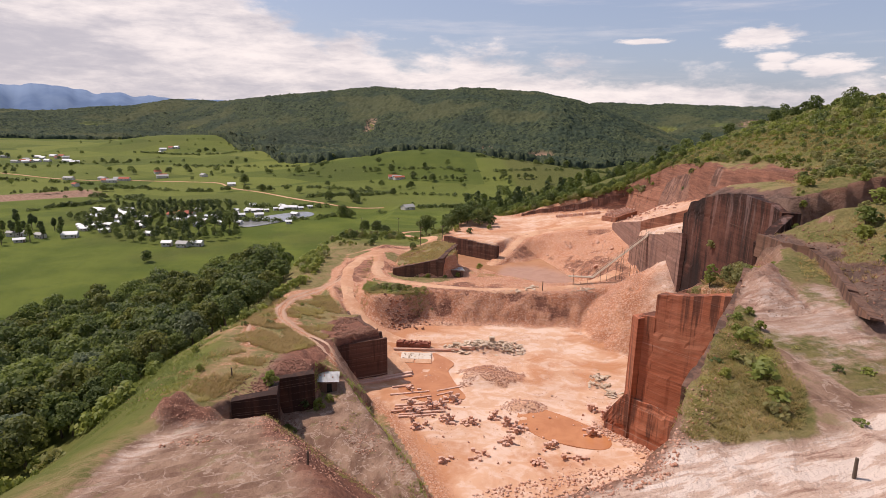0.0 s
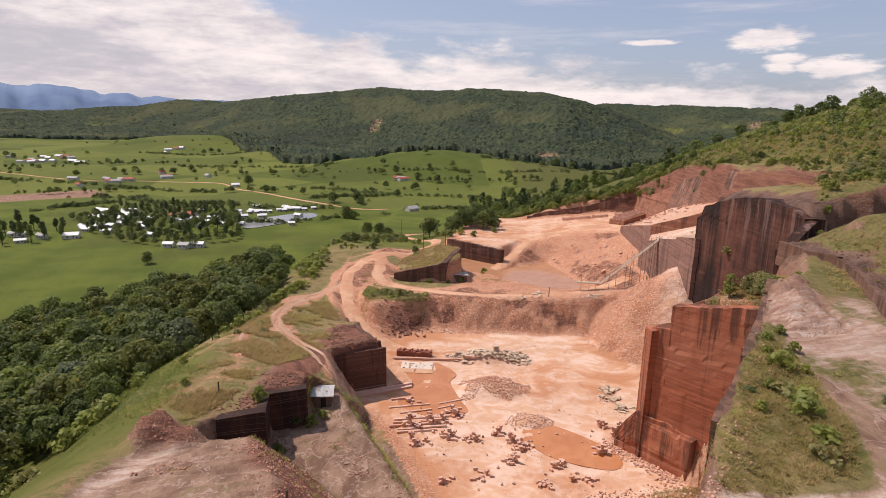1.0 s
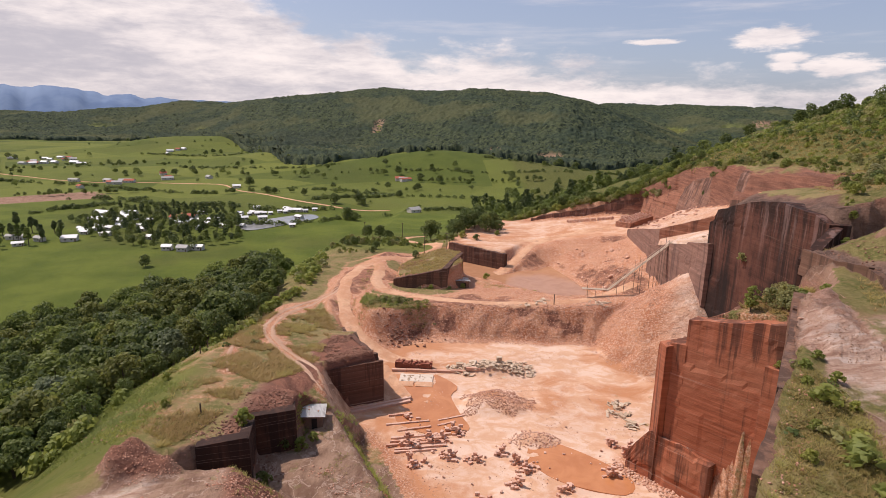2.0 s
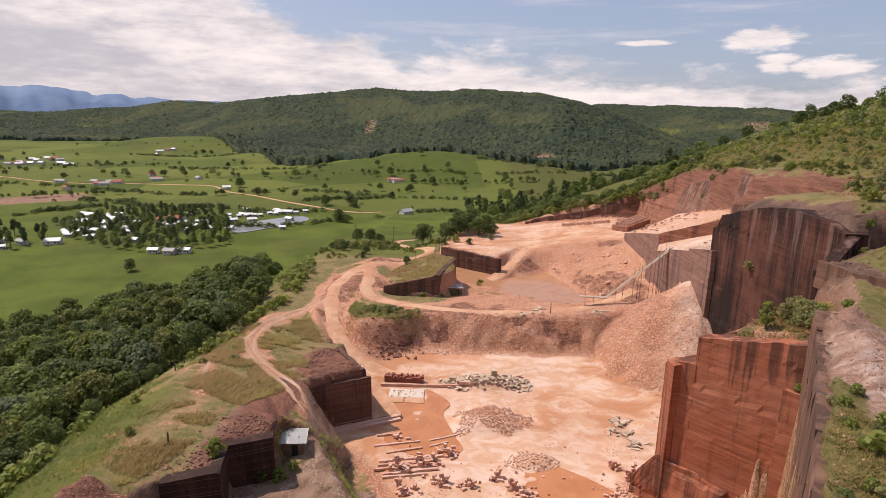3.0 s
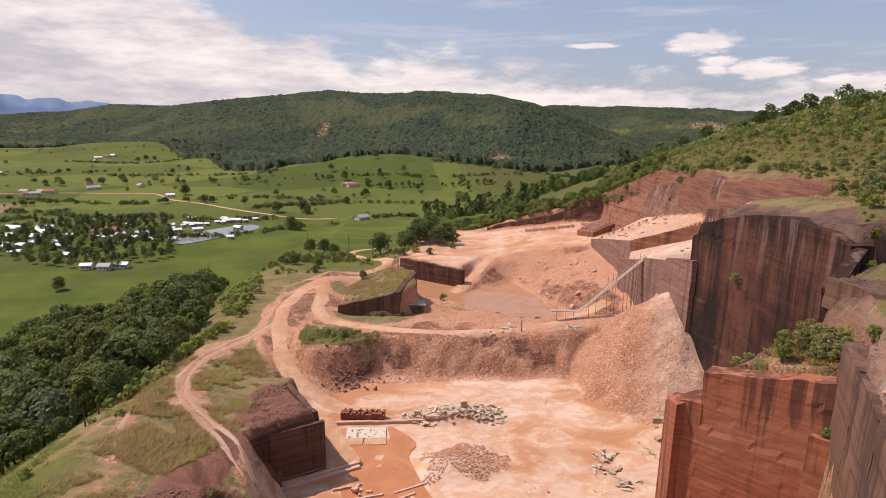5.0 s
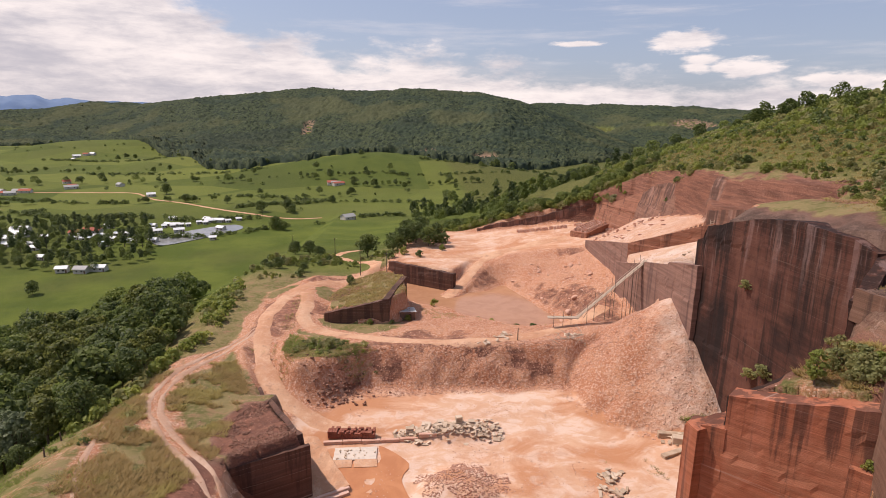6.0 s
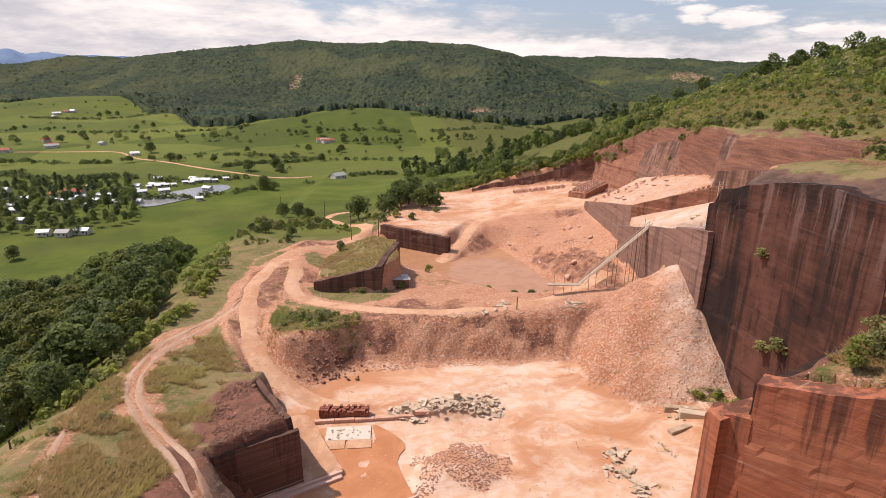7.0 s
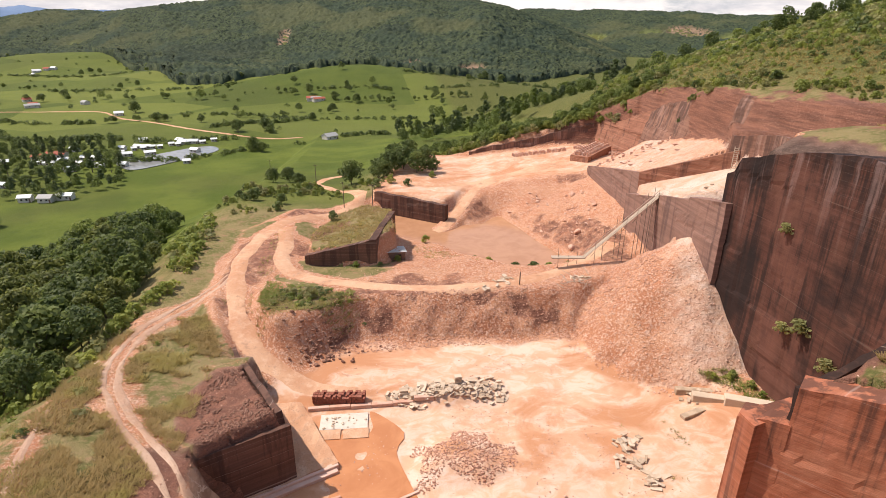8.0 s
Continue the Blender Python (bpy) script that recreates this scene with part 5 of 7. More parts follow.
SCAR = (1320, 2320)
PLANTATIONS = [[(-432, 1390), (-598, 1933), (-430, 1918), (-297, 1945), (-279, 1803), (-328, 1448)], [(50, 1820), (150, 1790), (125, 1715), (60, 1740)]]
CLEARINGS = [(-239, 1935, 20, 80), (110, 1465, 34, 40), (255, 1350, 40, 28)]
forest("woods", np.arange(-47, 24.6, 0.14), (WOOD_B, WOOD_R), (RANGE_B, [r_ + 1000 for r_ in RANGE_R]), 250, "unbroken dark forest covering the range across the valley", 61)
forest("woods_far", np.arange(5, 46, 0.16), ([5, 20, 46], [2140, 2140, 2140]), ([5, 46], [3250, 3250]), 150, "forest covering a farther ridge beyond the range", 67)


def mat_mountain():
    mat, n, sh = material("haze_blue_mountain")
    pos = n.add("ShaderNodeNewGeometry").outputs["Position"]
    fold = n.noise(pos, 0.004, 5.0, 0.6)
    # aerial haze is put into the base colour as two pale blues
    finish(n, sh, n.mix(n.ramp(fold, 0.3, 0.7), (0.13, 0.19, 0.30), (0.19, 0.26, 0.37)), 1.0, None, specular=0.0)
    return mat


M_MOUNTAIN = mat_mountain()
ridge_b = np.arange(-62, -12, 0.35)
ridge_top = np.interp(ridge_b, [-62, -45, -37.2, -35.2, -31.3, -28.4, -25.3, -21, -12], [0.036, 0.034, 0.0318, 0.0312, 0.0242, 0.0215, 0.0188, 0.0165, 0.010])
ridge_top = ridge_top + rough(ridge_b * 10, ridge_b * 0, 14, 4, 81) * 0.006
rows = np.array([0.0, 0.35, 0.7, 1.0, 0.6, 0.0])
rad = np.array([3700, 3850, 4050, 4250, 4420, 4600])
MB, MQ = np.meshgrid(np.radians(ridge_b), rows)
MR = np.repeat(rad[:, None], len(ridge_b), 1) + rough(MB * 300, MQ * 9, 6, 3, 83) * 130
MZ = (62 + ridge_top[None, :] * 4250 + 45) * MQ - 45 + rough(MB * 260, MQ * 7, 4, 3, 85) * 26 * (MQ < 1) * (MQ > 0)
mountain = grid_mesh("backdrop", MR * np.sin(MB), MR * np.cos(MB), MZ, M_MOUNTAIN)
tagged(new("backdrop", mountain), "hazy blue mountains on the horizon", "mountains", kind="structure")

# ---- houses in the valley ----
def house(at, turn, length, width, wall_h, roof_mat, label, group, rise=0.28, windows=2):
    ob = thing("house", label, "house", group, at=at, turn=turn)
    part("wall", box_bm((length, width, wall_h + 1.0), (0, 0, wall_h / 2 - 0.5)), M_PLASTER, ob)
    over, h = 0.5, width * rise
    hl, hw = length / 2 + over, width / 2 + over
    t = 0.16
    v = [(-hl, -hw, wall_h - 0.1), (hl, -hw, wall_h - 0.1), (hl, 0, wall_h + h), (-hl, 0, wall_h + h), (-hl, hw, wall_h - 0.1), (hl, hw, wall_h - 0.1)]
    v = v + [(x, y, z + t) for x, y, z in v]
    f = [(0, 3, 2, 1), (3, 4, 5, 2), (6, 7, 8, 9), (9, 8, 11, 10), (0, 1, 7, 6), (4, 10, 11, 5), (0, 6, 9, 3), (3, 9, 10, 4), (1, 2, 8, 7), (2, 5, 11, 8)]
    solid("roof", v, f, roof_mat, parent=ob)
    for end in (-1, 1):
        g = bmesh.new()
        pts = [g.verts.new((end * (length / 2 - 0.05), y, z)) for y, z in ((-width / 2, wall_h - 0.1), (width / 2, wall_h - 0.1), (0, wall_h + h - 0.05))]
        g.faces.new(pts)
        part("gable", g, M_PLASTER, ob)
    for i in range(windows):
        x = (i - (windows - 1) / 2) * length / max(windows, 1) * 0.8
        part("window", box_bm((1.1, 0.12, 1.0), (x, -width / 2 - 0.03, wall_h * 0.58)), M_DARKHOLE, ob)
    part("door", box_bm((0.9, 0.12, 2.0), (length * 0.42, -width / 2 - 0.03, 1.0)), M_HUTWALL, ob)
    return ob


hr = np.random.default_rng(17)


def put_house(x, y, turn, l, w, h, mat, label, group):
    return house((x, y, float(ground_z(x, y))), turn, l, w, h, mat, label, group)


WHITE, REDR, GREYR = "white sheet-metal roofed house among valley trees", "red tile-roofed house among valley trees", "grey-roofed shed at the edge of the grove"
for x, y, l, w, mat, label in ((-300, 423, 11, 7, M_ROOFWHITE, WHITE), (-345, 540, 16, 8, M_ROOFWHITE, WHITE), (-318, 540, 14, 9, M_ROOFWHITE, WHITE), (-252, 528, 15, 8, M_ROOFRED, REDR), (-262, 520, 9, 7, M_ROOFRED, REDR),
                               (-197, 397, 8, 6, M_ROOFGREY, GREYR), (-188, 401, 9, 5, M_ROOFWHITE, WHITE), (-210, 399, 7, 5, M_ROOFWHITE, WHITE), (-330, 505, 12, 7, M_ROOFWHITE, WHITE), (-302, 500, 16, 7, M_ROOFWHITE, WHITE), (-308, 520, 18, 8, M_ROOFWHITE, WHITE),
                               (-345, 425, 13, 5, M_ROOFGREY, GREYR), (-322, 420, 8, 5, M_ROOFGREY, GREYR), (-292, 760, 10, 7, M_ROOFWHITE, WHITE)):
    put_house(x, y, hr.uniform(-25, 25), l, w, 3.0, mat, label, "houses in the valley")
for i in range(40):   # small cabins round the fish pond and through the grove
    a = i / 40
    x, y = -320 + 172 * a + hr.normal() * 9, 450 + 100 * a + hr.normal() * 26
    put_house(x, y, hr.uniform(-30, 30), hr.uniform(5, 9), hr.uniform(4, 5.5), 2.4, M_ROOFWHITE, "small white-roofed cabin beside the fish pond", "cabins by the pond")
for i in range(11):
    x, y = -205 + i * 6.5 + hr.normal() * 2, 545 + i * 3.0 + hr.normal() * 7
    put_house(x, y, hr.uniform(10, 40), hr.uniform(3.8, 5.2), 3.6, 2.2, M_ROOFWHITE, "small white-roofed cabin beside the fish pond", "cabins by the pond")
for cx, cy, k in ((-780, 1070, 12), (-460, 800, 7), (-430, 850, 4), (-73, 825, 3), (-820, 1180, 8), (-360, 1340, 3), (-620, 1300, 4), (-40, 560, 1)):
    for i in range(k):
        x, y = cx + hr.normal() * (34 if k > 3 else 12), cy + hr.normal() * (26 if k > 3 else 7)
        mat, label = ((M_ROOFWHITE, "distant farmhouse with a white roof"), (M_ROOFRED, "distant farmhouse with a red roof"), (M_ROOFGREY, "distant barn with a grey roof"))[int(hr.integers(0, 3))]
        put_house(x, y, hr.uniform(-40, 40), hr.uniform(9, 17), hr.uniform(6, 9), 3.2, mat, label, "far farmhouses")


# ---- trees and shrubs ----
def leaf_quads(rng, lobes, count, size, droop=0.0):
    """Leaf clumps spread over the outside of round lobes: bent four-cornered sprays."""
    verts, faces = [], []
    weights = np.array([l[3] ** 2 for l in lobes])
    weights = weights / weights.sum()
    picks = rng.choice(len(lobes), count, p=weights)
    for k in picks:
        cx, cy, cz, r = lobes[k]
        d = rng.normal(size=3)
        d[2] = d[2] * 0.9 + 0.35
        d /= np.linalg.norm(d)
        c = np.array((cx, cy, cz)) + d * r * rng.uniform(0.72, 1.06) * np.array((1, 1, 0.82))
        n = d * 0.7 + rng.normal(size=3) * 0.5
        n[2] += 0.25
        n /= np.linalg.norm(n)
        u = np.cross(n, rng.normal(size=3))
        u /= np.linalg.norm(u)
        v = np.cross(n, u)
        a, b = size * rng.uniform(0.6, 1.25), size * rng.uniform(0.45, 0.9)
        i = len(verts)
        tip = np.array((0, 0, -droop * a))
        verts += [c - u * a + tip - n * b * 0.2, c - v * b, c + u * a + tip - n * b * 0.2, c + v * b]
        faces += [(i, i + 1, i + 3), (i + 1, i + 2, i + 3)]
    return verts, faces


def tree_kind(seed, height, spread, mat, trunk_share=0.28, lobes_n=11, leaves=420, leaf=0.75, tall=0.5, bark=None):
    """Meshes of one kind of tree: trunk with limbs, crown of leaf clumps."""
    rng = np.random.default_rng(seed)
    bm = bmesh.new()
    fork = height * trunk_share
    lean = rng.normal(size=2) * height * 0.02
    rod_bm((0, 0, -0.6), (lean[0], lean[1], fork), height * 0.026, height * 0.019, 7, bm)
    lobes = []
    crown_mid = fork + (height - fork) * 0.52
    for i in range(lobes_n):
        a, q = i * 2.4 + rng.uniform(-0.4, 0.4), (i + 0.5) / lobes_n
        level = fork * 1.05 + (height - fork) * (0.12 + 0.74 * q)
        wide = math.sin(math.pi * min(1, (0.22 + 0.72 * q))) ** 0.7
        reach = spread * wide * rng.uniform(0.40, 0.78)
        r = spread * rng.uniform(0.34, 0.52) * (1.0 - 0.35 * q * tall)
        lobes.append((lean[0] + math.cos(a) * reach, lean[1] + math.sin(a) * reach, level, r))
        if i % 2 == 0:
            rod_bm((lean[0], lean[1], fork * 0.92), (lean[0] + math.cos(a) * reach * 0.8, lean[1] + math.sin(a) * reach * 0.8, level - r * 0.2), height * 0.011, height * 0.004, 5, bm)
    rod_bm((lean[0], lean[1], fork), (lean[0] * 1.6, lean[1] * 1.6, height * 0.86), height * 0.018, height * 0.005, 6, bm)
    lobes.append((lean[0] * 1.5, lean[1] * 1.5, crown_mid + (height - crown_mid) * 0.55, spread * 0.45))
    trunk = bpy.data.meshes.new("trunk")
    bm.to_mesh(trunk)
    bm.free()
    trunk.materials.append(bark or M_BARK)
    v, f = leaf_quads(rng, lobes, leaves, leaf)
    return trunk, mesh_of("crown", v, f, mat)


def plant(kind, at, scale, turn, label, name="tree", group="", category="tree", squash=1.0):
    ob = thing(name, label, category, group)
    ob.matrix_basis = pose(*at, 0, 0, turn) @ Matrix.Diagonal((scale, scale, scale * squash, 1))
    for nm, me in zip(("trunk", "crown"), kind):
        child = new(nm, me)
        child.parent = ob
    return ob


def merged(name, items, mat, label, category):
    """One object of kind stuff out of many placed copies: items are (vertices, faces, pose)."""
    vs, fs, base = [], [], 0
    for verts, tris, m in items:
        pts = verts @ np.array(m.to_3x3()).T + np.array(m.translation)
        vs.append(pts)
        fs.append(tris + base)
        base += len(pts)
    vs, fs = np.concatenate(vs), np.concatenate(fs)
    me = bpy.data.meshes.new(name)
    me.vertices.add(len(vs))
    me.vertices.foreach_set("co", vs.astype(np.float32).ravel())
    me.loops.add(fs.size)
    me.loops.foreach_set("vertex_index", fs.astype(np.int32).ravel())
    me.polygons.add(len(fs))
    me.polygons.foreach_set("loop_start", np.arange(0, fs.size, fs.shape[1], dtype=np.int32))
    me.materials.append(mat)
    me.update(calc_edges=True)
    return tagged(new(name, me), label, category, kind="stuff")


def raw(me):
    v = np.empty(len(me.vertices) * 3, np.float32)
    me.vertices.foreach_get("co", v)
    f = np.empty(len(me.loops), np.int32)
    me.loops.foreach_get("vertex_index", f)
    return v.reshape(-1, 3).astype(float), f.reshape(-1, 3)


POOL = {}


def plant_far(kind, at, scale, turn, label):
    """Trees too many to tell apart go into shared masses, one for each look."""
    POOL.setdefault((label, kind[1].materials[0].name), []).append((kind, pose(*at, 0, 0, turn) @ Matrix.Scale(scale, 4)))


def plant_pool():
    store = {}
    for (label, _), items in POOL.items():
        out = []
        for kind, m in items:
            if kind[1].name not in store:
                v, f = raw(kind[1])   # every other spray, a little larger
                quads = v.reshape(-1, 4, 3)[::2]
                mid = quads.mean(1, keepdims=True)
                store[kind[1].name] = ((mid + (quads - mid) * 1.3).reshape(-1, 3), f[:len(quads) * 2])
            out.append((*store[kind[1].name], m))
        merged("trees", out, items[0][0][1].materials[0], label, "trees")


def scatter(rng, poly, gap, tries=6000, limit=10000):
    """Random places inside a polygon that keep a gap from one another."""
    px_ = np.array(poly)
    low, high = px_.min(0), px_.max(0)
    cand = rng.uniform(low, high, (tries, 2))
    cand = cand[inside(cand[:, 0], cand[:, 1], poly) > 0]
    kept, cells = [], {}
    for p in cand:
        key = (int(p[0] // gap), int(p[1] // gap))
        near = [q for i in (-1, 0, 1) for j in (-1, 0, 1) for q in cells.get((key[0] + i, key[1] + j), ())]
        if all((p[0] - q[0]) ** 2 + (p[1] - q[1]) ** 2 > gap * gap for q in near):
            cells.setdefault(key, []).append(p)
            kept.append(p)
            if len(kept) >= limit:
                break
    return kept


BROAD = [tree_kind(11 + i, 8.5 + i * 0.7, 3.6 + 0.35 * i, M_LEAF if i % 3 else M_LEAFMID, 0.26, 13, 950, 0.47) for i in range(5)]
M_LEAFOLIVE = mat_leaf("leaf_olive", (0.085, 0.098, 0.026), (0.190, 0.198, 0.056), (0.12, 0.15, 0.036))
M_LEAFPALE = mat_leaf("leaf_silver", (0.110, 0.135, 0.070), (0.205, 0.235, 0.130), (0.14, 0.18, 0.09))
WOODKINDS = BROAD + [tree_kind(21, 9.5, 4.2, M_LEAFOLIVE, 0.26, 12, 950, 0.45), tree_kind(22, 8.0, 3.4, M_LEAFPALE, 0.26, 11, 850, 0.40), tree_kind(23, 11.0, 3.6, M_LEAFOLIVE, 0.3, 12, 900, 0.45, 1.0)]
GUM = [tree_kind(31 + i, 16 + 2 * i, 3.4, M_LEAFMID if i == 1 else M_LEAFBLUE, 0.30, 13, 520, 0.75, 1.0) for i in range(3)]
ROUND = [tree_kind(51 + i, 8, 4.4, M_LEAF, 0.20, 12, 1000, 0.48, 0.3) for i in range(2)]
SHRUB = [tree_kind(71 + i, 2.6, 1.7, (M_LEAFLIGHT, M_LEAFDRY, M_LEAF)[i], 0.12, 7, 200, 0.34, 0.4) for i in range(3)]
SCRUB = [tree_kind(81 + i, 2.0, 1.9, (M_LEAFLIGHT, M_LEAFDRY, M_LEAF)[i], 0.10, 6, 56, 0.50, 0.3) for i in range(3)]
PINE = tree_kind(91, 7.0, 1.7, M_LEAFLIGHT, 0.15, 14, 620, 0.30, 1.2)
rng = np.random.default_rng(5)

# woods on the slope west of the ridge
WOODS = [(-52, 143), (-53, 124), (-57, 108), (-60, 91), (-62, 78), (-65, 66), (-69, 50), (-82, 36), (-205, 50), (-215, 205), (-168, 272), (-150, 306), (-130, 322), (-108, 328), (-94, 312), (-82, 276), (-74, 240), (-64, 205), (-57, 180), (-51, 160)]
spots = scatter(rng, WOODS, 4.9, 9000)
spots.sort(key=lambda p: abs(p[0] + 70) + abs(p[1] - 135) * 0.6)
rest = []
for i, p in enumerate(spots):
    z = float(ground_z(p[0], p[1]))
    edge = float(inside(np.array(p[0]), np.array(p[1]), WOODS))
    size = (0.62 + 1.0 * rng.random() ** 1.6) * (0.5 + 0.5 * min(1.0, edge / 8.0))
    k = int(rng.choice(8, p=(0.15, 0.17, 0.17, 0.13, 0.14, 0.10, 0.05, 0.09)))
    if i < 130:
        plant(WOODKINDS[k], (p[0], p[1], z), size, rng.uniform(0, 360), "dense dark-green broadleaf tree in hillside woods", group="woods on the slope")
    else:
        rest.append((k, pose(p[0], p[1], z, 0, 0, rng.uniform(0, 360)) @ Matrix.Scale(size, 4)))
crowns = [raw(k[1]) for k in WOODKINDS]
for group_mat, ks in ((M_LEAF, (1, 2, 4)), (M_LEAFMID, (0, 3)), (M_LEAFOLIVE, (5, 7)), (M_LEAFPALE, (6,))):
    merged("woods", [(*crowns[k], m) for k, m in rest if k in ks], group_mat, "dense mixed canopy of hillside woodland", "woods")
shrubs_raw = [raw(k[1]) for k in SHRUB]
# light undergrowth where the woods meet the ridge
fringe = {0: [], 1: []}
SKIRT = [(-46, 165), (-51, 143), (-52, 124), (-55, 108), (-58, 91), (-60, 78), (-63, 66), (-67, 50), (-62, 50), (-57, 70), (-54, 90), (-51, 108), (-49.5, 126), (-48, 145), (-43, 162), (-44, 190), (-50, 212), (-56, 190)]
for p in scatter(rng, SKIRT, 1.7, 5000, 900):
    if rough(np.array(p[0]), np.array(p[1]), 9, 3, 701) > -0.08:
        k = int(rng.choice([0, 1], p=[0.8, 0.2]))
        fringe[k].append((*raw(SCRUB[k][1]), pose(p[0], p[1], float(ground_z(p[0], p[1])) - 0.2, 0, 0, rng.uniform(0, 360)) @ Matrix.Scale(rng.uniform(0.4, 1.5), 4)))
for k, mat in ((0, M_LEAFLIGHT), (1, M_LEAFDRY)):
    merged("undergrowth", fringe[k], mat, "light green undergrowth at the woods' edge", "undergrowth")
scrub_raw = [raw(k[1]) for k in SCRUB]

# scrub on the eastern hill
HILL = [(106, 236), (108, 205), (108, 150), (112, 120), (150, 80), (330, 90), (330, 470), (190, 470), (120, 330), (80, 290), (92, 270)]
items = {0: [], 1: [], 2: []}
for p in scatter(rng, HILL, 1.85, 60000, 8000):
    z = float(ground_z(p[0], p[1]))
    low = float(smooth(np.array(p[0] - 106), 0, 40))
    k = int(rng.choice([0, 1, 2], p=[0.52, 0.30, 0.18]))
    items[k].append((*scrub_raw[k], pose(p[0], p[1], z - 0.2, 0, 0, rng.uniform(0, 360)) @ Matrix.Scale(rng.uniform(0.45, 1.15) * (0.55 + 0.75 * low), 4)))
for k, mat in ((0, M_LEAFLIGHT), (1, M_LEAFDRY), (2, M_LEAF)):
    merged("scrub", items[k], mat, "low green scrub covering the hill above the quarry", "scrub")
NEAR_HILL = [(99, 236), (99, 136), (92, 122), (80, 104), (71, 90), (66, 78), (64, 62), (59, 46), (62, 30), (114, 30), (114, 120), (108, 150), (108, 236)]
near_items = {0: [], 1: [], 2: []}
for p in scatter(rng, NEAR_HILL, 1.7, 26000, 3200):
    if rough(np.array(p[0]), np.array(p[1]), 12, 3, 705) < -0.10:
        continue
    k = int(rng.choice([0, 1, 2], p=[0.50, 0.38, 0.12]))
    near_items[k].append((*raw(SHRUB[k][1]), pose(p[0], p[1], float(ground_z(p[0], p[1])) - 0.2, 0, 0, rng.uniform(0, 360)) @ Matrix.Scale(0.25 + 0.75 * rng.random() ** 2, 4)))
for k, mat in ((0, M_LEAFLIGHT), (1, M_LEAFDRY), (2, M_LEAF)):
    merged("scrub", near_items[k], mat, "green weeds and bushes over the rocky shoulder", "scrub")
SKY_EDGE = [(150, 190), (172, 160), (230, 180), (250, 300), (210, 430), (165, 400), (140, 330), (150, 250)]
for p in scatter(rng, SKY_EDGE, 10, 1500, 90):
    plant_far(BROAD[int(rng.integers(0, 5))], (p[0], p[1], float(ground_z(p[0], p[1]))), rng.uniform(0.5, 0.85), rng.uniform(0, 360), "broadleaf trees on the scrubby hill crest")
# belt of trees behind the northern quarry wall
BELT = [(34, 291), (48, 280), (72, 274), (98, 268), (106, 246), (122, 254), (112, 300), (90, 330), (50, 335), (30, 325)]
for i, p in enumerate(scatter(rng, BELT, 5.2, 3000, 120)):
    (plant if i < 45 else plant_far)(BROAD[int(rng.choice((0, 3, 0, 3, 1)))], (p[0], p[1], float(ground_z(p[0], p[1]))), rng.uniform(0.45, 0.8), rng.uniform(0, 360), "bushy green tree above the quarry wall")
north_rim = {0: [], 1: []}
for p in scatter(rng, [(30, 290), (46, 277.5), (70, 272), (97, 266), (102, 246), (112, 240), (116, 258), (100, 284), (60, 292)], 2.0, 9000, 700):
    k = int(rng.choice([0, 1], p=[0.75, 0.25]))
    north_rim[k].append((*shrubs_raw[k], pose(p[0], p[1], float(ground_z(p[0], p[1])) - 0.2, 0, 0, rng.uniform(0, 360)) @ Matrix.Scale(rng.uniform(0.5, 1.5), 4)))
for k, mat in ((0, M_LEAFLIGHT), (1, M_LEAFDRY)):
    merged("scrub", north_rim[k], mat, "light green scrub along the northern rim", "scrub")
roadside = {0: [], 1: [], 2: []}
for p in scatter(rng, [(-44, 206), (-34, 214), (-22, 222), (-8, 228), (4, 232), (10, 246), (-4, 256), (-20, 262), (-26, 290), (-44, 304), (-56, 262), (-56, 224)], 2.1, 9000, 900):
    if near_line(np.array(p[0]), np.array(p[1]), ROAD_MAIN) < 3.6 or rough(np.array(p[0]), np.array(p[1]), 12, 3, 707) < -0.02:
        continue
    k = int(rng.choice([0, 1, 2], p=[0.6, 0.2, 0.2]))
    roadside[k].append((*shrubs_raw[k], pose(p[0], p[1], float(ground_z(p[0], p[1])) - 0.2, 0, 0, rng.uniform(0, 360)) @ Matrix.Scale(0.3 + 0.9 * rng.random() ** 2, 4)))
for k, mat in ((0, M_LEAFLIGHT), (1, M_LEAFDRY), (2, M_LEAF)):
    merged("scrub", roadside[k], mat, "green scrub on the slope beside the dirt road", "scrub")
# woodland in the valley behind the quarry
for p in scatter(rng, [(20, 470), (60, 430), (150, 400), (250, 470), (240, 560), (120, 600), (30, 560)], 9, 3000, 150):
    plant_far(GUM[int(rng.integers(0, 3))] if rng.random() < 0.5 else BROAD[int(rng.integers(0, 5))], (p[0], p[1], float(ground_z(p[0], p[1]))), rng.uniform(0.7, 1.1), rng.uniform(0, 360), "dark trees in a valley copse")
# trees beside the road north of the hump
for x, y, s in ((-7, 262, 1.25), (4, 258, 1.0), (9, 252, 1.1), (14, 256, 1.15), (19, 250, 1.05), (11, 263, 1.2), (17, 266, 1.2), (23, 258, 1.0), (6, 247, 0.8), (25, 249, 0.7)):
    plant(ROUND[int(rng.integers(0, 2))], (x, y, float(ground_z(x, y))), s, rng.uniform(0, 360), "rounded dark-green tree beside the dirt road", group="trees by the road")
for x, y, s in ((-35, 286, 0.85), (-41, 281, 0.8), (-30, 280, 0.6), (-30, 228, 0.45), (-40, 232, 0.5), (-13.5, 194, 0.42), (-10.5, 191, 0.35)):
    plant(ROUND[0], (x, y, float(ground_z(x, y))), s, rng.uniform(0, 360), "low spreading tree on the meadow edge", group="trees by the road")
plant(PINE, (47.9, 74.6, float(ground_z(47.9, 74.6)) - 0.3), 0.7, 40, "young pale-green tree on the buttress ledge")

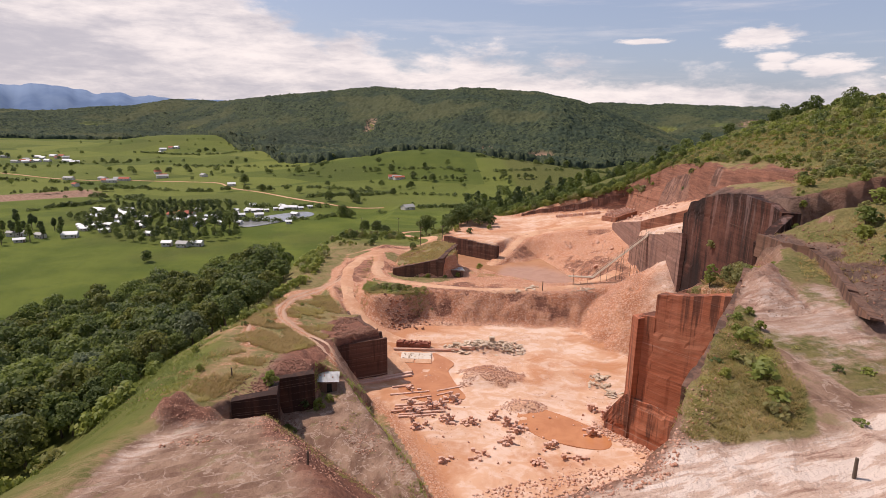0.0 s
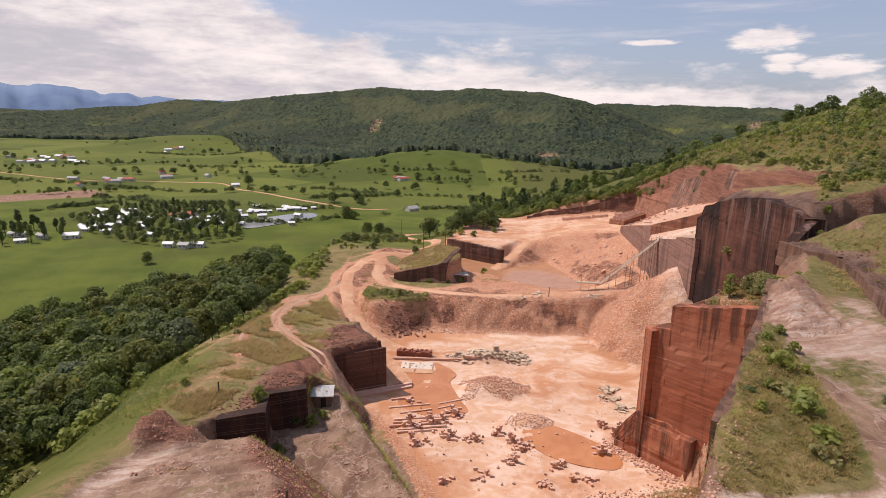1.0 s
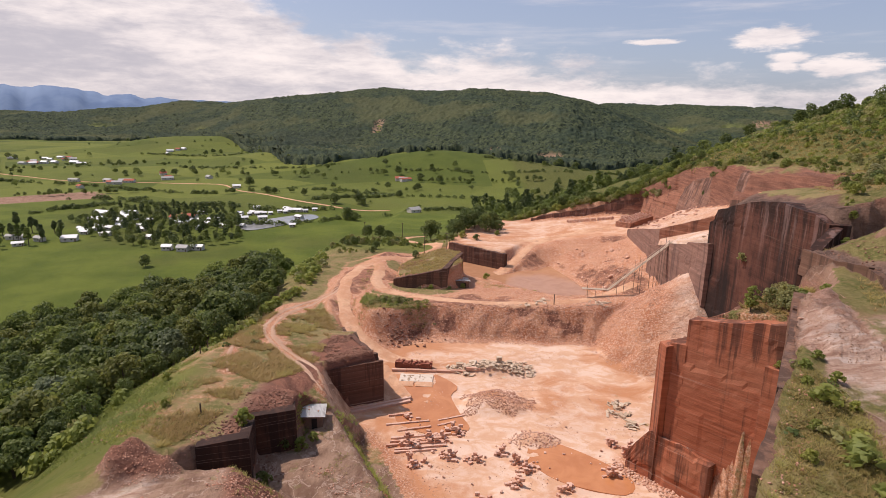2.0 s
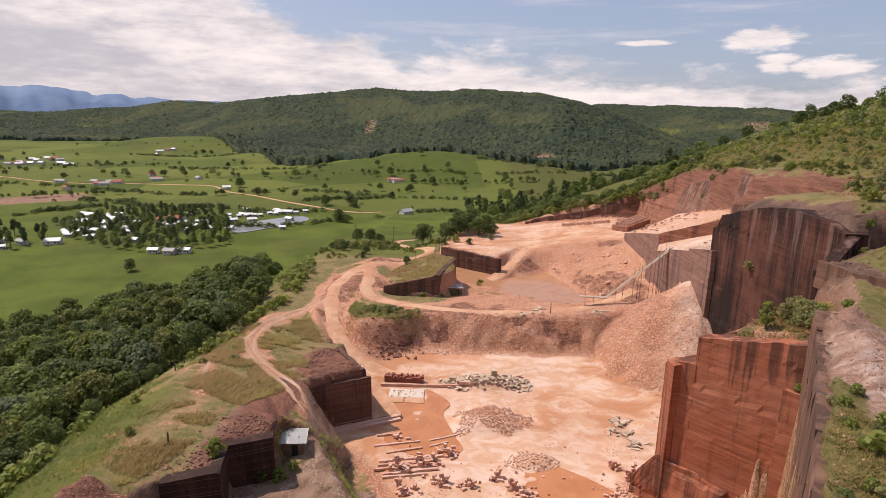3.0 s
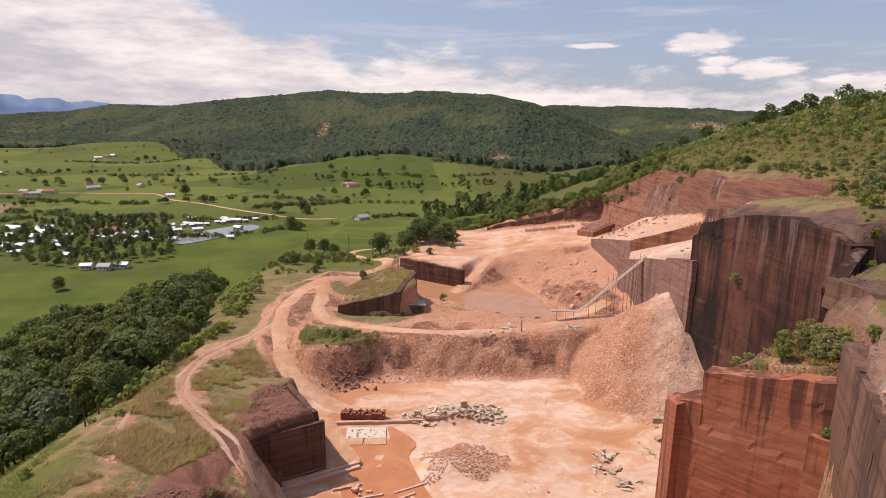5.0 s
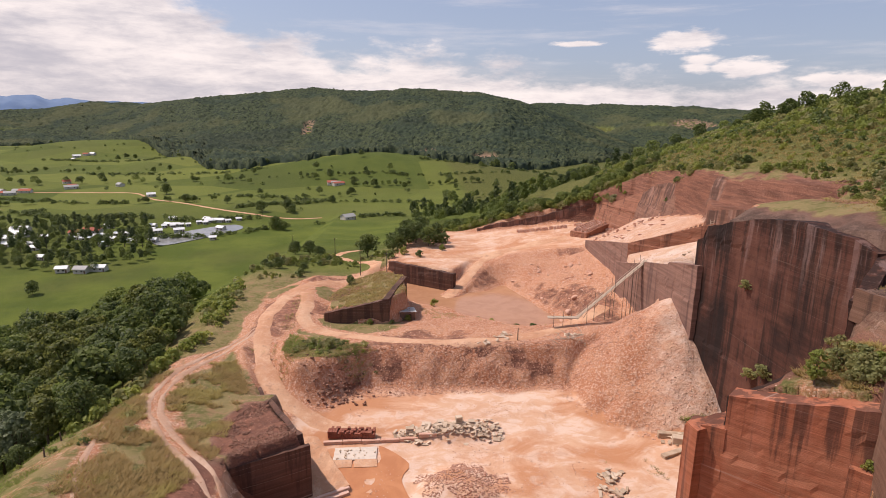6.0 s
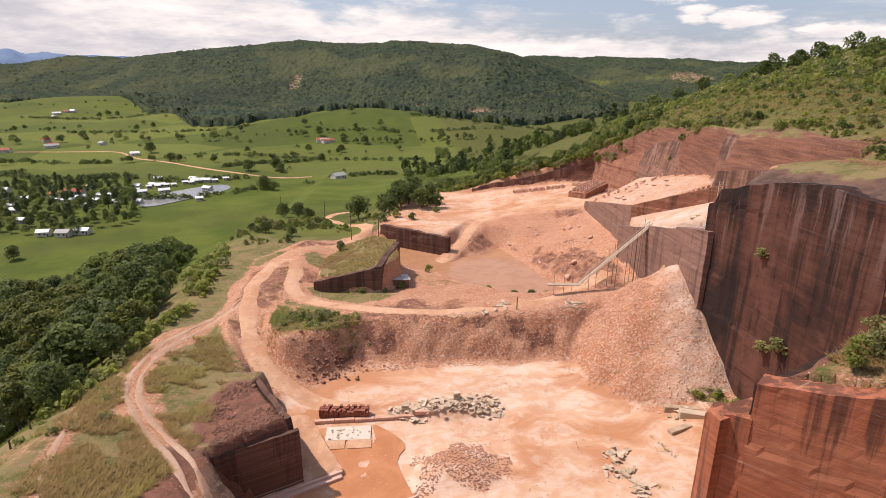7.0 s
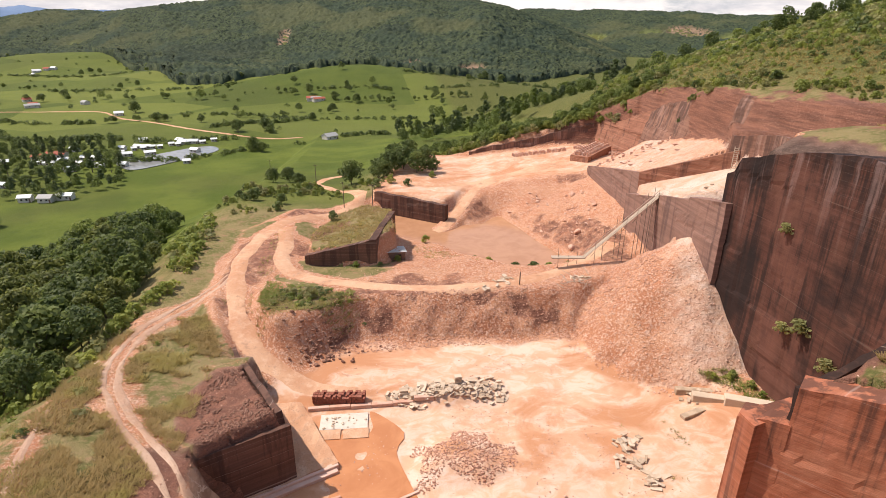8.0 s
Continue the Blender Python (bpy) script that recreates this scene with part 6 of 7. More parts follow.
# grove of tall trees round the houses in the valley
GROVE = [(-352, 500), (-300, 445), (-240, 405), (-190, 398), (-165, 430), (-180, 468), (-200, 520), (-225, 570), (-300, 580), (-350, 556)]
for i, p in enumerate(scatter(rng, GROVE, 7.4, 8000, 340)):
    (plant if i < 60 else plant_far)(GUM[int(rng.integers(0, 3))] if rng.random() < 0.35 else BROAD[int(rng.integers(0, 5))], (p[0], p[1], float(ground_z(p[0], p[1]))), rng.uniform(0.5, 0.8), rng.uniform(0, 360), "tall slender gum tree in the valley grove")
for p in scatter(rng, [(-420, 400), (-330, 385), (-300, 415), (-330, 460), (-430, 470)], 11, 800, 40):
    plant(GUM[int(rng.integers(0, 3))], (p[0], p[1], float(ground_z(p[0], p[1]))), rng.uniform(0.6, 1.0), rng.uniform(0, 360), "tall slender gum tree by the field edge", group="field edge trees")
# single meadow trees
for x, y, s in ((-201, 351, 1.0), (-128, 620, 1.5), (-101, 628, 1.6), (-98, 537, 1.5), (-90, 532, 1.1), (-179, 686, 1.0), (-280, 779, 1.7), (-229, 696, 1.2), (-221, 701, 1.0), (-95, 618, 1.1), (-60, 700, 1.1), (-40, 760, 1.2)):
    plant(ROUND[int(rng.integers(0, 2))], (x, y, float(ground_z(x, y))), s, rng.uniform(0, 360), "lone rounded tree standing on the meadow", group="meadow trees")
clumps = [(-640, 1040), (-520, 860), (-420, 900), (-720, 900), (-200, 900), (-120, 1180), (60, 820), (150, 700), (-350, 1050), (-500, 1250), (250, 900), (-30, 850), (350, 820), (-860, 1150), (-600, 700), (100, 1100)]
count = 0
for cx, cy in clumps:
    for i in range(5):
        x, y = cx + rng.normal() * 46, cy + rng.normal() * 26
        count += 1
        plant_far((ROUND + BROAD)[int(rng.integers(0, 7))], (x, y, float(ground_z(x, y))), rng.uniform(0.7, 1.5), rng.uniform(0, 360), "trees in hedgerows across the valley")
for p in scatter(rng, [(-1000, 650), (-300, 640), (100, 640), (420, 760), (380, 1250), (-900, 1700), (-1200, 1300)], 55, 1500, 55):
    plant_far((ROUND + BROAD)[int(rng.integers(0, 7))], (p[0], p[1], float(ground_z(p[0], p[1]))), rng.uniform(0.5, 1.3), rng.uniform(0, 360), "scattered trees on valley pasture")
for (ax, ay), (bx, by) in (((-420, 900), (-60, 880)), ((-300, 700), (40, 760)), ((-700, 1000), (-480, 1060)), ((-60, 820), (180, 800)), ((-330, 1120), (120, 1250)), ((-520, 640), (-380, 700)), ((60, 700), (260, 760)), ((-900, 900), (-640, 960))):
    for i in range(26):
        q = rng.uniform(0, 1)
        x, y = ax + (bx - ax) * q + rng.normal() * 2, ay + (by - ay) * q + rng.normal() * 2
        plant_far(BROAD[int(rng.integers(0, 5))], (x, y, float(ground_z(x, y))), rng.uniform(0.35, 0.9), rng.uniform(0, 360), "trees in hedgerows across the valley")

hedge = []
for (ax, ay), (bx, by) in (((-420, 640), (-250, 600)), ((-560, 760), (-300, 700)), ((-250, 760), (60, 690)), ((-160, 640), (-60, 720)), ((-120, 880), (200, 860)), ((-480, 1000), (-180, 960)), ((-760, 820), (-560, 760)), ((-60, 560), (120, 620)), ((60, 960), (330, 900)), ((-700, 1260), (-420, 1180)), ((-240, 470), (-90, 545)), ((-420, 540), (-360, 640)), ((-300, 600), (-130, 580))):
    for i in range(70):
        q = rng.uniform(0, 1)
        x, y = ax + (bx - ax) * q + rng.normal() * 3, ay + (by - ay) * q + rng.normal() * 3 + 9 * math.sin(q * 7)
        hedge.append((*scrub_raw[2], pose(x, y, float(ground_z(x, y)) - 0.2, 0, 0, rng.uniform(0, 360)) @ Matrix.Scale(rng.uniform(0.9, 2.2), 4)))
for i in range(260):
    x, y = rng.uniform(-900, 400), rng.uniform(560, 1500)
    if rough(np.array(x), np.array(y), 130, 3, 401) > 0.08:
        hedge.append((*scrub_raw[2], pose(x, y, float(ground_z(x, y)) - 0.2, 0, 0, rng.uniform(0, 360)) @ Matrix.Scale(rng.uniform(0.8, 2.0), 4)))
merged("hedges", hedge, M_LEAF, "low dark hedges and bushes across the meadows", "hedge")
plant_pool()


# ---- quarry things ----
qr = np.random.default_rng(23)


def block_mesh(seed, mat, name="stone_block", rough_amt=0.06):
    """A cut stone with knocked edges, one unit across."""
    r = np.random.default_rng(seed)
    bm = box_bm((1, 1, 1), (0, 0, 0.5), bevel=0.05)
    for v in bm.verts:
        v.co += Vector(r.normal(size=3) * rough_amt * 0.5)
    me = bpy.data.meshes.new(name)
    bm.to_mesh(me)
    bm.free()
    me.materials.append(mat)
    return me


def boulder_mesh(seed, mat, name="boulder"):
    r = np.random.default_rng(seed)
    bm = bmesh.new()
    bmesh.ops.create_icosphere(bm, subdivisions=2, radius=0.5)
    cuts = [Vector(r.normal(size=3)).normalized() for _ in range(7)]
    for v in bm.verts:
        for c in cuts:
            d = v.co.dot(c) - 0.33
            if d > 0:
                v.co -= c * d * 0.9
        v.co += Vector(r.normal(size=3)) * 0.015
    me = bpy.data.meshes.new(name)
    bm.to_mesh(me)
    bm.free()
    me.materials.append(mat)
    return me


BLOCKS = [block_mesh(100 + i, M_BLOCK) for i in range(5)]
GREYS = [block_mesh(120 + i, M_GREYSTONE, "stone_slab") for i in range(4)]
ROCKS = [boulder_mesh(140 + i, M_DARKRUBBLE) for i in range(4)]
PINKS = [boulder_mesh(150 + i, M_RUBBLE) for i in range(4)]


def piece(name, me, at, size, turn, label="", category="", group="", parent=None, tilt=(0, 0)):
    ob = new(name, me)
    ob.matrix_basis = pose(*at, tilt[0], tilt[1], turn) @ Matrix.Diagonal((*size, 1))
    ob.parent = parent
    return tagged(ob, label, category, group)


def gz(x, y):
    return float(ground_z(x, y))


# cut stones lying over the south floor, in clusters and loose
CLUSTERS = [(-5.5, 88, 1.6, 26), (-1.0, 90, 1.8, 30), (3.5, 93, 1.4, 22), (-4.5, 82.5, 1.5, 18), (1.5, 84.5, 1.5, 16), (6.5, 84, 1.2, 14), (12, 86, 1.2, 14), (16, 81.5, 1.4, 20), (13.5, 77, 1.2, 14), (22, 76, 1.2, 12),
            (31, 80.5, 1.3, 18), (18, 70.5, 1.2, 10), (8, 73, 2.2, 8), (35.5, 86, 1.0, 16), (33.5, 89.5, 1.0, 12), (-6.5, 98, 1.2, 8), (14.5, 83.5, 1.0, 14), (26, 72, 1.5, 9), (1.0, 71, 1.0, 8)]
for cx, cy, spread, k in CLUSTERS:
    stacked = []
    for i in range(k):
        x, y = cx + qr.normal() * spread * 0.72, cy + qr.normal() * spread * 0.45
        size = (qr.uniform(0.55, 1.0), qr.uniform(0.40, 0.6), qr.uniform(0.35, 0.6))
        z = gz(x, y) - 0.03
        for (ox, oy, oz) in stacked:
            if abs(ox - x) < 0.45 and abs(oy - y) < 0.35:
                z = max(z, oz)
        stacked.append((x, y, z + size[2] * 0.97))
        piece("stone_block", BLOCKS[int(qr.integers(0, 5))], (x, y, z), size, qr.uniform(-35, 35) + (90 if qr.random() < 0.3 else 0), "rough-cut pink sandstone block on the quarry floor", "stone block", "cut stones on the floor")

# long stone beams left in rows on the floor
for i, (x, y, l, a) in enumerate(((-3.5, 91.5, 12, 10), (-3.8, 90.2, 11.5, 10), (-4.2, 88.9, 12, 9), (-3.4, 87.5, 10, 11), (-4.4, 86.3, 8, 9), (-6.5, 96.2, 9, 12), (-5.0, 94.0, 7, 16), (2.5, 98.5, 6, 22), (1.5, 96.2, 4, 24), (-8.3, 99.3, 5, 14))):
    bm = box_bm((l, 0.42, 0.38), (0, 0, 0.17), bevel=0.03)
    bmesh.ops.subdivide_edges(bm, edges=[e for e in bm.edges if e.calc_length() > 2], cuts=6)
    for v in bm.verts:
        v.co += Vector(qr.normal(size=3) * 0.03)
    me = bpy.data.meshes.new("stone_beam")
    bm.to_mesh(me)
    bm.free()
    me.materials.append(M_BLOCK)
    ob = tagged(new("stone_beam", me), "long sawn sandstone beam lying on the floor", "stone beam", "stone beams")
    ob.matrix_basis = pose(x, y, gz(x, y) - 0.02, 0, 0, a)

# the stack of red bricks
stack = thing("brick_stack", "long low stack of dark-red stone bricks", "brick stack", at=(-6.8, 121.9, gz(-6.8, 121.9) - 0.05), turn=-7.5)
brick_me = block_mesh(170, mat_speckled("red_brick", (0.30, 0.10, 0.065), (0.25, 0.08, 0.05), (0.36, 0.15, 0.10), 2.0, 0.85, 0.6), "brick")
for layer in range(4):
    for i in range(20):
        for j in range(3):
            if layer == 3 and qr.random() < 0.35:
                continue
            piece("brick", brick_me, (-4.4 + i * 0.46 + qr.normal() * 0.02, -0.75 + j * 0.74, layer * 0.37), (0.42, 0.68, 0.36), qr.normal() * 2.5, parent=stack)

# low kerb of long stones in front of it, and the concrete pads
kerb = thing("low_wall", "low kerb wall of long sandstone lengths", "low wall", at=(-1.2, 120.0, 0), turn=-1.3)
for i in range(6):
    part("stone", box_bm((3.62, 0.7, 0.75), (-9.2 + i * 3.7, qr.normal() * 0.04, 0.25 + gz(-10.4 + i * 3.7, 120)), (0, 0, qr.normal() * 0.8), 0.05), M_BLOCK, kerb)
for x, y, l, w, a, nm in ((-5.9, 116.4, 8.0, 4.0, -2, "pale dusty concrete pad strewn with chips"), (-8.4, 113.4, 4.0, 2.4, -2, "tan concrete pad at the puddle's edge"), (-3.9, 113.2, 4.2, 2.4, -2, "tan concrete pad at the puddle's edge")):
    bm = box_bm((l, w, 0.5), (0, 0, 0.0), bevel=0.03)
    ob = thing("concrete_pad", nm, "concrete pad", "concrete pads", at=(x, y, 0.0), turn=a)
    part("slab", bm, M_CONCRETE if "pale" in nm else M_ROAD, ob)
for i in range(34):
    x, y = -6 + qr.normal() * 2.4, 116.4 + qr.normal() * 1.2
    if abs(x + 5.9) < 3.8 and abs(y - 116.4) < 1.8:
        piece("stone_chip", GREYS[i % 4], (x, y, 0.24), (qr.uniform(0.2, 0.55), qr.uniform(0.15, 0.35), qr.uniform(0.08, 0.2)), qr.uniform(0, 180), "loose pale stone chip on the pad", "stone chip", "chips on the pad")

# stone platform at the foot of the west block
bm = bmesh.new()
low = [bm.verts.new((x, y, -0.4)) for x, y in ((-19.5, 100.2), (-6.4, 106.0), (-13.4, 121.5), (-21.5, 122))]
top = [bm.verts.new((v.co.x, v.co.y, 1.0)) for v in low]
bm.faces.new(top)
for i in range(4):
    bm.faces.new((low[i], low[(i + 1) % 4], top[(i + 1) % 4], top[i]))
bmesh.ops.subdivide_edges(bm, edges=bm.edges[:], cuts=8, use_grid_fill=True)
for v in bm.verts:
    v.co += Vector((qr.normal() * 0.08, qr.normal() * 0.08, qr.normal() * 0.07))
me = bpy.data.meshes.new("stone_platform")
bm.to_mesh(me)
bm.free()
me.materials.append(M_ROAD)
tagged(new("stone_platform", me), "low sandstone platform beside the west block", "rock ledge", kind="structure")
for i in range(2):
    bm = box_bm((14.2, 0.8, 0.75), (-13.0, 103.1 - 0.9 * i, 0.55 - 0.35 * i), (0, 0, 23.8), 0.05)
    me = bpy.data.meshes.new("stone_step")
    bm.to_mesh(me)
    bm.free()
    me.materials.append(M_BLOCK)
    tagged(new("stone_step", me), "long sawn step at the platform's foot", "step", kind="structure")

# heap of weathered slabs and stacks
heap = [(qr.uniform(1.5, 23), 121.3 + qr.normal() * 1.5) for _ in range(250)]
for i, (x, y) in enumerate(heap):
    if x < 4 and y < 120.4:
        continue
    piece("stone_slab", GREYS[i % 4], (x, y, gz(x, y) + qr.uniform(-0.05, 0.35)), (qr.uniform(0.5, 1.5), qr.uniform(0.4, 0.9), qr.uniform(0.10, 0.28)), qr.uniform(0, 180), "weathered grey-tan stone slab in a tumbled heap", "stone slab", "heap of slabs", tilt=(qr.normal() * 16, qr.normal() * 16))
for x, y, k, s in ((14.6, 122.6, 5, 1.3), (4.6, 122.0, 4, 1.5), (8.0, 123.0, 3, 1.8), (17.2, 122.8, 3, 1.3), (6.3, 120.6, 3, 1.2), (11.0, 123.4, 3, 1.3)):
    st = thing("slab_stack", "neat stack of pale split stone slabs", "slab stack", "slab stacks", at=(x, y, gz(x, y) - 0.1), turn=qr.uniform(-15, 15))
    for i in range(k):
        piece("slab", GREYS[i % 4], (qr.normal() * 0.05, qr.normal() * 0.05, i * 0.36), (s, s * 0.8, 0.33), qr.normal() * 3, parent=st)
for x, y, k in ((39.5, 105, 22), (38.5, 101, 12), (40.5, 97, 16), (57, 114, 14), (30, 150, 12), (24, 146.8, 5), (47, 148.5, 10)):
    for i in range(k):
        px_, py_ = x + qr.normal() * 1.1, y + qr.normal() * 0.9
        piece("stone_slab", GREYS[i % 4], (px_, py_, gz(px_, py_) + qr.uniform(-0.05, 0.4)), (qr.uniform(0.6, 1.7), qr.uniform(0.4, 0.9), qr.uniform(0.12, 0.3)), qr.uniform(0, 180), "weathered pale stone slab on bare ground", "stone slab", "loose slabs", tilt=(qr.normal() * 12, qr.normal() * 12))
for i, (x, y, l, w, h, a) in enumerate(((60, 112.5, 9, 1.6, 0.5, -22), (64, 110, 8, 1.8, 0.9, -26), (57.5, 115.8, 7, 1.2, 0.4, -14), (66.5, 106.5, 6, 2.4, 1.4, -30), (54, 110.5, 5, 1.2, 0.4, 18))):
    bm = box_bm((l, w, h + 1), (0, 0, h / 2), bevel=0.08)
    ob = thing("sawn_ledge", "pale sawn ledge of stone at the pit's end", "rock ledge", "sawn ledges", at=(x, y, gz(x, y) - 0.3), turn=a)
    part("stone", bm, M_GREYSTONE, ob)

# boulders
for i in range(95):
    x, y = -10 + qr.normal() * 3.4, 137.2 + qr.normal() * 2.2
    s = qr.uniform(0.35, 1.1)
    piece("boulder", ROCKS[i % 4], (x, y, gz(x, y) + s * 0.2), (s, s * qr.uniform(0.6, 1), s * qr.uniform(0.5, 0.8)), qr.uniform(0, 360), "dark broken boulder at the foot of the bank", "boulder", "boulders by the road", tilt=(qr.uniform(-30, 30), qr.uniform(-30, 30)))
for i in range(70):
    x, y = qr.uniform(46, 71), qr.uniform(176, 222)
    s = qr.uniform(0.5, 1.5) if i > 6 else qr.uniform(2.0, 3.2)
    if i < 2:
        x, y = 56 + i * 3, 177.5 + i * 4
    piece("boulder", PINKS[i % 4], (x, y, gz(x, y) + s * 0.1), (s, s * qr.uniform(0.6, 1), s * qr.uniform(0.3, 0.6)), qr.uniform(0, 360), "pale pink boulder on the waste slope", "boulder", "boulders on the slope", tilt=(qr.uniform(-25, 25), qr.uniform(-25, 25)))


M_DARKRED = mat_speckled("bank_rubble", (0.50, 0.255, 0.165), (0.40, 0.185, 0.115), (0.62, 0.39, 0.29), 1.0, 0.92, 0.7)


# gravel and broken stone too small to count
def rubble(name, places, low, high, me_list, mat, label):
    raws = [raw_quads(m) for m in me_list]
    out = []
    for x, y in places:
        s = low + (high - low) * qr.random() ** 2.2
        m = pose(x, y, gz(x, y) + s * 0.12, qr.uniform(-40, 40), qr.uniform(-40, 40), qr.uniform(0, 360)) @ Matrix.Diagonal((s, s * qr.uniform(0.6, 1), s * qr.uniform(0.4, 0.8), 1))
        out.append((*raws[int(qr.integers(0, len(raws)))], m))
    merged(name, out, mat, label, "rubble")


def raw_quads(me):
    bm = bmesh.new()
    bm.from_mesh(me)
    bmesh.ops.triangulate(bm, faces=bm.faces[:])
    tmp = bpy.data.meshes.new("tmp")
    bm.to_mesh(tmp)
    bm.free()
    got = raw(tmp)
    bpy.data.meshes.remove(tmp)
    return got


def small_rock(seed):
    r = np.random.default_rng(seed)
    bm = bmesh.new()
    bmesh.ops.create_icosphere(bm, subdivisions=1, radius=0.5)
    for v in bm.verts:
        v.co *= r.uniform(0.7, 1.25)
    me = bpy.data.meshes.new("stone")
    bm.to_mesh(me)
    bm.free()
    return me


SMALL = [small_rock(200 + i) for i in range(6)]
ring = lambda cx, cy, sx, sy, k: [(cx + math.cos(a) * sx * math.sqrt(q), cy + math.sin(a) * sy * math.sqrt(q)) for a, q in zip(qr.uniform(0, 6.283, k), qr.uniform(0, 1, k))]
rubble("rubble", [p for p in ring(12.5, 104, 9.5, 7.5, 4600) if rough(np.array(p[0]), np.array(p[1]), 5, 3, 601) + (1 - math.hypot((p[0] - 14) / 9, (p[1] - 104) / 7)) * 0.8 > 0.12], 0.10, 0.5, SMALL, M_DARKRED, "broken pink stone heaped on the quarry floor")
rubble("rubble", ring(19, 91, 5.2, 3, 480), 0.2, 0.55, SMALL, M_RUBBLE, "small heap of broken pink stone")
fan = [(68.3 + math.cos(a) * r, 141.3 + math.sin(a) * r) for a, r in zip(qr.uniform(2.2, 4.9, 4200), 30 * np.sqrt(qr.uniform(0.01, 1, 4200)))]
rubble("rubble", [p for p in fan if p[0] < 68.6], 0.08, 0.5, SMALL, M_RUBBLE, "loose broken stone covering the spoil heap")
rubble("rubble", [(qr.uniform(46, 74), qr.uniform(172, 224)) for _ in range(1800)], 0.15, 0.5, SMALL, M_RUBBLE, "loose stone over the waste slope")
rubble("rubble", [(qr.uniform(-9, 62), qr.uniform(136, 147)) for _ in range(5600)], 0.10, 0.55, SMALL, M_DARKRED, "crumbling earth and stone along the bank")
rubble("rubble", [p for p in ((qr.uniform(6, 44), qr.uniform(50, 72)) for _ in range(2600)) if 60 + 0.26 * (p[0] - 7) - 14 < p[1] < 62.5 + 0.30 * (p[0] - 7)], 0.2, 0.8, SMALL, M_RUBBLE, "broken stone on the slope below the rock slab")
rubble("rubble", [(33.5 + t * 10 + qr.normal() * 0.9 - 1.2, 84.5 - t * 11.3 + qr.normal() * 0.9 - 1.0) for t in qr.uniform(0, 1, 500)], 0.25, 0.8, SMALL, M_RUBBLE, "fallen stone along the foot of the red face")
rubble("rubble", [p for p in ((qr.uniform(-28, -12), qr.uniform(98.5, 122)) for _ in range(5600)) if rough(np.array(p[0]), np.array(p[1]), 4, 3, 603) > -0.12 and inside(np.array(p[0]), np.array(p[1]), BLOCK_TOP) > 0.15] + [(-29 + qr.normal() * 2.5, 65 + qr.normal() * 2.2) for _ in range(400)] + [(-26.5 + qr.normal() * 2.4, 74 + qr.normal() * 2) for _ in range(350)], 0.15, 0.6, SMALL, M_DARKRUBBLE, "dark loose rock over the sawn block")
rubble("rubble", [(qr.uniform(20, 50), qr.uniform(150, 180)) for _ in range(700)] + [(qr.uniform(-10, 50), qr.uniform(62, 132)) for _ in range(900)], 0.08, 0.3, SMALL, M_RUBBLE, "scattered stone chips on bare ground")


brow_pts = cat_rom(BROW[:5], 0.02)
rubble("rubble", [(p[0] + qr.uniform(-2.5, 5.5), p[1] + qr.normal() * 1.0) for p in brow_pts[:2600]], 0.07, 0.32, SMALL, M_DARKRED, "loose red gravel spilling off the upper slab")
rubble("rubble", ring(-36.4, 53.0, 4.8, 4.0, 520), 0.08, 0.36, SMALL, M_DARKRED, "heap of broken red rock on the slab's rim")
rubble("rubble", [p for p in ((qr.uniform(2, 20), qr.uniform(8, 18)) for _ in range(2600)) if -0.6 < float(past_line(np.array(p[0]), np.array(p[1]), RIM_EAST)) < 4.2], 0.10, 0.42, SMALL, M_DARKRED, "broken brown stone along the rim of the pale slab")
rubble("rubble", [p for p in ((qr.uniform(17, 34), qr.uniform(16, 42)) for _ in range(2500)) if -2.2 < float(past_line(np.array(p[0]), np.array(p[1]), RIM_EAST)) < 0.6], 0.08, 0.3, SMALL, M_DARKRED, "broken brown stone along the weedy rim")


M_BEDS = mat_speckled("split_beds", (0.42, 0.245, 0.165), (0.31, 0.175, 0.115), (0.52, 0.35, 0.255), 1.2, 0.92, 0.6)
rubble("rubble", [tuple(p) for p in qr.uniform((37, 44), (54, 68), (4200, 2)) if float(inside(np.array(p[0]), np.array(p[1]), OUTCROP)) > -0.2 and float(past_line(np.array(p[0]), np.array(p[1]), RIM_EAST)) < -0.5], 0.06, 0.24, SMALL, M_BEDS, "ragged broken brown sandstone over the bedded outcrop")


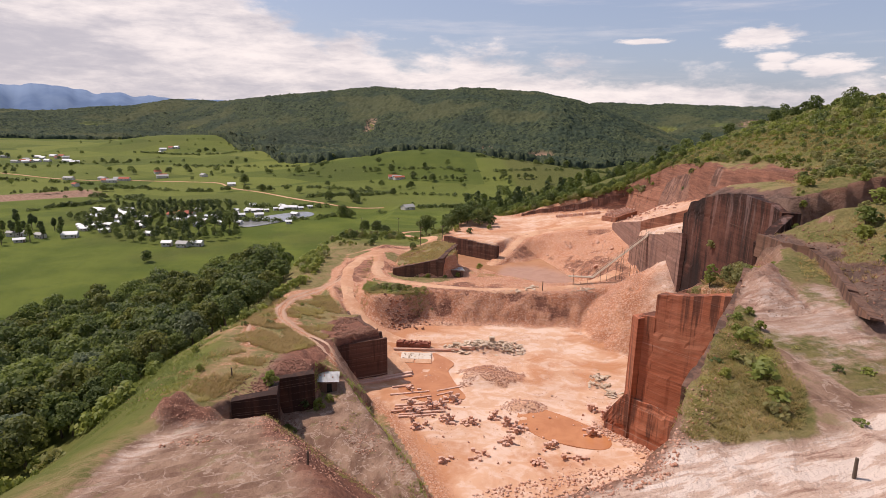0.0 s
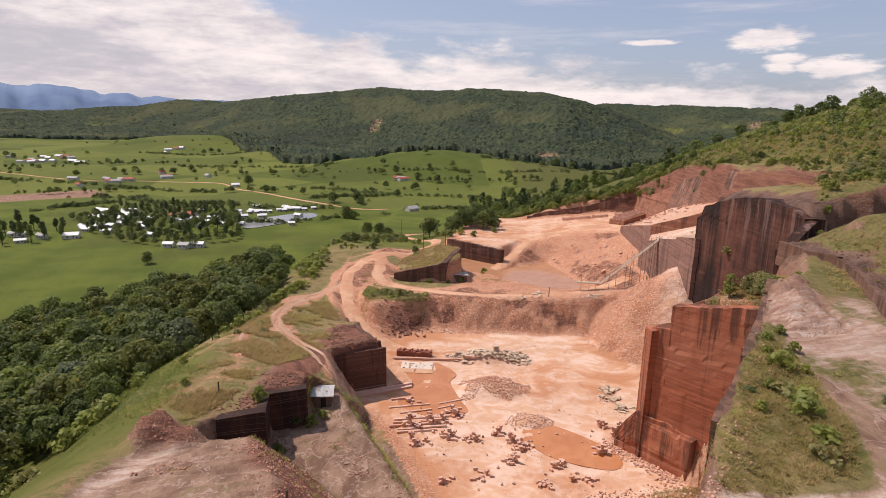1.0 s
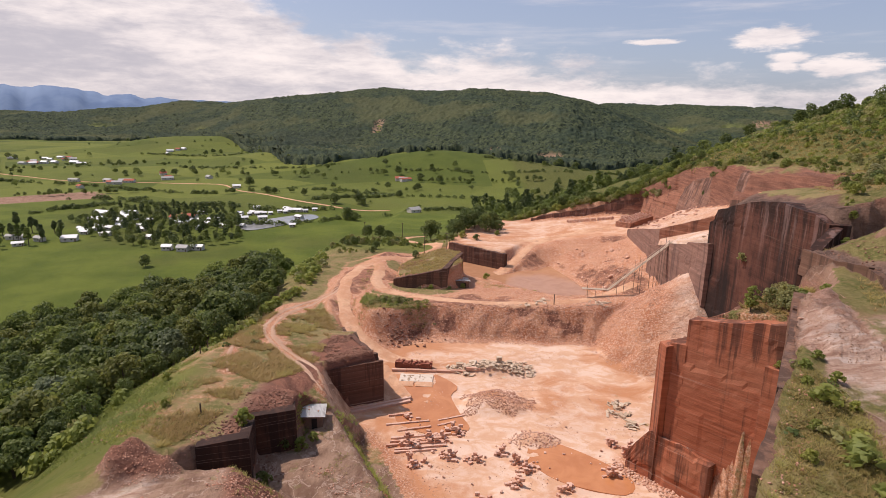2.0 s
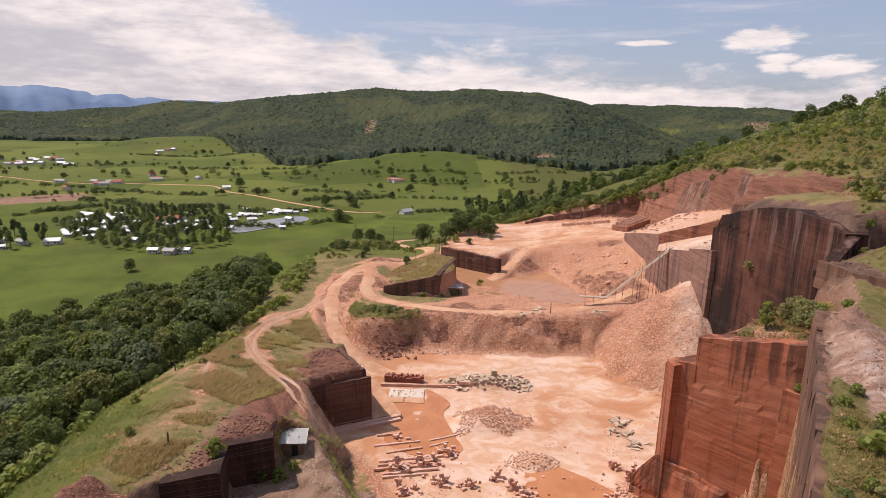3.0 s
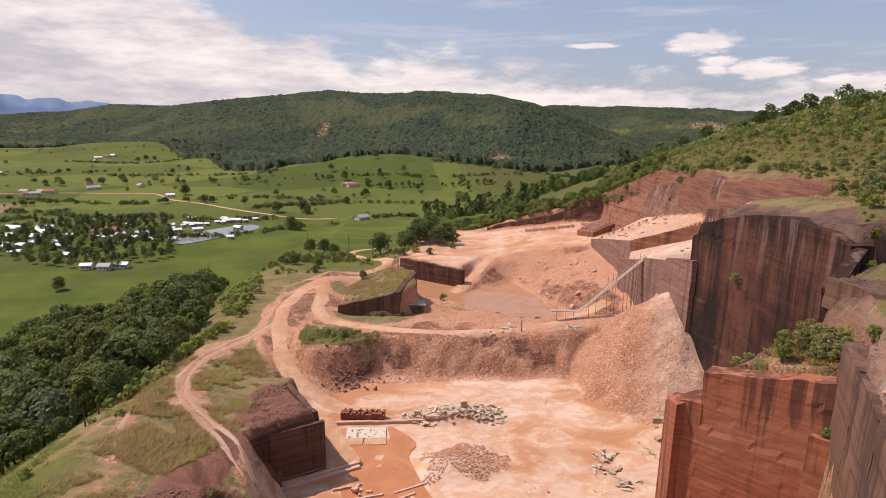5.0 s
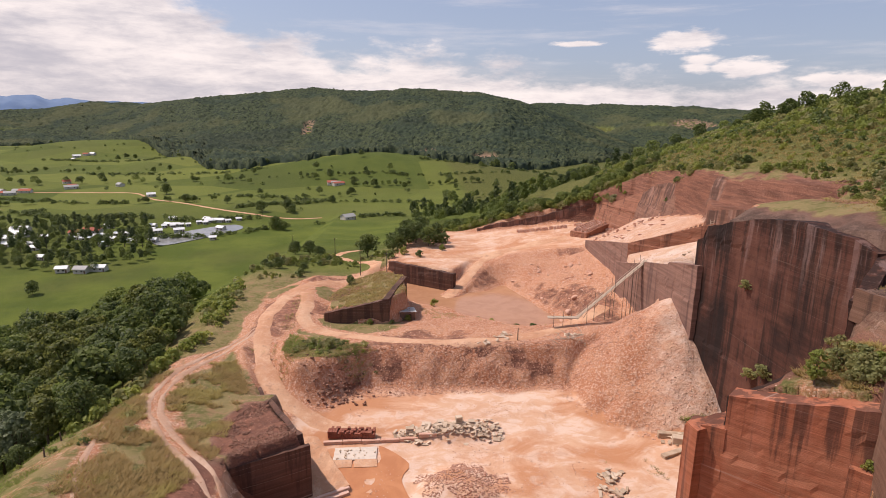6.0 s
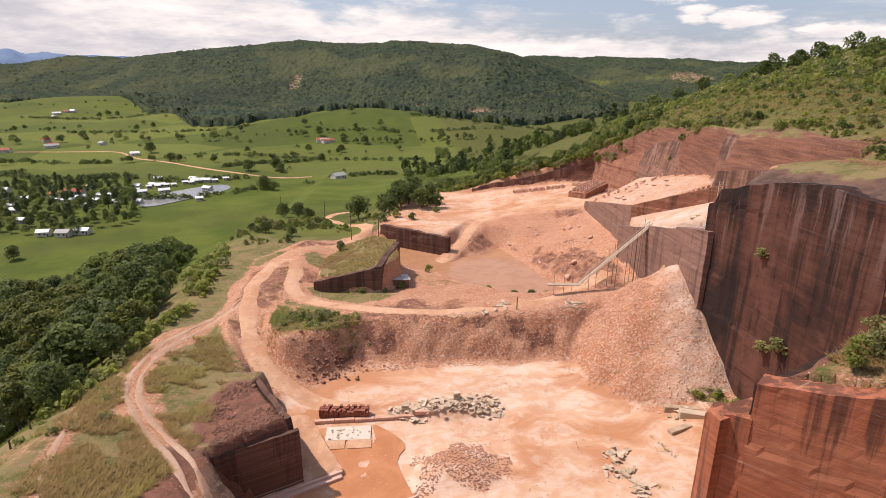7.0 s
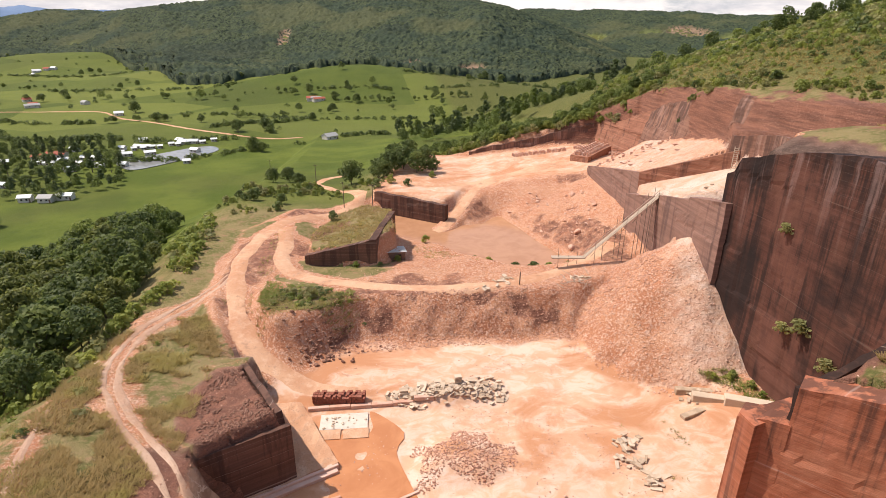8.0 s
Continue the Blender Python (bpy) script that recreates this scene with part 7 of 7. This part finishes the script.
# ---- huts ----
def hut(at, turn, l, w, h_left, h_right, label, mat_wall):
    ob = thing("hut", label, "hut", at=at, turn=turn)
    t = 0.14
    walls = (("wall", (l, t), (0, -w / 2 + t / 2)), ("wall", (l, t), (0, w / 2 - t / 2)))
    for nm, (sx, sy), (x, y) in walls:
        bm = bmesh.new()
        pts = [(-sx / 2, h_left), (sx / 2, h_right)]
        quad = [(-sx / 2, -0.6), (sx / 2, -0.6), (sx / 2, h_right), (-sx / 2, h_left)]
        a = [bm.verts.new((x + px_, y - sy / 2, z)) for px_, z in quad]
        b = [bm.verts.new((x + px_, y + sy / 2, z)) for px_, z in quad]
        bm.faces.new(a), bm.faces.new(b[::-1])
        for i in range(4):
            bm.faces.new((a[i], b[i], b[(i + 1) % 4], a[(i + 1) % 4]))
        bmesh.ops.recalc_face_normals(bm, faces=bm.faces[:])
        part(nm, bm, mat_wall, ob)
    for x, h in ((-l / 2 + t / 2, h_left), (l / 2 - t / 2, h_right)):
        part("wall", box_bm((t, w - 2 * t, h + 0.6), (x, 0, (h - 0.6) / 2)), mat_wall, ob)
    slope = math.degrees(math.atan2(h_left - h_right, l))
    span = math.hypot(l, h_left - h_right) + 0.9
    bm = bmesh.new()
    n = int(span / 0.11)
    pts = []
    for j in (-1, 1):
        row = []
        for i in range(n + 1):
            row.append(bm.verts.new((-span / 2 + span * i / n, j * (w / 2 + 0.4), 0.014 * math.cos(i * math.pi))))
        pts.append(row)
    for i in range(n):
        bm.faces.new((pts[0][i], pts[0][i + 1], pts[1][i + 1], pts[1][i]))
    bmesh.ops.solidify(bm, geom=bm.faces[:], thickness=0.04)
    sheet = part("roof", bm, M_ROOFWHITE, ob, "pale corrugated sheet roof")
    sheet.matrix_basis = pose(0, 0, (h_left + h_right) / 2 + 0.1, 0, slope, 0)
    part("door", box_bm((0.9, 0.08, 1.9), (l * 0.2, -w / 2 - 0.02, 0.95)), M_DARKHOLE, ob)
    for i in range(5):
        piece("stone", BLOCKS[i % 5], (qr.uniform(-l / 2.6, l / 2.6), qr.uniform(-w / 2.6, w / 2.6), 0.03), (0.28, 0.22, 0.12), qr.uniform(0, 90), parent=sheet)
    return ob


hut((-21.7, 77.3, gz(-21.0, 76.0) - 0.1), 8, 4.6, 3.6, 2.45, 2.25, "small plank hut with a pale sheet roof below the sawn face", M_HUTWALL)
hut((5.9, 172.6, gz(8.0, 172.0)), 8, 5.0, 3.6, 2.8, 2.5, "small dark hut with a sheet roof beside the cut hump", M_HUTWALL)

# ---- timber ramp from the bench to the terrace, on scaffold poles ----
ramp = thing("loading_ramp", "long timber chute on thin scaffold poles", "ramp", at=(0, 0, 0))
upper, lower = Vector((68.6, 157.0, 25.9)), Vector((50.5, 155.6, 11.2))
way = (lower - upper)
side = Vector((-way.y, way.x, 0)).normalized()
bm = bmesh.new()
for off in (-0.45, 0.0, 0.45):
    a, b = upper + side * off, lower + side * off
    m = (a + b) / 2
    box_bm((way.length, 0.4, 0.10), m, (0, math.degrees(math.asin(-way.z / way.length)), math.degrees(math.atan2(way.y, way.x))), 0, bm)
part("deck", bm, M_TIMBER, ramp)
for off in (-0.75, 0.75):
    part("rail", rod_bm(upper + side * off + Vector((0, 0, 0.55)), lower + side * off + Vector((0, 0, 0.5)), 0.07), M_TIMBER, ramp)
part("landing", box_bm((8.0, 1.6, 0.18), (46.8, 156.3, 11.0), (0, 0, -8)), M_TIMBER, ramp)
for q in (0.06, 0.15, 0.21, 0.33, 0.47, 0.55, 0.72, 0.88):
    p = upper.lerp(lower, q)
    for off in ((-0.9, 0.9) if q < 0.25 or q == 0.47 else (qr.choice((-0.9, 0.9)),)):
        x, y = p.x + side.x * off, p.y + side.y * off
        foot = gz(x, y)
        if p.z - foot > 0.4:
            part("pole", rod_bm((x + qr.normal() * 0.12, y, foot - 0.3), (x, y, p.z + qr.uniform(0.8, 2.8)), 0.07, 0.05, 6), M_POLE, ramp)
    part("brace", rod_bm((p.x + side.x * 0.9, p.y + side.y * 0.9, p.z - 0.3), (p.x - side.x * 0.9, p.y - side.y * 0.9, max(p.z - 2.4, gz(p.x, p.y))), 0.05, 0.05, 5), M_POLE, ramp)
for i in range(3):
    x, y = 44.5 + i * 2.4, 156.9 + qr.normal() * 0.4
    part("pole", rod_bm((x, y, gz(x, y) - 0.3), (x + qr.normal() * 0.1, y, 12.0 + qr.uniform(0, 1.6)), 0.06, 0.05, 6), M_POLE, ramp)

# ladder up to the high bench
ladder = thing("ladder", "timber ladder leaning on the bench face", "ladder", at=(0, 0, 0))
foot, head = Vector((86.0, 157.4, 30.6)), Vector((87.1, 158.9, 36.2))
side = Vector((0.72, -0.69, 0)) * 0.45
for sgn in (-1, 1):
    part("stile", rod_bm(foot + side * sgn, head + side * sgn, 0.08), M_TIMBER, ladder)
for i in range(12):
    p = foot.lerp(head, (i + 0.6) / 12.5)
    part("rung", rod_bm(p - side, p + side, 0.05), M_TIMBER, ladder)


# ---- stacked stone on the upper terraces ----
def block_stack(x, y, k, size, turn, label):
    st = thing("stone_stack", label, "stone stack", "stacks on the upper terrace", at=(x, y, gz(x, y) - 0.04), turn=turn)
    for i in range(k):
        piece("stone", BLOCKS[i % 5], (qr.normal() * 0.04, qr.normal() * 0.04, i * size * 0.74), (size * 1.2, size * 0.8, size * 0.72), qr.normal() * 5, parent=st)


PALE = "upright stack of pale pink cut stones"
for i in range(16):
    for j in range(2):
        block_stack(60 + i * 1.35 + qr.normal() * 0.15, 259.5 - i * 0.35 + j * 2.0, 3, 0.62, qr.uniform(-12, 12), PALE)
for i in range(14):
    for j in range(5):
        block_stack(84.5 + i * 0.85 + j * 0.9, 262.5 - i * 1.2 + j * 0.5 - 6, 3, 0.55, -50 + qr.normal() * 8, PALE)
for i in range(30):
    x, y = 78.5 + i * 0.72 + qr.normal() * 0.5, 216.5 - i * 0.5 + qr.normal() * 1.2
    block_stack(x, y + 4.0 * (i % 3) * 0.5, int(qr.integers(1, 3)), 0.6, qr.uniform(-20, 20), "pair of pale cut stones lying on the sawn bench")
for i in range(14):
    x, y = 84 + qr.normal() * 6, 200 + qr.normal() * 9
    piece("stone_slab", BLOCKS[i % 5], (x, y, gz(x, y)), (qr.uniform(1, 2.6), qr.uniform(0.6, 1.0), 0.35), qr.uniform(-30, 30), "dusty sawn slab lying on the high bench", "stone slab", "slabs on the benches")
for i in range(16):
    x, y = 74 + qr.normal() * 3.0, 141 + qr.normal() * 4
    piece("stone_slab", GREYS[i % 4], (x, y, gz(x, y)), (qr.uniform(0.8, 2.0), qr.uniform(0.4, 0.7), 0.25), qr.uniform(-30, 30), "dusty sawn slab lying on the lower bench", "stone slab", "slabs on the benches")
bm = bmesh.new()
corners = [(81.5, 233.5), (96, 246.5), (91, 254), (77, 240)]
low = [bm.verts.new((x, y, 11)) for x, y in corners]
top = [bm.verts.new((x, y, z)) for (x, y), z in zip(corners, (17.2, 18.6, 18.4, 16.9))]
bm.faces.new(top)
for i in range(4):
    bm.faces.new((low[i], low[(i + 1) % 4], top[(i + 1) % 4], top[i]))
bmesh.ops.subdivide_edges(bm, edges=bm.edges[:], cuts=7, use_grid_fill=True)
for v in bm.verts:
    v.co += Vector(qr.normal(size=3) * 0.06)
me = bpy.data.meshes.new("stone_terrace")
bm.to_mesh(me)
bm.free()
me.materials.append(M_TERRACE)
tagged(new("stone_terrace", me), "low sawn block of rock carrying rows of cut stones", "rock ledge", kind="structure")
for i in range(11):
    for j in range(4):
        u, v = (i + 0.7) / 11.6, (j + 0.7) / 4.6
        x = 81.5 + 14.5 * u - 4.6 * v
        y = 233.5 + 13 * u + 6.8 * v
        st = thing("stone_stack", PALE, "stone stack", "stacks on the upper terrace", at=(x, y, 17.1 + 1.35 * u - 0.25 * v), turn=42 + qr.normal() * 6)
        for q in range(2):
            piece("stone", BLOCKS[q], (0, 0, q * 0.62), (0.8, 0.55, 0.6), qr.normal() * 5, parent=st)


# ---- poles, posts, broken timber ----
def utility_pole(x, y, h, label="dark wooden power pole with a crossarm"):
    ob = thing("utility_pole", label, "utility pole", "power poles", at=(x, y, gz(x, y)))
    part("pole", rod_bm((0, 0, -0.5), (0, 0, h), 0.16, 0.10, 8), M_POLE, ob)
    part("crossarm", box_bm((1.8, 0.10, 0.12), (0, 0.12, h - 0.5)), M_POLE, ob)
    for dx in (-0.75, 0.0, 0.75):
        part("insulator", rod_bm((dx, 0.12, h - 0.44), (dx, 0.12, h - 0.2), 0.06, 0.04, 7), M_CONCRETE, ob)


for x, y, h in ((-21.5, 268, 9.0), (-8.5, 221, 9.0), (1.0, 196, 6.5), (-50, 330, 8.5), (-120, 590, 9), (-215, 690, 9)):
    utility_pole(x, y, h)
for x, y, z, h in ((32.6, 147.6, None, 3.2), (-35.6, 68.1, None, 1.7), (-12.6, 27.0, None, 1.6), (27.8, 13.0, None, 1.5), (33.5, 15.5, None, 1.8), (-50.5, 101, None, 1.6), (-52, 108, None, 1.6), (-53, 116, None, 1.6)):
    ob = thing("post", "weathered leaning wooden post", "post", "wooden posts", at=(x, y, gz(x, y)))
    part("shaft", rod_bm((0, 0, -0.3), (qr.normal() * 0.08, qr.normal() * 0.08, h), 0.14, 0.11, 8), M_POLE, ob)
for i in range(16):
    x, y = 46 + qr.normal() * 2.2, 146.5 + qr.normal() * 2.0
    bm = rod_bm((0, 0, 0), (qr.uniform(2.0, 4.5), 0, 0), 0.08, 0.05, 6)
    me = bpy.data.meshes.new("timber")
    bm.to_mesh(me)
    bm.free()
    me.materials.append(M_TIMBER)
    ob = tagged(new("timber", me), "broken grey timber pole on the bank", "timber", "broken timber")
    ob.matrix_basis = pose(x, y, gz(x, y) + 0.25, 0, qr.uniform(-25, 10), qr.uniform(0, 360))

# ---- shrubs and weeds about the quarry ----
for x, y, s, k in ((-13, 146.5, 0.8, 1), (-17, 149, 0.6, 1), (15.5, 186, 0.9, 0), (31, 172.5, 0.8, 0), (38, 171, 0.9, 2), (43, 170.5, 1.0, 2), (47, 170, 0.9, 0), (6.5, 170, 0.7, 0), (-4, 166.3, 0.6, 0), (2, 165.5, 0.5, 2),
                   (-26, 60, 0.7, 0), (-24.5, 61.5, 0.8, 2), (-28.5, 66.2, 0.9, 0), (-21.5, 70.5, 0.8, 0), (-24, 70, 0.7, 2), (-20, 72.5, 0.6, 0), (52, 76.5, 0.8, 1), (53, 73.5, 0.9, 1), (54.5, 75.5, 0.8, 1), (55, 78, 0.7, 1), (51, 75.5, 0.5, 1), (52.3, 71.5, 0.8, 1), (51.8, 72.6, 0.7, 1), (53.8, 72.2, 0.8, 1), (54.6, 73.6, 0.7, 0), (52.6, 74.8, 0.7, 1), (50.8, 73.2, 0.5, 1), (56, 81, 0.7, 1), (57.5, 72.5, 0.7, 0),
                   (62, 117.5, 0.5, 0), (64.5, 116.5, 0.6, 0), (67, 114, 0.6, 0), (65.6, 117.4, 0.5, 0), (67.6, 111.5, 0.5, 0), (66, 104, 1.0, 1), (66.5, 99, 1.1, 1), (63, 95, 1.0, 1), (35, 42, 0.45, 0), (33, 38.5, 0.4, 0), (29, 31, 0.4, 0), (32, 36, 0.35, 1), (26, 27, 0.4, 0), (37.5, 44, 0.4, 0), (34, 34, 0.35, 0), (30, 27, 0.35, 1), (36, 39, 0.45, 0), (-42, 70, 0.5, 0), (-49, 84, 0.6, 0), (24, 243, 0.9, 0), (14, 232, 1.0, 2), (8, 236, 1.2, 0), (3, 232, 1.3, 2)):
    plant(SHRUB[k], (x, y, gz(x, y) - 0.1), s, qr.uniform(0, 360), "leafy weed shrub growing on quarry ground", "shrub", "quarry shrubs", "shrub")
px_, py_ = on_face(13.8, 0.4)
plant(SHRUB[0], (px_, py_, 27.2), 0.55, 15, "leafy weed shrub on the sandstone pier", "shrub", "quarry shrubs", "shrub")
# plants rooted in the sheer wall
for x, y, z, s in ((68.4, 116.6, 30.6, 0.75), (68.2, 108.5, 16.0, 1.1), (68.0, 112.0, 14.5, 0.8), (68.2, 102.0, 13.0, 1.0)):
    plant(SHRUB[1], (x, y, z), s, 30, "drooping plant rooted in the rock wall", "wall_plant", "plants on the wall", "plant")


# grass tufts
def tuft_mesh(seed):
    r = np.random.default_rng(seed)
    v, f = [], []
    for i in range(9):
        a, l = r.uniform(0, 6.283), r.uniform(0.45, 1.0)
        b = np.array((math.cos(a), math.sin(a), 0)) * r.uniform(0.05, 0.3)
        out = np.array((math.cos(a), math.sin(a), 0)) * l * r.uniform(0.5, 1.1)
        w = np.array((-math.sin(a), math.cos(a), 0)) * 0.07
        k = len(v)
        v += [b - w, b + w, b + out + np.array((0, 0, l * 0.65))]
        f += [(k, k + 1, k + 2)]
    return np.array(v), np.array(f)


M_WEED = mat_leaf("weed_blades", (0.27, 0.220, 0.072), (0.34, 0.265, 0.100), (0.19, 0.185, 0.046), 0.0)
TUFTS = [tuft_mesh(i) for i in range(5)]


def tufts(places, low, high, mat, label):
    out = []
    for x, y in places:
        m = pose(x, y, gz(x, y) - 0.05, 0, 0, qr.uniform(0, 360)) @ Matrix.Scale(qr.uniform(low, high), 4)
        out.append((*TUFTS[int(qr.integers(0, 5))], m))
    merged("grass", out, mat, label, "grass")


def clumpy(poly, k, seed, cut=-0.05):
    arr = np.array(poly)
    c = qr.uniform(arr.min(0), arr.max(0), (k, 2))
    ok = (inside(c[:, 0], c[:, 1], poly) > 0) & (rough(c[:, 0], c[:, 1], 5, 3, seed) > cut)
    return [tuple(p) for p in c[ok]]


def off_road(places):
    c = np.array(places)
    keep = near_line(c[:, 0], c[:, 1], TRACK) > 1.7
    return [tuple(p) for p in c[keep]]


ridge_grass = off_road(clumpy([(-56, 60), (-36, 58), (-33, 66), (-31, 80), (-27, 92), (-26, 100), (-28, 130), (-34, 145), (-48, 140), (-58, 118), (-66, 96)], 34000, 301, -0.12))
lush = lambda p: p[0] + 3 * qr.normal() < -39 - max(0, p[1] - 78) * 0.28
halves = {True: [], False: []}
for p in ridge_grass:
    halves[bool(lush(p))].append(p)
tufts(halves[False], 0.45, 1.15, M_GRASS, "dry knee-high grass on the ridge")
tufts(halves[True][::2], 0.3, 0.8, M_LEAFLIGHT, "fresh yellow-green grass on the slope above the woods")
tufts(clumpy([(-18, 140), (-24, 146), (-24, 158), (-12, 152), (-2, 146), (-6, 140)], 1800, 302), 0.4, 1.1, M_LEAFLIGHT, "weedy green grass on the bank")
tufts(clumpy([(-16, 172), (-6, 168), (1, 167.2), (6.3, 174), (6.6, 190), (0, 199), (-9, 197), (-16, 184)], 3200, 303, -0.3), 0.4, 1.0, M_GRASS, "dry grass on the hump")
tufts(clumpy(WEEDS, 24000, 304, -0.4), 0.25, 0.65, M_WEED, "rank olive weeds on the slope beside the red face")
tufts(clumpy(WEEDS, 9000, 318, -0.15), 0.25, 0.6, M_GRASS, "withered grass among the weeds")
tufts(clumpy([(51, 68), (56, 71.5), (60, 79), (59, 83), (48, 78)], 1300, 305, -0.1), 0.5, 1.2, M_GRASS, "dry grass on top of the buttress")
tufts(clumpy([(52, 55), (62, 74), (62, 84), (74, 92), (80, 112), (96, 140), (104, 135), (100, 55), (56, 30)], 9000, 306, 0.0), 0.4, 1.0, M_GRASS, "dry grass on the rock shoulder")
tufts(clumpy([(-19, 82), (-10, 66), (-5, 54), (-2, 40), (0, 42), (-4, 60), (-9, 76), (-17, 92)], 2600, 307, -0.35), 0.4, 1.0, M_LEAFLIGHT, "weeds along the edge of the rock slab")
tufts(clumpy([(104, 228), (104, 150), (108, 120), (140, 110), (150, 240), (120, 262)], 9000, 308, -0.1), 0.5, 1.2, M_GRASS, "dry grass on the hillside above the wall")
tufts(clumpy([(20, 180), (30, 172), (46, 167), (52, 171), (44, 163), (28, 164), (14, 172), (10, 184)], 1500, 309, 0.05), 0.3, 0.8, M_GRASS, "dry weeds on the spit before the pond")
tufts(off_road(clumpy([(-33, 150), (-29, 152), (-27, 165), (-27, 190), (-24, 196), (-24, 165), (-21, 150), (-24, 144)], 900, 310, 0.0)), 0.3, 0.9, M_WEED, "weeds on the strip between two roads")
tufts(clumpy([(59, 119), (66, 119), (68.4, 113), (68.4, 105), (66.5, 107), (63, 115)], 900, 314, -0.35), 0.4, 1.0, M_LEAFLIGHT, "bright green weeds at the foot of the high wall")
tufts(clumpy([(40, 110), (47, 112), (50, 104), (46, 96), (41, 98)], 500, 315, 0.0), 0.3, 0.8, M_WEED, "weeds round the loose slabs")
tufts(clumpy([(-22.5, 71), (-19, 82), (-24, 79)], 500, 311, -0.4), 0.4, 1.0, M_LEAFLIGHT, "weeds beside the hut")
for i in range(96):
    x, y = (-15 + qr.normal() * 4.5, 147 + qr.normal() * 3.2) if i < 62 else (-50 + qr.normal() * 5, 118 + qr.normal() * 18) if i < 86 else (34 + qr.normal() * 4, 34 + qr.normal() * 10)
    if near_line(np.array(x), np.array(y), TRACK) < 3 or near_line(np.array(x), np.array(y), ROAD_MAIN) < 4 or inside(np.array(x), np.array(y), PIT) > -3:
        continue
    plant(SCRUB[int(qr.integers(0, 3))], (x, y, gz(x, y) - 0.1), qr.uniform(0.2, 0.62), qr.uniform(0, 360), "leafy weed shrub growing on quarry ground", "shrub", "quarry shrubs", "shrub", qr.uniform(0.6, 1.0))
rubble("rubble", [p for p in ((qr.uniform(-34, 0), qr.uniform(38, 66)) for _ in range(3600)) if rough(np.array(p[0]), np.array(p[1]), 6, 3, 607) > 0.12], 0.10, 0.5, SMALL, M_DARKRED, "loose red stone washed over the rock slab")
rubble("rubble", [(qr.uniform(-25, 74), qr.uniform(142, 172)) for _ in range(1500)] + [(qr.uniform(10, 95), qr.uniform(222, 262)) for _ in range(1200)], 0.10, 0.45, SMALL, M_RUBBLE, "scattered stone on the terraces")
rubble("rubble", [p for p in ((qr.uniform(-55, -22), qr.uniform(62, 140)) for _ in range(2200)) if rough(np.array(p[0]), np.array(p[1]), 7, 3, 609) > 0.1], 0.10, 0.4, SMALL, M_DARKRED, "scattered stone on the dry ridge")
tufts(clumpy([(-30, 40), (-12, 40), (-4, 46), (-10, 66), (-18, 78), (-24, 62)], 2200, 312, 0.14), 0.3, 0.7, M_WEED, "weeds in cracks of the rock slab")
for x, y, k_, s in ((70, 70, 0, 1.2), (73, 74, 2, 1.4), (76, 70, 2, 1.5), (72, 66, 0, 1.3), (68, 60, 2, 1.2), (78, 78, 0, 1.2), (66, 54, 0, 1.2), (82, 74, 2, 1.6), (64, 47, 0, 1.0), (75, 62, 0, 1.1), (84, 84, 0, 1.0), (70, 50, 2, 1.3), (79, 66, 2, 1.4)):
    plant(SHRUB[k_], (x, y, gz(x, y) - 0.1), s, qr.uniform(0, 360), "rank green bush on the rocky shoulder", "shrub", "quarry shrubs", "shrub", 0.85)
rubble("rubble", [(p[0] + qr.uniform(0.5, 9), p[1] + qr.normal() * 1.5) for p in cat_rom(LEDGE, 0.06)], 0.10, 0.5, SMALL, M_DARKRUBBLE, "broken dark rock above the sawn ledge")
for i in range(22):
    x, y = qr.uniform(26, 44), 0.0
    y = 22 + (x - 26) * 2.1 + qr.normal() * 4
    if float(inside(np.array(x), np.array(y), WEEDS)) > 1:
        plant(SCRUB[int(qr.choice((0, 1)))], (x, y, gz(x, y) - 0.1), qr.uniform(0.4, 0.9), qr.uniform(0, 360), "leafy weed shrub growing on quarry ground", "shrub", "quarry shrubs", "shrub", qr.uniform(0.7, 1.0))
for i in range(40):
    x, y = qr.uniform(26, 52), 0.0
    y = 178 - (x - 26) * 0.36 - abs(qr.normal()) * 3.0
    plant(SCRUB[int(qr.integers(0, 3))], (x, y, gz(x, y) - 0.1), qr.uniform(0.15, 0.5), qr.uniform(0, 360), "low weed bush beside the pond", "shrub", "pond shrubs", "shrub", qr.uniform(0.6, 1.0))
tufts(clumpy([(-24, 138), (-24, 152), (-12, 152), (-3, 147), (-5, 142), (-12, 141)], 3000, 313, -0.25), 0.25, 0.75, M_WEED, "dry weeds along the bank top")
# smaller cut stones too many to count over the south floor
rubble("cut_stones", [p for p in ((qr.uniform(-6, 34), qr.uniform(68, 96)) for _ in range(60)) if inside(np.array(p[0]), np.array(p[1]), PIT) > 3], 0.3, 0.6, BLOCKS, M_BLOCK, "small cut stones strewn over the quarry floor")
rubble("rubble", [p for p in ((qr.uniform(-8, 40), qr.uniform(62, 132)) for _ in range(9000)) if rough(np.array(p[0]), np.array(p[1]), 8, 3, 611) > 0.08 and inside(np.array(p[0]), np.array(p[1]), PIT) > 1.5], 0.06, 0.32, SMALL, M_RUBBLE, "stone chips scattered over the quarry floor")
